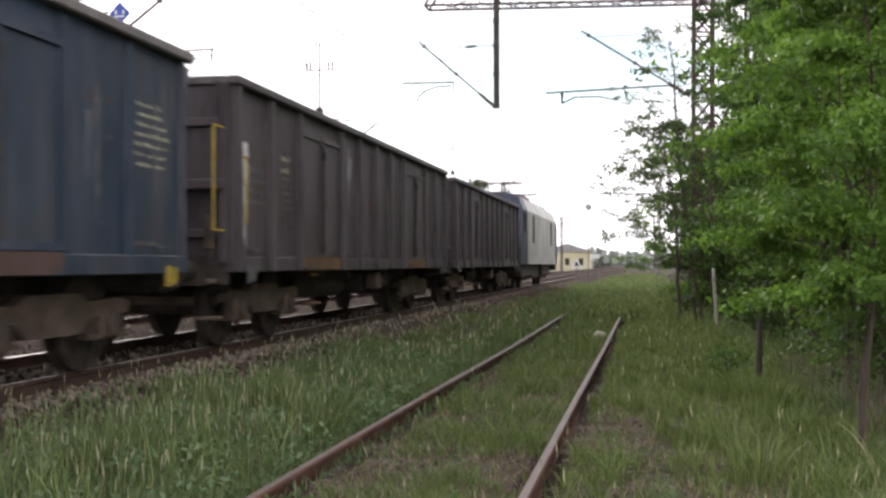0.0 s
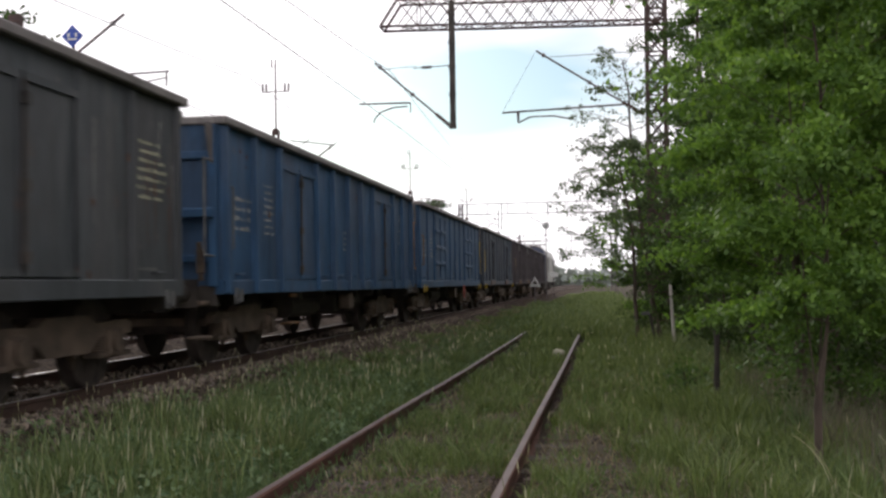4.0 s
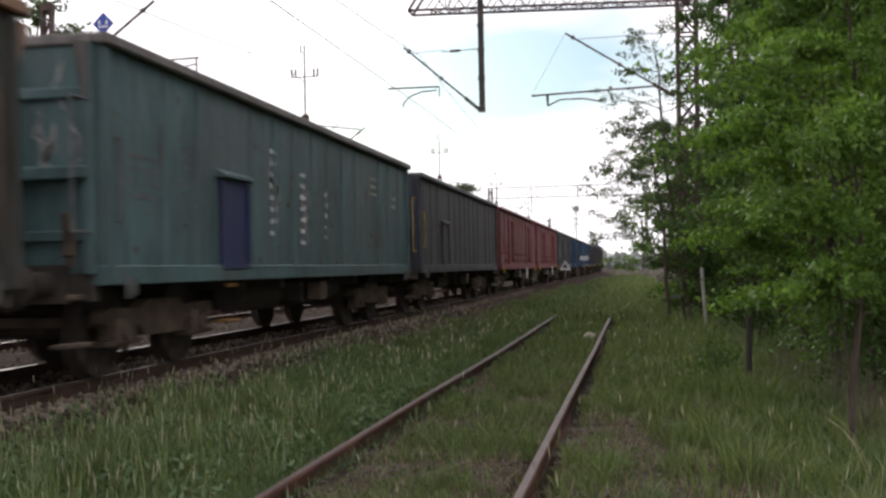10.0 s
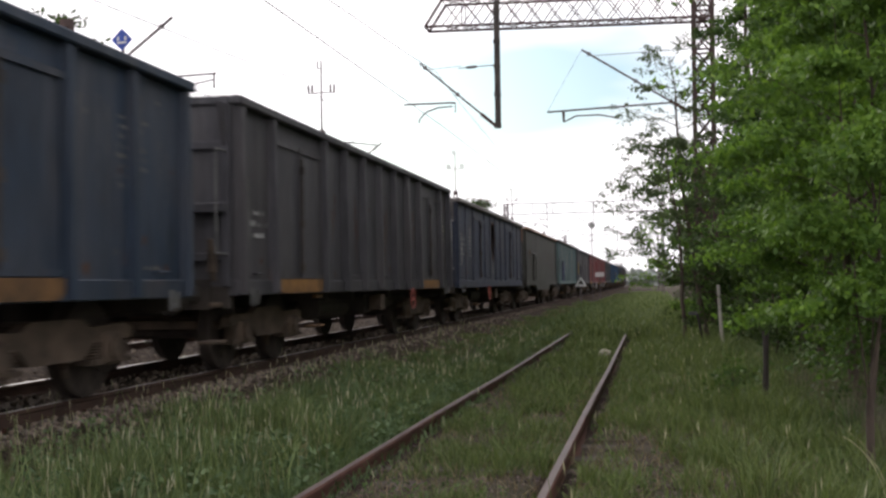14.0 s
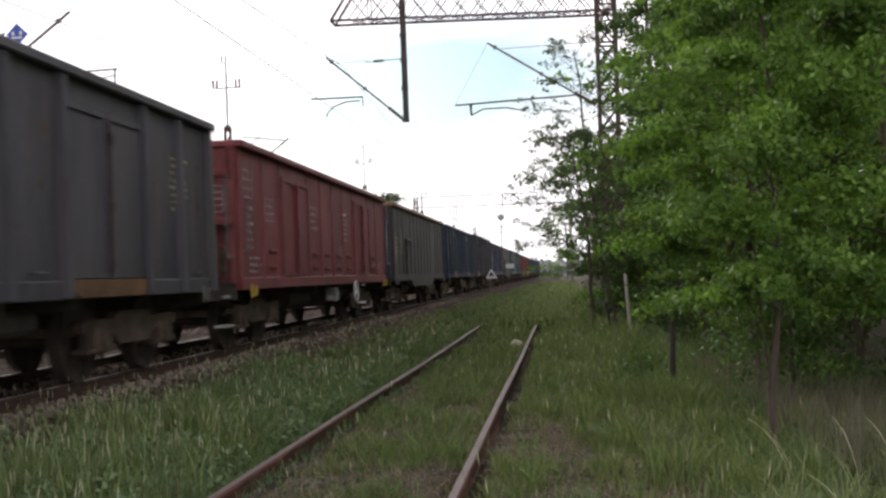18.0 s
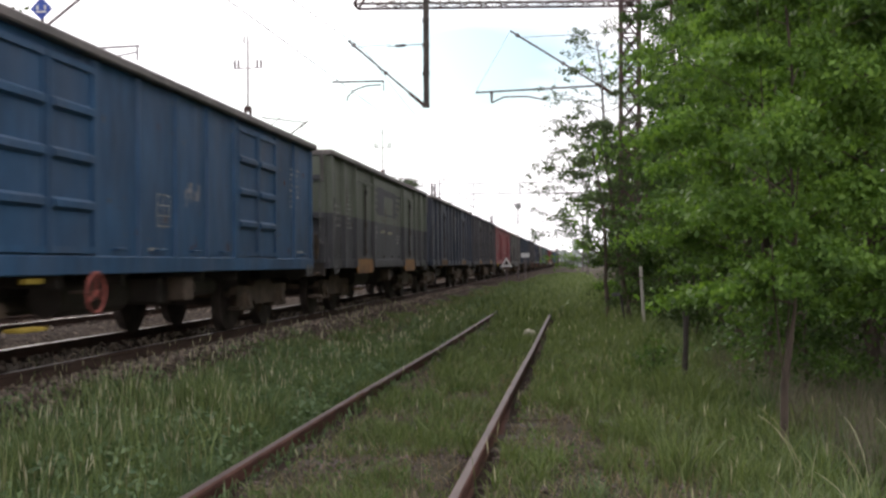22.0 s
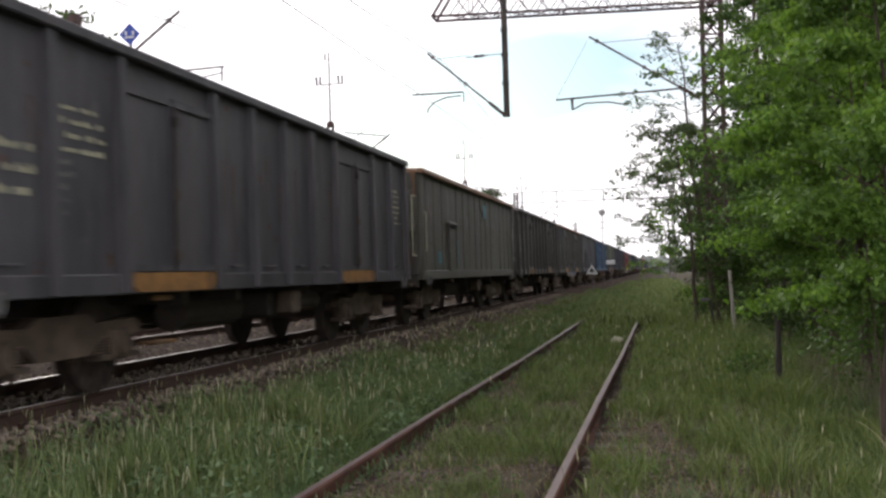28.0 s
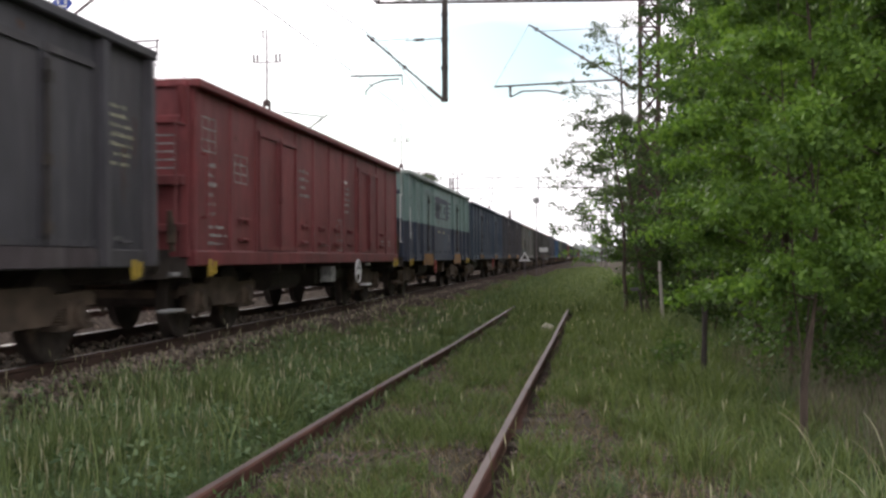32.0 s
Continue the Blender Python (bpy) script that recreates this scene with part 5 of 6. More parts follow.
WAGONS = [
    S("door", BROWNGREY, "sooty dark brown open goods wagon behind the locomotive", boards=BROWNGREY),
    S("door", BROWNGREY, "dark brown open goods wagon with pale streaks and ochre door board", boards=OCHRE_DIRTY, marks=STD + (("text", -4.75, -4.3, 2.2, 2.5, 2, YELLOW_PALE),), ladder=YELLOW_MARK, rim=BROWNGREY, high=3.2),
    S("door", TEAL_DARK, "dark teal open goods wagon with scratched white lettering", boards=RIM_DULL, marks=BIG + (("text", -5.9, -5.2, 1.45, 2.2, 5, WHITE_MARK),), hooks=YELLOW_MARK, ladder=YELLOW_MARK, rim=RIM_GREY, high=3.2, flat=True),
    S("rib", BLUE, "bright blue open goods wagon with ribbed double doors", marks=STDW + (("grid", 0.1, 0.5, 1.55, 1.9, WHITE_MARK),), wheel=RED_PAINT, wheel_y=1.7, ladder=OCHRE, rim=RIM_GREY, hooks=YELLOW_MARK),
    S("door", BLUE, "bright blue open goods wagon with flat double doors", marks=STDW + (("grid", -0.25, 0.2, 1.7, 2.0, WHITE_MARK),), ladder=GREY_MARK, rim=RIM_GREY),
    S("door", STEEL_BLUE, "dark blue-grey open goods wagon with white-streaked posts", marks=BIG + (("smear", -2.9, -2.6, 1.5, 2.9, 7, CHALK, 0.16, 81), ("smear", 1.3, 1.7, 1.6, 2.9, 7, CHALK, 0.14, 82)), flat=True, ladder=WHITE_MARK, rim=RIM_GREY),
    S("red", RED, "oxide red open goods wagon with white stencils and white handwheel", marks=REDM, wheel=WHITE_PAINT, hooks=YELLOW_MARK, ladder=WHITE_MARK, step_back=False, box=WHITE_MARK),
    S("red", RED, "oxide red open goods wagon with white stencilled tables", marks=REDM, wheel=WHITE_PAINT, hooks=YELLOW_MARK, ladder=OCHRE, step_back=False, box=WHITE_MARK),
    S("plain", CHARCOAL, "charcoal smooth-sided open goods wagon with faint lettering", marks=STD[:1] + (("text", 4.6, 4.85, 2.0, 2.7, 7, GREY_MARK), ("text", 5.5, 5.75, 1.3, 2.7, 15, WHITE_MARK)), rim=CHARCOAL, ladder=YELLOW_MARK, end=NAVY, step=OCHRE_DIRTY),
    S("plain", TEAL, "faded teal open goods wagon with a blue hatch", marks=STD[:2] + (("text", 3.3, 3.95, 2.35, 2.75, 3, YELLOW_PALE), ("text", 4.95, 5.45, 2.2, 2.5, 2, YELLOW_PALE), ("grid", 3.6, 4.1, 1.5, 1.75, OCHRE_DIRTY), ("text", -1.95, -1.7, 1.5, 2.7, 8, WHITE_PAINT), ("text", -0.7, -0.45, 1.4, 2.5, 7, WHITE_PAINT), ("text", 0.5, 0.7, 1.5, 2.3, 5, WHITE_PAINT), ("smear", -1.9, -1.6, 1.4, 2.6, 14, CHALK, 0.13, 61), ("smear", -0.6, -0.3, 1.3, 2.3, 10, CHALK, 0.12, 62), ("smear", 0.5, 0.75, 1.5, 2.4, 7, CHALK, 0.10, 63)), door=HATCH_BLUE, high=3.2, step=OCHRE, rim=RIM_GREY),
    S("plain", OLIVE, "dirty olive-brown open goods wagon with a rust-orange rim", rim=RIM_RUST, belly=True, smooth=True, marks=(("text", -5.0, -4.4, 2.15, 2.35, 1, OCHRE_DIRTY),), step=OCHRE_DIRTY),
    S("door", NAVY, "navy blue open goods wagon with a rust patch and red handwheel", marks=STDW + (("smear", -0.85, -0.1, 1.75, 2.9, 44, RUSTRUN, 0.22, 71), ("smear", -0.6, -0.2, 1.75, 2.75, 24, RIM_DULL, 0.26, 72), ("grid", -0.62, -0.3, 1.38, 1.66, WHITE_MARK)), rim=RIM_GREY, ladder=WHITE_MARK, wheel=RED_PAINT, wheel_y=-1.6, flat=True),
    S("door", CHARCOAL, "charcoal open goods wagon with heavy posts and ochre door boards", boards=OCHRE, marks=BIG, wheel=RED_PAINT, wheel_y=2.5, outer=True, high=3.24),
    S("door", TEAL_DARK, "dull blue-green open goods wagon with streaked sides", marks=STD, boards=OCHRE_DIRTY, ladder=WHITE_MARK),
    S("plain", GREY_BROWN, "dark olive-brown open goods wagon with ochre rim and blue end", rim=RIM_RUST, end=NAVY, belly=True, marks=STDY[:2] + (("smear", 3.2, 5.6, 1.4, 2.7, 9, CHALK, 0.07, 64),), step=OCHRE, ladder=WHITE_MARK),
    S("red", RED, "oxide red open goods wagon with white lettering near a grey one", marks=REDM, wheel=WHITE_PAINT, hooks=YELLOW_MARK, ladder=GREY_MARK, step=WHITE_PAINT, step_back=False, box=WHITE_MARK),
    S("door", CHARCOAL, "dark grey open goods wagon with ochre door board", boards=OCHRE_DIRTY, marks=STD[:2] + STDY[2:3], ladder=OCHRE_DIRTY, rim=CHARCOAL, high=3.2),
    S("door", SLATE_DARK, "faded navy open goods wagon with white run-off streaks", boards=OCHRE_DIRTY, high=3.22, end=NAVY, marks=BIG + (("smear", 0.0, 1.0, 1.2, 2.9, 26, CHALK, 0.16, 65), ("smear", -6.0, -5.0, 1.3, 2.2, 14, CHALK, 0.12, 66)), ladder=GREY_MARK, rim=RIM_GREY),
    S("door", TWO_GREY, "two-tone grey-green and slate open goods wagon with ochre boards", boards=OCHRE, marks=STDW[:2] + EMBLEM_DARK, bare=True, deep=True, high=3.2, rim=RIM_GREY, ladder=GREY_MARK, sill=CHARCOAL),
    S("rib", BLUE, "blue open goods wagon with ribbed doors and red handwheel", marks=STDW + (("grid", -0.55, -0.2, 1.5, 1.85, WHITE_MARK), ("smear", 0.3, 0.9, 1.75, 2.05, 6, CHALK, 0.10, 67)), rim=RIM_GREY, step=YELLOW_MARK, wheel=RED_PAINT, wheel_y=-2.2),
    S("plain", INK, "blue-grey open goods wagon with a navy end wall", end=NAVY, marks=STDW[:2], high=3.18, rim=INK, ladder=WHITE_MARK, step=OCHRE_DIRTY),
    S("door", GREY_GREEN, "dark grey-green open goods wagon with a deep blue repainted corner", boards=OCHRE, belly=True, rim=RIM_RUST, marks=STDW[:2] + (("patch", DEEPBLUE, -6.2, -4.2, 1.16, 3.0, "deep blue repainted panel"), ("text", -5.7, -5.2, 1.5, 2.0, 4, WHITE_PAINT), ("panel", DEEPBLUE, 1.2, 2.1, 0.86, 1.50, "blue touch-up"), ("panel", DEEPBLUE, -2.0, -1.45, 0.9, 1.4, "blue touch-up")), ladder=WHITE_MARK),
    S("door", GREY_BROWN, "dark grey-brown open goods wagon with white lettering", boards=OCHRE_DIRTY, marks=STDW + (("grid", 0.35, 0.7, 1.55, 1.8, WHITE_MARK),), rim=RIM_GREY, ladder=WHITE_MARK),
    S("plain", OLIVE_GREY, "dusty olive-grey open goods wagon with teal paint spots", rim=RIM_RUST, marks=STD[:1] + (("panel", TEAL_SPOT, 0.9, 1.35, 2.5, 2.85, "teal paint spot"), ("panel", TEAL_SPOT, -2.8, -2.65, 1.3, 1.85, "teal paint spot"), ("panel", TEAL_SPOT, -4.95, -4.6, 1.3, 1.55, "teal paint spot")), ladder=YELLOW_PALE, step=OCHRE_DIRTY),
    S("door", CHARCOAL, "charcoal open goods wagon with yellowed lettering and ochre boards", boards=OCHRE, marks=BIG[2:] + (("text", -6.05, -5.2, 1.7, 2.2, 3, YELLOW_PALE), ("text", -5.0, -4.3, 2.1, 2.55, 4, YELLOW_PALE)), rim=CHARCOAL),
    S("door", SLATE, "slate blue open goods wagon with a small yellow mark", boards=OCHRE_DIRTY, marks=BIG[:3] + (("patch", YELLOW_PALE, -0.16, -0.06, 2.5, 2.62, "pale yellow mark"), ("text", 0.08, 0.55, 2.42, 2.62, 1, YELLOW_PALE), ("grid", 0.25, 0.62, 1.42, 1.66, WHITE_MARK), ("text", 1.2, 1.6, 1.6, 1.98, 6, WHITE_MARK), ("text", -1.9, -1.5, 1.3, 1.42, 2, WHITE_MARK)), wheel=RED_PAINT, wheel_y=1.75, step_back=False, step=OCHRE_DIRTY),
    S("door", TWO_MINT, "two-tone mint and navy open goods wagon with a dark emblem", boards=OCHRE, marks=EMBLEM, high=3.22, bare=True, deep=True, rim=RIM_MINT, wheel=RED_PAINT, wheel_y=-1.8, hooks=YELLOW_MARK, ladder=WHITE_PAINT, sill=NAVY),
    S("red", RED, "clean oxide red open goods wagon with white handwheel", marks=REDM, wheel=WHITE_PAINT, hooks=YELLOW_MARK, ladder=RED, step=WHITE_PAINT, step_back=False, box=WHITE_MARK),
    S("door", CHARCOAL, "dark grey open goods wagon near the end of the train", boards=BROWNGREY, marks=BIG, high=3.22, rim=CHARCOAL, outer=True, hooks=YELLOW_MARK),
]
for k, spec in enumerate(WAGONS):
    more = ()
    if spec["kind"] != "red" and spec["paint"] is not BLUE:
        more += (("drip", -6.2, 6.2, 1.2, 2.95, 50, FAINT, 0.035, 100 + k), ("drip", -6.2, 6.2, 1.2, 2.6, 22, RUSTRUN, 0.05, 200 + k))
    more += (("chip", 60, FAINT if spec["kind"] != "red" else RUSTRUN, 500 + k), ("chip", 40, RUSTRUN if spec["kind"] != "red" else RED_FADED, 600 + k, 0.07))
    if k in (1, 2, 5, 11, 13, 17, 22, 23, 25, 28):
        more += (("drip", -6.2, 6.2, 1.3, 2.9, 9, CHALK, 0.035, 300 + k),)
    if k in (9, 14, 20, 25):
        more += (("scuff", 12, CHALK, 400 + k),)
    if k == 23:
        more += (("drip", -6.2, 6.2, 1.2, 2.95, 22, CHALK, 0.04, 78),)
    if k == 17:
        more += (("drip", -6.2, 6.2, 1.2, 2.95, 46, CHALK, 0.05, 77),)
    if k == 1:
        more += (("drip", -6.15, -5.9, 1.2, 2.95, 7, WHITE_PAINT, 0.11, 5), ("drip", -1.9, -1.0, 1.6, 2.9, 6, CHALK, 0.13, 9))
    spec["marks"] = tuple(spec.get("marks", ())) + more
train = []                              # each moving thing with its place at the start
for k, spec in enumerate(WAGONS):
    y = FIRST - PITCH * (k - 2) - HALF
    train.append((wagon(spec, pose(MAIN_X, y, BODY_Z)), y))


def locomotive(y):
    """Electric locomotive: grey-white body with blue cab ends."""
    thing = tagged(empty("locomotive", pose(MAIN_X, y, BODY_Z)), "grey-white electric locomotive with blue cab ends", "locomotive")
    white = weathered("loco_white", (0.34, 0.335, 0.315), 0.25, 0.05, 0.1, 0.45)
    blue = weathered("loco_blue", (0.022, 0.027, 0.050), 0.3, 0.05, 0.15, 0.45)
    dark = STEEL_DARK
    bm = bmesh.new()
    prof = [(-1.45, 1.05), (1.45, 1.05), (1.47, 1.6), (1.45, 3.1), (1.25, 3.6), (0.6, 3.8), (-0.6, 3.8), (-1.25, 3.6), (-1.45, 3.1), (-1.47, 1.6)]
    extrude_profile(bm, prof, -6.1, 6.1)
    part("body", bm, white, thing, "grey-white body side")
    for e in (-1, 1):
        bm = bmesh.new()
        a = [bm.verts.new((x, e * 6.103, z)) for x, z in prof]
        b = [bm.verts.new((x * 0.97, e * (8.0 if z < 1.8 else 7.9 - 0.5 * (z - 1.8)), z)) for x, z in prof]
        bm.faces.new(a)
        bm.faces.new(b[::-1])
        for i in range(len(prof)):
            bm.faces.new((a[i], a[(i + 1) % len(prof)], b[(i + 1) % len(prof)], b[i]))
        cab = part("cab", bm, blue, thing, "blue painted cab")
        for s in (-1, 1):
            bm = bmesh.new()
            box(bm, s * 1.44, s * 1.475, e * 6.5, e * 7.0, 2.25, 3.0, 0.02)
            part("side_window", bm, STEEL_DARK, cab, "dark cab window")
            bm = bmesh.new()
            rod(bm, (s * 0.95, e * 7.95, 1.5), (s * 0.95, e * 8.04, 1.5), 0.12, 12)
            part("headlight", bm, WHITE_PAINT, cab)
            put("buffer", shared("buffer", STEEL_DARK, b_buffer), thing, pose(s * 0.875, e * 7.95, ZB + 0.02, 0, 0, 0 if e > 0 else 180))
        bm = bmesh.new()
        box(bm, -1.2, 1.2, e * 7.55, e * 7.66, 2.4, 3.1, 0.03)
        part("windscreen", bm, STEEL_DARK, cab, "dark windscreen")
        bm = bmesh.new()
        box(bm, -1.35, 1.35, e * 7.6, e * 7.98, 0.75, 1.04, 0.03)
        part("bufferbeam", bm, dark, thing, "sooty buffer beam")
        # folded pantograph
        bm = bmesh.new()
        for s in (-0.5, 0.5):
            rod(bm, (s, e * 3.0, 3.95), (s * 0.6, e * 5.0, 4.2), 0.03, 6)
            rod(bm, (s * 0.6, e * 5.0, 4.2), (s, e * 3.1, 4.4 if e < 0 else 4.3), 0.025, 6)
        rod(bm, (-0.9, e * 3.1, 4.4 if e < 0 else 4.3), (0.9, e * 3.1, 4.4 if e < 0 else 4.3), 0.04, 6)
        for s in (-0.5, 0.5):
            insulator(bm, (s, e * 3.0, 3.78), (s, e * 3.0, 3.95), 0.09)
            insulator(bm, (s, e * 5.0, 3.78), (s, e * 5.0, 3.95), 0.09)
        part("pantograph", bm, STEEL_DARK, thing, "pantograph on the roof")
        bogie(thing, e * 4.0)
        bm = bmesh.new()
        box(bm, -1.2, 1.2, e * 4.0 - 1.9, e * 4.0 + 1.9, 0.55, 1.04, 0.05)
        part("bogie_skirt", bm, dark, thing)
    for s in (-1, 1):
        for y0 in (-4.4, 3.6):
            bm = bmesh.new()
            box(bm, s * 1.455, s * 1.485, y0, y0 + 0.55, 1.9, 3.0, 0.01)
            for k in range(8):
                box(bm, s * 1.485, s * 1.495, y0 + 0.03, y0 + 0.52, 1.95 + 0.13 * k, 2.02 + 0.13 * k)
            part("grille", bm, dark, thing, "dark ventilation grille")
        bm = bmesh.new()
        box(bm, s * 1.46, s * 1.48, -6.1, 6.1, 1.05, 1.35)
        part("stripe", bm, white, thing, "grey-white sill plate")
    bm = bmesh.new()
    for y0 in (-1.8, 0.1):
        box(bm, -0.7, 0.7, y0, y0 + 1.5, 3.79, 4.05, 0.05)
    part("roof_box", bm, GALV, thing)
    bm = bmesh.new()
    box(bm, -1.1, 1.1, -1.6, 1.6, 0.45, 1.04, 0.06)
    part("battery_box", bm, dark, thing)
    return thing


loco_y = FIRST + 2 * PITCH + 0.6 + 8.2
train.append((locomotive(loco_y), loco_y))


def motions():
    """The train draws past along the main line; its wheels roll."""
    for thing, y in train:
        walk(thing, [(t, pose(MAIN_X, y + d, BODY_Z)) for t, d in RUN])
    for dy, sets in wheel_parts.items():
        first = sets[0]
        rows = []
        for k in range(32 * FPS + 1):
            t = k / FPS
            d = float(np.interp(t, [r[0] for r in RUN], [r[1] for r in RUN]))
            rows.append((t, pose(0, dy, 0.46) @ Matrix.Rotation(-d / 0.46, 4, "X")))
        walk(first, rows)
        for other in sets[1:]:
            other.rotation_mode = "QUATERNION"
            keys = other.animation_data_create()
            keys.action = first.animation_data.action
            keys.action_slot = first.animation_data.action_slot

# ---- trees ----
LEAF_LIGHT = leafy("fresh_leaves", (0.070, 0.148, 0.028), (0.180, 0.305, 0.068), 0.6, 0.44, 1.3)
LEAF_MID = leafy("summer_leaves", (0.040, 0.090, 0.021), (0.108, 0.190, 0.047), 0.6, 0.38, 1.4)
# darker copy of the leaf colour, with the wood's inner shade put in
LEAF_DARK = leafy("shade_darkened_leaves", (0.026, 0.056, 0.013), (0.066, 0.115, 0.024), 0.7, 0.25, 1.2)
LEAF_WILLOW = leafy("willow_leaves", (0.045, 0.075, 0.034), (0.105, 0.145, 0.070))


def limb(verts, faces, a, b, r0, r1, k=6):
    a, b = Vector(a), Vector(b)
    q = (b - a).to_track_quat("Z", "Y")
    base = len(verts)
    for p, r in ((a, r0), (b, r1)):
        for i in range(k):
            t = 2 * math.pi * i / k
            verts.append(tuple(p + q @ Vector((r * math.cos(t), r * math.sin(t), 0))))
    for i in range(k):
        faces.append((base + i, base + (i + 1) % k, base + k + (i + 1) % k, base + k + i))


def tree(x, y, h, spread, low, leaves, leaf_material, label, seed, leaf=0.055, lean=0.0, trunk_r=0.06, shape=1.0, name="tree", long=1.9, clump=0.32, fork=1.0):
    """A tapered trunk, forking limbs and a crown of single leaves set in clumps round the twigs."""
    r = random.Random(seed)
    g = np.random.RandomState(seed)
    top = tagged(empty(name, pose(x, y, lie(x, y) - 0.03)), label, "tree" if name == "tree" else "shrub", "trees of the verge")
    verts, faces, tips = [], [], []
    p = Vector((0, 0, 0))
    stem = [p.copy()]
    k = 9
    for i in range(k):
        p = p + Vector((lean * h / k + r.uniform(-0.085, 0.085) * h / 6, r.uniform(-0.085, 0.085) * h / 6, h * 0.94 / k))
        stem.append(p.copy())
    for i in range(k):
        limb(verts, faces, stem[i], stem[i + 1], trunk_r * ((1 - 0.85 * i / k) if i < 2 else fork * (1 - 0.85 * i / k)) + 0.006, trunk_r * ((1 - 0.85 * (i + 1) / k) if i < 1 else fork * (1 - 0.85 * (i + 1) / k)) + 0.006, 8)
    if fork < 1:
        for turn in (-1, 1):
            q = stem[1].copy()
            for i in range(5):
                e = q + Vector((turn * r.uniform(0.02, 0.09), r.uniform(-0.05, 0.05), h * 0.13))
                limb(verts, faces, q, e, trunk_r * 0.32 * (1 - 0.17 * i), trunk_r * 0.32 * (0.83 - 0.17 * i), 6)
                q = e
    n_limbs = int(16 + h * 2.2)
    for i in range(n_limbs):
        u = low + (1 - low) * (i + r.random()) / n_limbs
        f = u * k
        j = min(k - 1, int(f))
        a = stem[j].lerp(stem[j + 1], f - j)
        v = (u - low) / (1 - low)
        reach = spread * (0.35 + 0.75 * math.sin(math.pi * min(1, 0.22 + 0.78 * v)) ** 0.8) * r.uniform(0.6, 1.12) * shape
        ang = i * 2.4 + r.uniform(-0.4, 0.4)
        d = Vector((math.cos(ang), math.sin(ang), r.uniform(0.15, 0.75)))
        b = a + d * reach * 0.55 + Vector((0, 0, 0.02))
        c = b + Vector((math.cos(ang + r.uniform(-0.5, 0.5)), math.sin(ang + r.uniform(-0.5, 0.5)), r.uniform(-0.25, 0.55))) * reach * 0.5
        rr = trunk_r * 0.34 * (1 - 0.6 * u)
        limb(verts, faces, a, b, rr, rr * 0.6, 5)
        limb(verts, faces, b, c, rr * 0.6, rr * 0.2, 4)
        tips += [(a.lerp(b, 0.6), 0.55), (b, 0.9), (b.lerp(c, 0.5), 1.0), (c, 0.85)]
        for _ in range(4):
            s = b.lerp(c, r.uniform(-0.5, 0.9))
            e = s + Vector((r.uniform(-1, 1), r.uniform(-1, 1), r.uniform(-0.5, 0.9))) * reach * 0.34
            limb(verts, faces, s, e, rr * 0.3, rr * 0.1, 3)
            tips += [(e, 0.8), (s.lerp(e, 0.5), 0.6)]
    tips.append((stem[-1], 0.8))
    for q in stem[2:]:
        tips += [(q + Vector((r.uniform(-0.3, 0.3) * spread, r.uniform(-0.5, 0.1) * spread, r.uniform(-0.1, 0.3))), 0.8) for _ in range(5)]
    me = raw_mesh("trunk", verts, faces, BARK)
    for q in me.polygons:
        q.use_smooth = True
    put("trunk", me, top)
    tips = [t for t in tips if r.random() < 0.6] + tips[-6:]
    pick = np.array([t[1] * r.uniform(0.5, 1.3) for t in tips])
    which = g.choice(len(tips), leaves, p=pick / pick.sum())
    centre = np.array([tuple(t[0]) for t in tips])[which]
    rad = clump * spread ** 0.5 * pick[which]
    # leaves stand in flat sprays that reach outwards along the twigs
    aim = np.array([tuple(t[0]) for t in tips])
    aim[:, 2] = 0
    aim = aim / (np.linalg.norm(aim, axis=1, keepdims=True) + 0.05) + g.normal(size=aim.shape) * 0.55
    aim[:, 2] = aim[:, 2] * 0.35 + 0.05
    off = aim[which] * (rad * g.uniform(-0.7, 1.15, leaves))[:, None] * 0.8
    side = g.normal(size=(leaves, 3)) * (rad[:, None] * 0.30)
    side[:, 2] *= 0.55
    off += side
    off[:, 2] -= 0.12 * np.hypot(off[:, 0], off[:, 1])
    put("crown", leaf_cloud("crown", centre + off, leaf, long, leaf_material, g), top)
    return top


def leaf_cloud(name, at, size, long, material, g):
    """Single folded leaves, four corners each."""
    n = len(at)
    d = g.normal(size=(n, 3))
    d[:, 2] -= 0.35
    d /= np.linalg.norm(d, axis=1, keepdims=True)
    s = np.cross(d, g.normal(size=(n, 3)))
    s /= np.linalg.norm(s, axis=1, keepdims=True)
    L = size * g.uniform(0.6, 1.35, (n, 1))
    a = at
    b = at + d * L * 0.5 + s * L / long * 0.5
    c = at + d * L
    e = at + d * L * 0.5 - s * L / long * 0.5
    v = np.stack([a, b, c, e], 1).reshape(-1, 3)
    return quads_mesh(name, v, np.arange(4 * n).reshape(-1, 4), material)


tree(1.48, 8.0, 5.4, 0.86, 0.19, 42000, LEAF_LIGHT, "young tree with fresh light green leaves and a slim forked trunk", 11, 0.056, 0.02, 0.026, fork=0.33, clump=0.33)
tree(2.85, 9.4, 6.2, 1.8, 0.25, 42000, LEAF_LIGHT, "bushy light green tree at the edge of the wood", 12, 0.062, 0.0, 0.04, fork=0.5, clump=0.38)
tree(2.35, 13.4, 6.6, 1.3, 0.12, 42000, LEAF_LIGHT, "leafy green tree beside the siding", 13, 0.068, -0.01, 0.06)
tree(3.6, 13.5, 7.8, 2.0, 0.08, 36000, LEAF_LIGHT, "dense green tree in the wood", 14, 0.078, 0.0, 0.09)
tree(2.5, 17.5, 7.4, 1.6, 0.10, 36000, LEAF_MID, "green tree leaning over the grass", 15, 0.075, -0.015, 0.07)
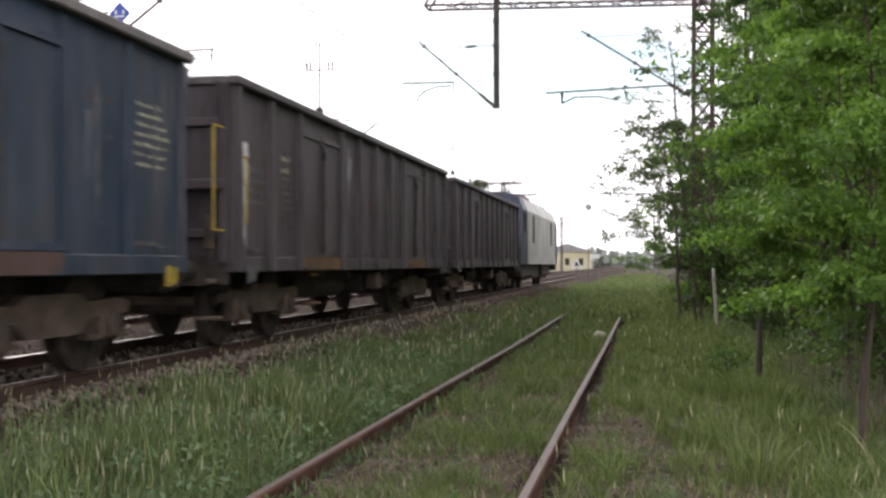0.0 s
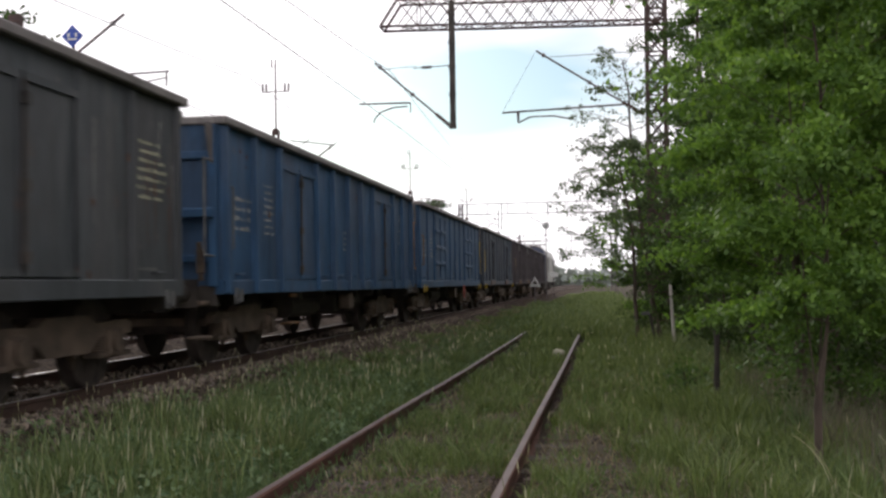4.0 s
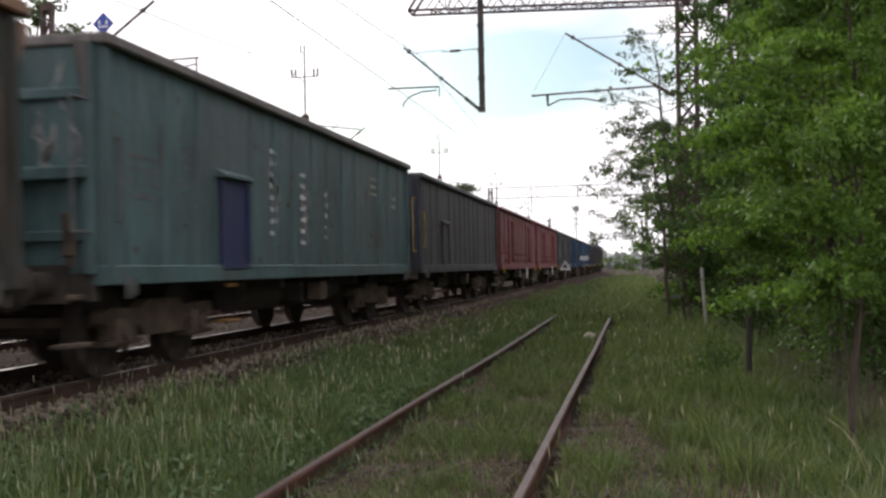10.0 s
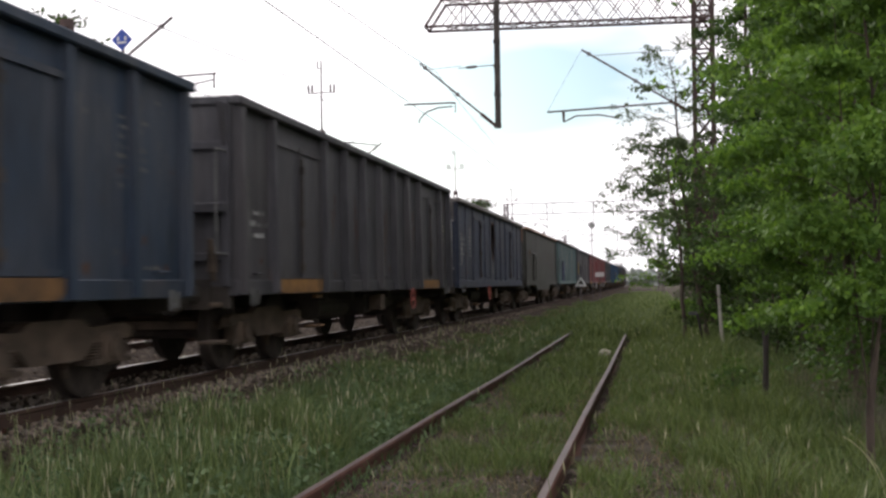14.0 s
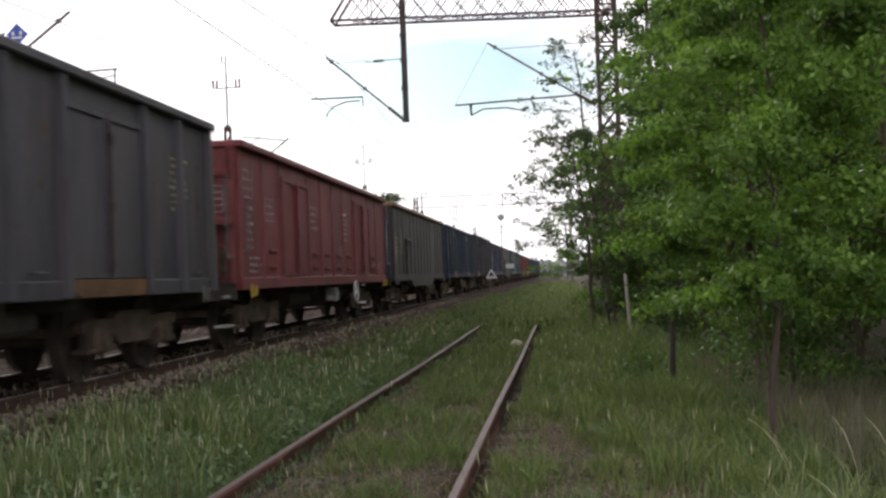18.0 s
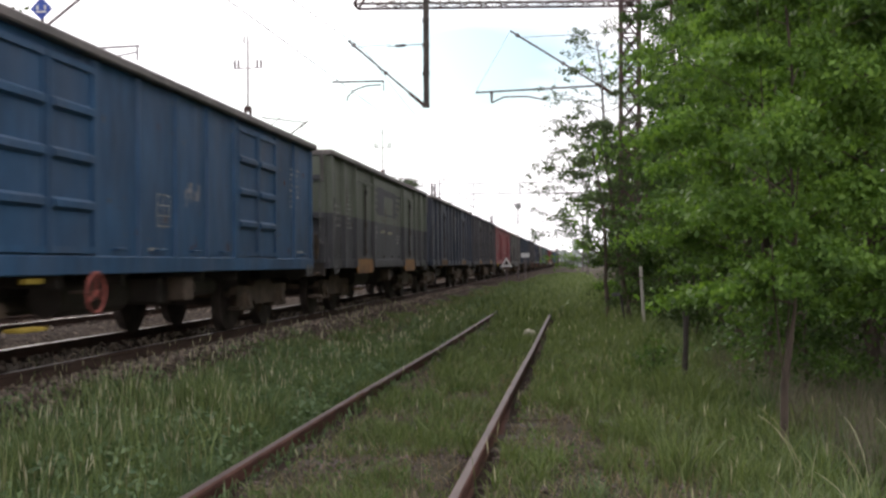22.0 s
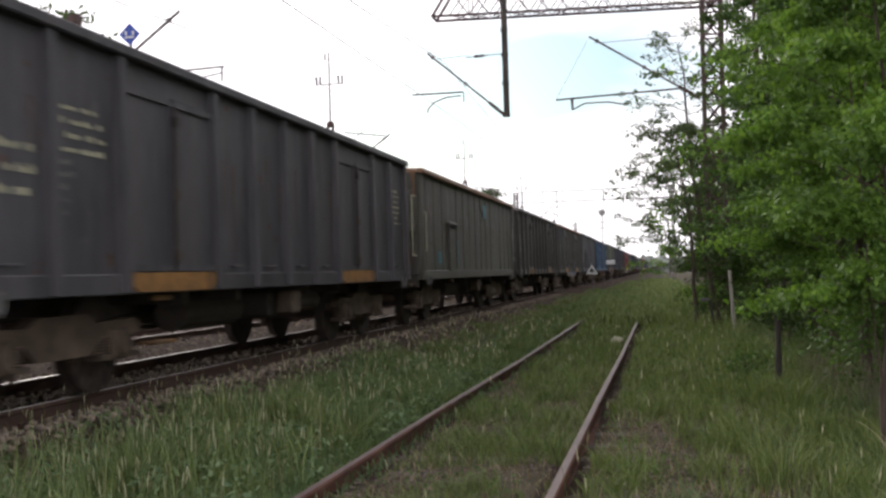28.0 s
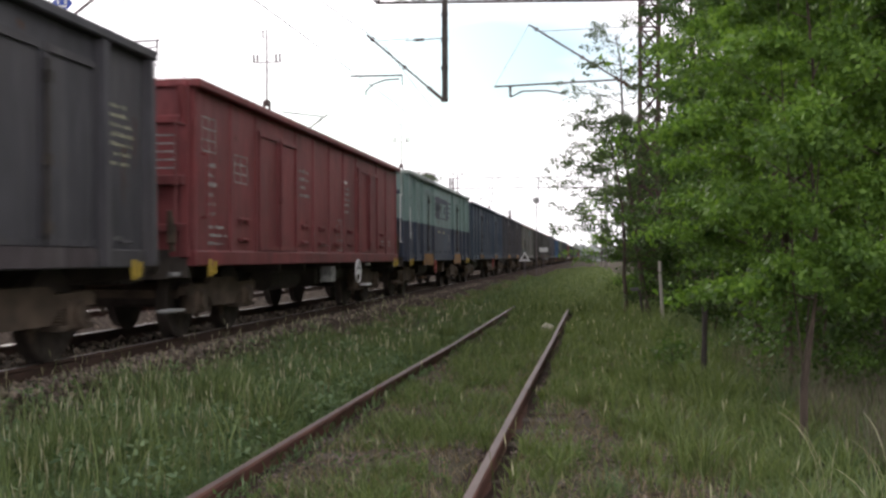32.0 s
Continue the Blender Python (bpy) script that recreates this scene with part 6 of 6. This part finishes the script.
tree(3.7, 19.0, 9.2, 2.2, 0.06, 30000, LEAF_MID, "tall green tree in the wood", 16, 0.09, 0.0, 0.11)
tree(2.95, 22.5, 8.6, 1.6, 0.08, 32000, LEAF_MID, "green tree beside the lattice mast", 17, 0.085, -0.012, 0.09)
tree(1.3, 26.2, 7.3, 1.5, 0.20, 6000, LEAF_WILLOW, "loose grey-green willow with bare twig ends", 18, 0.085, -0.10, 0.06, 1.2, long=2.6, clump=0.17)
tree(0.72, 25.6, 5.0, 1.4, 0.30, 8500, LEAF_WILLOW, "bushy grey-green willow in front of the lattice mast", 70, 0.085, -0.09, 0.05, 1.2, long=2.4, clump=0.24)
tree(1.5, 31.5, 5.2, 1.7, 0.04, 15000, LEAF_LIGHT, "green shrubby tree behind the mast", 19, 0.10, -0.02, 0.08)
tree(2.38, 25.0, 10.8, 1.0, 0.08, 24000, LEAF_MID, "slender green tree close by the lattice mast", 21, 0.085, 0.0, 0.08)
tree(3.0, 34.0, 13.0, 1.4, 0.08, 20000, LEAF_MID, "tall green tree behind the lattice mast", 22, 0.12, 0.0, 0.1)
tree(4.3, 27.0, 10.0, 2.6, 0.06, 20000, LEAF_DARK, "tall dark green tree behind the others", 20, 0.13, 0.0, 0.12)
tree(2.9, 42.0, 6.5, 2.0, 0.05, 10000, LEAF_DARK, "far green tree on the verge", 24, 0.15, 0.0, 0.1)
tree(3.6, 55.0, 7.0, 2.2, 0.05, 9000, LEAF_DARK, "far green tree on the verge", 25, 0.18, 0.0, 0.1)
# back rows, leaf colour darkened to give the gloom inside the wood
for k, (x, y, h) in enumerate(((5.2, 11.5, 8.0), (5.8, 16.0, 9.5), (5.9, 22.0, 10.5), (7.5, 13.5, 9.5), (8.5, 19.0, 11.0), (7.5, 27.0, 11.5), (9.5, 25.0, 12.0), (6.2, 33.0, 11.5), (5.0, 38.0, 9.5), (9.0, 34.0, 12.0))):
    tree(x, y, h, 2.7, 0.04, 7500, LEAF_DARK, "tree deep in the wood, its shade put into the leaf colour", 26 + k, 0.2, 0.0, 0.11, clump=0.42)
# added belt behind the nearer trees; it keeps skylight off the far wagons
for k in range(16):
    tree(8.4 + 3.2 * ((k * 7) % 5) / 4, 46.0 + 10.5 * k, 9.0 + 2.5 * ((k * 3) % 4) / 3, 3.4, 0.03, 3000, LEAF_DARK, "tree of a belt added to shade the far wagons", 80 + k, 0.5, 0.0, 0.13, clump=0.6)
for k, (x, y, h) in enumerate(((-21.3, 36, 12.3), (-16.4, 104, 10.2), (-18.4, 112, 10.8), (-23.0, 120, 9.5), (-17.5, 128, 9.5), (-24.0, 60, 9.0), (-20.0, 150, 8.5))):
    tree(x, y, h, 2.6, 0.2, 5000, LEAF_DARK, "tree beyond the second line", 40 + k, 0.2, 0.0, 0.14)


def shrub(x, y, h, spread, leaves, material, label, seed, leaf=0.06):
    tree(x, y, h, spread, 0.05, leaves, material, label, seed, leaf, 0.0, 0.02, name="shrub", clump=0.4)


shrub(0.90, 12.8, 0.46, 0.30, 900, LEAF_MID, "low green bush beside the short post", 60, 0.05)
shrub(2.3, 11.3, 1.7, 0.8, 5000, LEAF_MID, "green bush under the trees", 61)
# from here down the shade under the crowns is in the leaf colour
shrub(2.9, 15.8, 1.9, 0.9, 5000, LEAF_DARK, "bush under the trees with shade-darkened leaves", 62)
shrub(2.2, 20.3, 2.2, 0.9, 5000, LEAF_DARK, "bush under the trees with shade-darkened leaves", 63, 0.07)
shrub(1.9, 25.0, 2.4, 0.9, 5000, LEAF_DARK, "bush under the trees with shade-darkened leaves", 64, 0.08)
shrub(1.5, 30.5, 2.6, 1.0, 5000, LEAF_DARK, "bush round the mast foot with shade-darkened leaves", 65, 0.09)
shrub(3.7, 10.2, 2.0, 0.9, 5000, LEAF_DARK, "bush with leaves coloured dark for the shade", 66)
shrub(4.6, 14.6, 2.6, 1.2, 5000, LEAF_DARK, "bush with leaves coloured dark for the shade", 67, 0.08)


# ---- grass ----
GRASS_GREEN = leafy("meadow_grass", (0.059, 0.095, 0.033), (0.206, 0.253, 0.105), 0.6, 0.32)
GRASS_YELLOW = leafy("yellow_green_grass", (0.072, 0.108, 0.032), (0.184, 0.239, 0.090), 0.6, 0.35)
GRASS_COOL = leafy("cool_green_grass", (0.057, 0.103, 0.046), (0.174, 0.246, 0.119), 0.6, 0.28)
SEED_HEAD = leafy("seed_heads", (0.26, 0.25, 0.16), (0.58, 0.56, 0.42), 0.8, 0.3)
GRASS_DRY = leafy("dry_stalks", (0.20, 0.17, 0.095), (0.42, 0.38, 0.24), 0.6, 0.3)
GRASS_STRAW = leafy("straw_grass", (0.12, 0.095, 0.055), (0.31, 0.25, 0.165), 0.7, 0.25)
GRASS_GREY = leafy("grey_stalks", (0.10, 0.09, 0.07), (0.20, 0.18, 0.14), 0.7, 0.25)
GRASS_PALE = leafy("pale_green_blades", (0.12, 0.17, 0.06), (0.27, 0.34, 0.15), 0.55, 0.35)
WEED = leafy("weed_leaves", (0.05, 0.10, 0.03), (0.13, 0.21, 0.07), 0.7, 0.35)
lie_fast = np.vectorize(lie)


def blades(name, x, y, h, width, material, g, droop=0.35, label="", way=None):
    """Curved blades, up to three quads each, fewer far off."""
    verts, quads, base_count = [], [], 0
    way = g.uniform(0, 2 * np.pi, len(x)) if way is None else way
    for mask, levels in ((y < 9, ((0.0, 1.0), (0.4, 0.85), (0.75, 0.55), (1.0, 0.12))), (y >= 9, ((0.0, 1.0), (0.6, 0.7), (1.0, 0.12)))):
        n = int(mask.sum())
        if not n:
            continue
        hh, ww = h[mask], (width * np.ones(len(x)))[mask]
        base = np.stack([x[mask], y[mask], lie_fast(x[mask], y[mask]) - 0.01], 1)
        a = g.uniform(0, 2 * np.pi, n)
        side = np.stack([np.cos(a), np.sin(a), np.zeros(n)], 1)
        b = way[mask]
        out = np.stack([np.cos(b), np.sin(b), np.zeros(n)], 1) * (hh * g.uniform(0.05, droop, n))[:, None]
        up = np.zeros((n, 3))
        up[:, 2] = hh
        rows = []
        for u, wd in levels:
            c = base + up * (u - 0.25 * droop * u * u) + out * u * u * 1.6
            rows += [c - side * (ww * wd / 2)[:, None], c + side * (ww * wd / 2)[:, None]]
        m = len(rows)
        verts.append(np.stack(rows, 1).reshape(-1, 3))
        k = base_count + np.arange(n)[:, None] * m
        for q in range(m // 2 - 1):
            quads.append(k + np.array([0, 1, 3, 2]) + 2 * q)
        base_count += n * m
    ob = put(name, quads_mesh(name, np.concatenate(verts), np.concatenate(quads), material))
    tagged(ob, label, "grass", kind="stuff")


def scatter(g, n, x0, x1, y0, y1, power):
    """More points near the camera than far off."""
    u = g.rand(n)
    y = y0 * (y1 / y0) ** (u ** power)
    return g.uniform(x0, x1, n), y


def clumpy(x, y):
    return np.array([noise.noise((a * 1.3, b * 0.9, 11.0)) + 0.5 * noise.noise((a * 3.7, b * 2.9, 5.0)) for a, b in zip(x, y)])


def off_rails(x, gap):
    d = x - SIDING_X
    # the grass stays back on the right-hand side of each rail
    bare = ((d > 0.735) & (d < 0.87)) | ((d > -0.735) & (d < -0.55))
    return (np.abs(d - 0.735) > gap) & (np.abs(d + 0.735) > gap) & ~bare


def tufts(g, x, y, per, tall, spread):
    """Blades fanning out of tufts: their feet, heights and leanings."""
    k = np.repeat(np.arange(len(x)), per)
    way = g.uniform(0, 2 * np.pi, len(k))
    d = np.abs(g.normal(size=len(k))) * spread[k]
    return x[k] + np.cos(way) * d, y[k] + np.sin(way) * d, tall[k] * g.uniform(0.5, 1.12, len(k)), way + g.normal(size=len(k)) * 0.5


def sward(g, name, x, y, per, tall, spread, mixes, label):
    """Tufts shared out among several greens."""
    pick = g.choice(len(mixes), len(x), p=[m[1] for m in mixes])
    for i, (material, _) in enumerate(mixes):
        s = pick == i
        bx, by, bh, way = tufts(g, x[s], y[s], per, tall[s], spread[s])
        keep = off_rails(bx, 0.075)
        bx, by, bh, way = bx[keep], by[keep], bh[keep], way[keep]
        blades(name, bx, by, bh, 0.0030 + 0.00072 * by, material, g, 0.55, label, way)


def meadow():
    g = np.random.RandomState(8)
    # between main line and siding
    x, y = scatter(g, 4200, -5.02, -2.02, 3.2, 70, 0.9)
    c = clumpy(x, y)
    keep = (x > -4.93 + 0.3 * c) & (c > -0.45 + 0.5 * np.clip((y - 11) / 12, 0, 1) * (x < -2.9))
    x, y, c = x[keep], y[keep], c[keep]
    tall = (0.13 + 0.12 * g.rand(len(x)) + 0.42 * np.clip(c, 0, 1)) * np.clip(0.6 + 0.9 * (x + 4.95), 0.5, 1) * np.clip(0.3 + 1.5 * (-2.15 - x), 0.35, 1) * (1 - 0.45 * np.clip((y - 9) / 12, 0, 1))
    sward(g, "meadow_grass", x, y, 25, tall, 0.05 + 0.0035 * y, ((GRASS_GREEN, 0.5), (GRASS_COOL, 0.35), (GRASS_YELLOW, 0.15)), "tall tufted green meadow grass between the tracks")
    x, y = scatter(g, 30000, -4.9, -2.02, 3.2, 70, 0.9)
    keep = g.rand(len(x)) > 0.6 * np.clip((y - 10) / 12, 0, 1)
    x, y = x[keep], y[keep]
    h = 0.05 + 0.10 * g.rand(len(x))
    blades("undergrowth", x, y, h, 0.0045 + 0.0009 * y, GRASS_COOL, g, 0.7, "short dense undergrowth of the meadow")
    # between the siding rails
    x, y = scatter(g, 1500, -2.07, -0.70, 3.2, 70, 0.9)
    c = clumpy(x, y)
    keep = c > 0.06 - 0.022 * y
    x, y, c = x[keep], y[keep], c[keep]
    near = np.minimum(np.abs(x - SIDING_X - 0.735), np.abs(x - SIDING_X + 0.735))
    tall = (0.08 + 0.12 * g.rand(len(x)) + 0.16 * np.clip(c, 0, 1)) * (1 + 0.010 * y) * np.clip(0.5 + 1.6 * near, 0.5, 1)
    sward(g, "siding_grass", x, y, 20, tall, 0.045 + 0.003 * y, ((GRASS_GREEN, 0.6), (GRASS_YELLOW, 0.4)), "patchy tufts of grass between the siding rails")
    x, y = scatter(g, 9000, -2.05, -0.72, 3.2, 70, 0.9)
    keep = (clumpy(x, y) > 0.0 - 0.022 * y) & off_rails(x, 0.06)
    x, y = x[keep], y[keep]
    blades("siding_undergrowth", x, y, 0.04 + 0.08 * g.rand(len(x)), 0.0045 + 0.0009 * y, GRASS_GREEN, g, 0.7, "short grass between the siding rails")
    # right of the siding
    x, y = scatter(g, 3600, -0.60, 4.2, 2.8, 70, 0.9)
    c = clumpy(x, y)
    keep = (c > np.where((x < 0.85) & (y < 10), 0.2, -0.1 - 0.03 * y)) | (x > 1.15) | (g.rand(len(x)) < 0.12)
    x, y, c = x[keep], y[keep], c[keep]
    tall = (0.11 + 0.15 * g.rand(len(x)) + 0.20 * np.clip(c, 0, 1)) * (0.6 + 0.65 * np.clip((x + 0.1) / 1.0, 0, 1)) * (1 + 0.012 * np.minimum(y, 30))
    sunny = (x < 1.6) & (y > 6.5)
    sward(g, "verge_grass", x[sunny], y[sunny], 27, tall[sunny], (0.05 + 0.0035 * y)[sunny], ((GRASS_GREEN, 0.35), (GRASS_YELLOW, 0.65)), "soft yellow-green grass beside the siding")
    sward(g, "verge_grass", x[~sunny], y[~sunny], 25, tall[~sunny], (0.05 + 0.0035 * y)[~sunny], ((GRASS_GREEN, 0.5), (GRASS_COOL, 0.3), (GRASS_YELLOW, 0.2)), "lush green grass on the verge under the trees")
    x, y = scatter(g, 26000, -0.62, 4.2, 2.8, 70, 0.9)
    keep = ((clumpy(x, y) > np.where((x < 0.85) & (y < 10), 0.15, -0.4)) | (x > 1.3)) & off_rails(x, 0.06)
    x, y = x[keep], y[keep]
    blades("verge_undergrowth", x, y, 0.05 + 0.09 * g.rand(len(x)), 0.0045 + 0.0009 * y, GRASS_GREEN, g, 0.7, "short dense grass of the verge")
    # the same verge goes on behind
    x, y = g.uniform(-4.6, 4.4, 2600), g.uniform(-14, 3.0, 2600)
    c = clumpy(x, y)
    keep = ((c > 0.25) | (x < -2.2) | (x > 1.3)) & off_rails(x, 0.08)
    x, y, c = x[keep], y[keep], c[keep]
    bx, by, bh, way = tufts(g, x, y, 12, 0.10 + 0.12 * g.rand(len(x)) + 0.1 * np.clip(c, 0, 1), 0.09 + 0 * x)
    keep = off_rails(bx, 0.05)
    blades("verge_grass", bx[keep], by[keep], bh[keep], 0.008, GRASS_GREEN, g, 0.55, "rough green grass of the verge", way[keep])
    # the siding sinks into tall grass far off
    x, y = scatter(g, 16000, -3.8, 1.4, 27, 120, 1.0)
    keep = (x > -2.3) | (g.rand(len(x)) < 0.35)
    x, y = x[keep], y[keep]
    h = (0.26 + 0.25 * g.rand(len(x))) * np.clip(0.45 + 0.3 * (x + 3.2), 0.35, 1)
    blades("far_grass", x, y, h, 0.03 + 0.0006 * y, GRASS_GREEN, g, 0.5, "tall grass swallowing the siding")
    # seed stalks with pale upright heads
    x, y = scatter(g, 2400, -4.7, 1.8, 3.4, 26, 0.9)
    keep = ((np.abs(x - SIDING_X) > 0.85) | (g.rand(len(x)) < 0.45)) & off_rails(x, 0.06) & (clumpy(x, y) > -0.3) & ((x < -2.2) | (g.rand(len(x)) < 0.16))
    x, y = x[keep], y[keep]
    h = 0.28 + 0.26 * g.rand(len(x)) ** 1.3
    blades("seed_stalks", x, y, h, 0.003 + 0.0003 * y, GRASS_GREEN, g, 0.1, "thin green seed stalks in the grass")
    z = lie_fast(x, y) + h * 0.86
    n = len(x)
    tilt = g.normal(size=(n, 2)) * 0.012
    L, wd = g.uniform(0.05, 0.12, n), 0.0044 + 0.0004 * y
    a = np.stack([x, y, z], 1)
    t = np.stack([x + tilt[:, 0], y + tilt[:, 1], z + L], 1)
    s = np.stack([wd, 0 * wd, 0 * wd], 1)
    mid = (a + t) / 2
    ob = put("seed_heads", quads_mesh("seed_heads", np.stack([a, mid + s / 2, t, mid - s / 2], 1).reshape(-1, 3), np.arange(4 * n).reshape(-1, 4), SEED_HEAD))
    tagged(ob, "pale upright seed heads above the grass", "grass", kind="stuff")
    # taller pale stalks in the near meadow
    x, y = scatter(g, 650, -4.4, -2.3, 3.2, 11, 1.0)
    keep = clumpy(x, y) > -0.15
    x, y = x[keep], y[keep]
    blades("tall_stalks", x, y, 0.22 + 0.24 * g.rand(len(x)), 0.0028 + 0.0004 * y, GRASS_DRY, g, 0.16, "thin pale stalks standing above the meadow")
    # long single blades rising out of the near meadow
    cx, cy = scatter(g, 110, -4.3, -2.4, 3.8, 9.5, 1.0)
    k = np.repeat(np.arange(len(cx)), 5)
    x, y = cx[k] + g.normal(size=len(k)) * 0.05, cy[k] + g.normal(size=len(k)) * 0.05
    blades("tall_blades", x, y, 0.34 + 0.26 * g.rand(len(x)), 0.0065 + 0.0004 * y, GRASS_PALE, g, 0.30, "long pale green blades above the meadow")
    # withered fringe along the stone bed
    x, y = scatter(g, 24000, -5.08, -3.7, 3.2, 60, 0.9)
    keep = clumpy(x, y) > np.where(x < -4.6, 0.02, 0.0)
    x, y = x[keep], y[keep]
    h = 0.06 + 0.12 * g.rand(len(x))
    blades("withered_grass", x, y, h, 0.005 + 0.0006 * y, GRASS_STRAW, g, 0.8, "withered straw-brown grass along the stone bed")
    x, y = scatter(g, 8000, -2.0, 1.3, 3.2, 16, 1.0)
    keep = off_rails(x, 0.07)
    x, y = x[keep], y[keep]
    h = 0.05 + 0.09 * g.rand(len(x))
    blades("dead_grass", x, y, h, 0.004 + 0.0006 * y, GRASS_STRAW, g, 0.9, "dead brown grass on the gravelly soil")
    # arching pale grass close by
    n = 15
    x, y, h = g.uniform(0.85, 1.75, n), g.uniform(4.1, 5.2, n), g.uniform(0.50, 0.82, n)
    way = np.pi + g.normal(size=n) * 0.7
    rows = []
    for u, wd in ((0, 0.0025), (0.35, 0.0022), (0.6, 0.0025), (0.72, 0.0042), (0.85, 0.0046), (0.94, 0.0035), (1.0, 0.0015)):
        bend = 0.30 * h * u ** 3.2
        c = np.stack([x + np.cos(way) * bend, y + np.sin(way) * bend * 0.4, lie_fast(x, y) + h * (1.2 * u - 0.24 * u ** 3)], 1)
        off = np.stack([wd * 0.5 * np.ones(n), np.zeros(n), wd * 0.4 * np.ones(n)], 1) / 2
        rows += [c - off, c + off]
    k = np.arange(n)[:, None] * 14
    q = np.concatenate([k + np.array([0, 1, 3, 2]) + 2 * i for i in range(6)])
    tagged(put("arching_grass", quads_mesh("arching_grass", np.stack(rows, 1).reshape(-1, 3), q, SEED_HEAD)), "pale arching grass stalks with drooping heads", "grass", kind="stuff")
    x, y = scatter(g, 2600, 1.7, 3.4, 7.0, 15, 1.0)
    h = 0.30 + 0.3 * g.rand(len(x))
    blades("dry_stalks", x, y, h, 0.004 + 0.0003 * y, GRASS_GREY, g, 0.3, "grey dry stalks under the trees")
    # small leaves of herbs and clover between the blades
    x, y = scatter(g, 80000, -4.7, 2.2, 3.2, 26, 0.9)
    c = clumpy(x * 1.7 + 9, y * 1.7)
    inside = np.abs(x - SIDING_X) < 0.8
    bare = (x > -0.6) & (x < 0.9) & (y < 12)
    keep = off_rails(x, 0.11) & (c > np.where(inside, 0.18, np.where(bare, 0.25, -0.02)))
    x, y, c = x[keep], y[keep], c[keep]
    z = lie_fast(x, y) + g.rand(len(x)) * (0.05 + 0.22 * np.clip(c, 0, 1))
    ob = put("herbs", leaf_cloud("herbs", np.stack([x, y, z], 1), 0.030, 2.4, WEED, g))
    tagged(ob, "low green herbs and clover among the grass", "herbs", kind="stuff")
    # taller leafy weeds standing in groups in the meadow
    cx, cy = scatter(g, 210, -4.6, -2.3, 3.4, 16, 1.0)
    k = np.repeat(np.arange(len(cx)), 42)
    tall = g.uniform(0.12, 0.34, len(cx))
    x, y = cx[k] + g.normal(size=len(k)) * 0.07, cy[k] + g.normal(size=len(k)) * 0.07
    z = lie_fast(x, y) + tall[k] * g.rand(len(k)) ** 0.7
    ob = put("weeds", leaf_cloud("weeds", np.stack([x, y, z], 1), 0.055, 2.4, GRASS_COOL, g))
    tagged(ob, "groups of leafy dark green weeds in the meadow", "weeds", kind="stuff")
    # beyond the second line
    x, y = scatter(g, 9000, -26, -12.6, 8, 150, 1.0)
    h = 0.3 + 0.3 * g.rand(len(x))
    blades("back_grass", x, y, h, 0.02 + 0.001 * y, GRASS_GREEN, g, 0.5, "green grass beyond the second line")


meadow()


# ---- far off ----
def far_house():
    wall = mottled("pale_yellow_render", (0.50, 0.46, 0.30), (0.62, 0.58, 0.42), 0.5, 0.9)
    # roof grey is raised so that it looks veiled by haze
    roof = mottled("haze_paled_roof", (0.24, 0.235, 0.235), (0.36, 0.35, 0.35), 0.8, 0.8)
    top = tagged(empty("house", pose(-17.2, 235, -0.3)), "pale yellow house with a low grey roof far along the line", "house")
    bm = bmesh.new()
    box(bm, -5, 5, 0, 8, 0, 4.2)
    part("wall", bm, wall, top)
    bm = bmesh.new()
    a = [(-5.4, 4.2), (5.4, 4.2), (0, 6.0)]
    extrude_profile(bm, a, -0.4, 8.4)
    part("roof", bm, roof, top)
    for x in (-3, 0, 3):
        bm = bmesh.new()
        box(bm, x - 0.5, x + 0.5, -0.05, 0.02, 1.2, 2.7)
        part("window", bm, STEEL_DARK, top)
    bm = bmesh.new()
    box(bm, 4.98, 5.04, 2, 3, 0.0, 2.1)
    part("door", bm, STEEL_DARK, top)


far_house()


def far_woods():
    """A belt of woods along the horizon, its haze put into the leaf colour."""
    g = np.random.RandomState(77)
    # greens greyed and lightened to stand in for distance haze
    m = leafy("haze_tinted_leaves", (0.20, 0.22, 0.21), (0.30, 0.33, 0.31), 0.8, 0.1)
    n = 16000
    x = g.uniform(-260, 200, n)
    y = g.uniform(330, 400, n)
    top = 3.6 + 2.0 * np.array([noise.noise((a * 0.035, 2.0, 0)) for a in x]) + 1.2 * np.array([noise.noise((a * 0.2, 6.0, 0)) for a in x])
    z = top * (1 - g.rand(n) ** 1.6 * 1.02) - 0.3
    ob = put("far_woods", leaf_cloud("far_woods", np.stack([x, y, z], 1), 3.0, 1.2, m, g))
    tagged(ob, "belt of distant woods with leaves tinted grey-green for haze", "woods", kind="stuff")


far_woods()

motions()
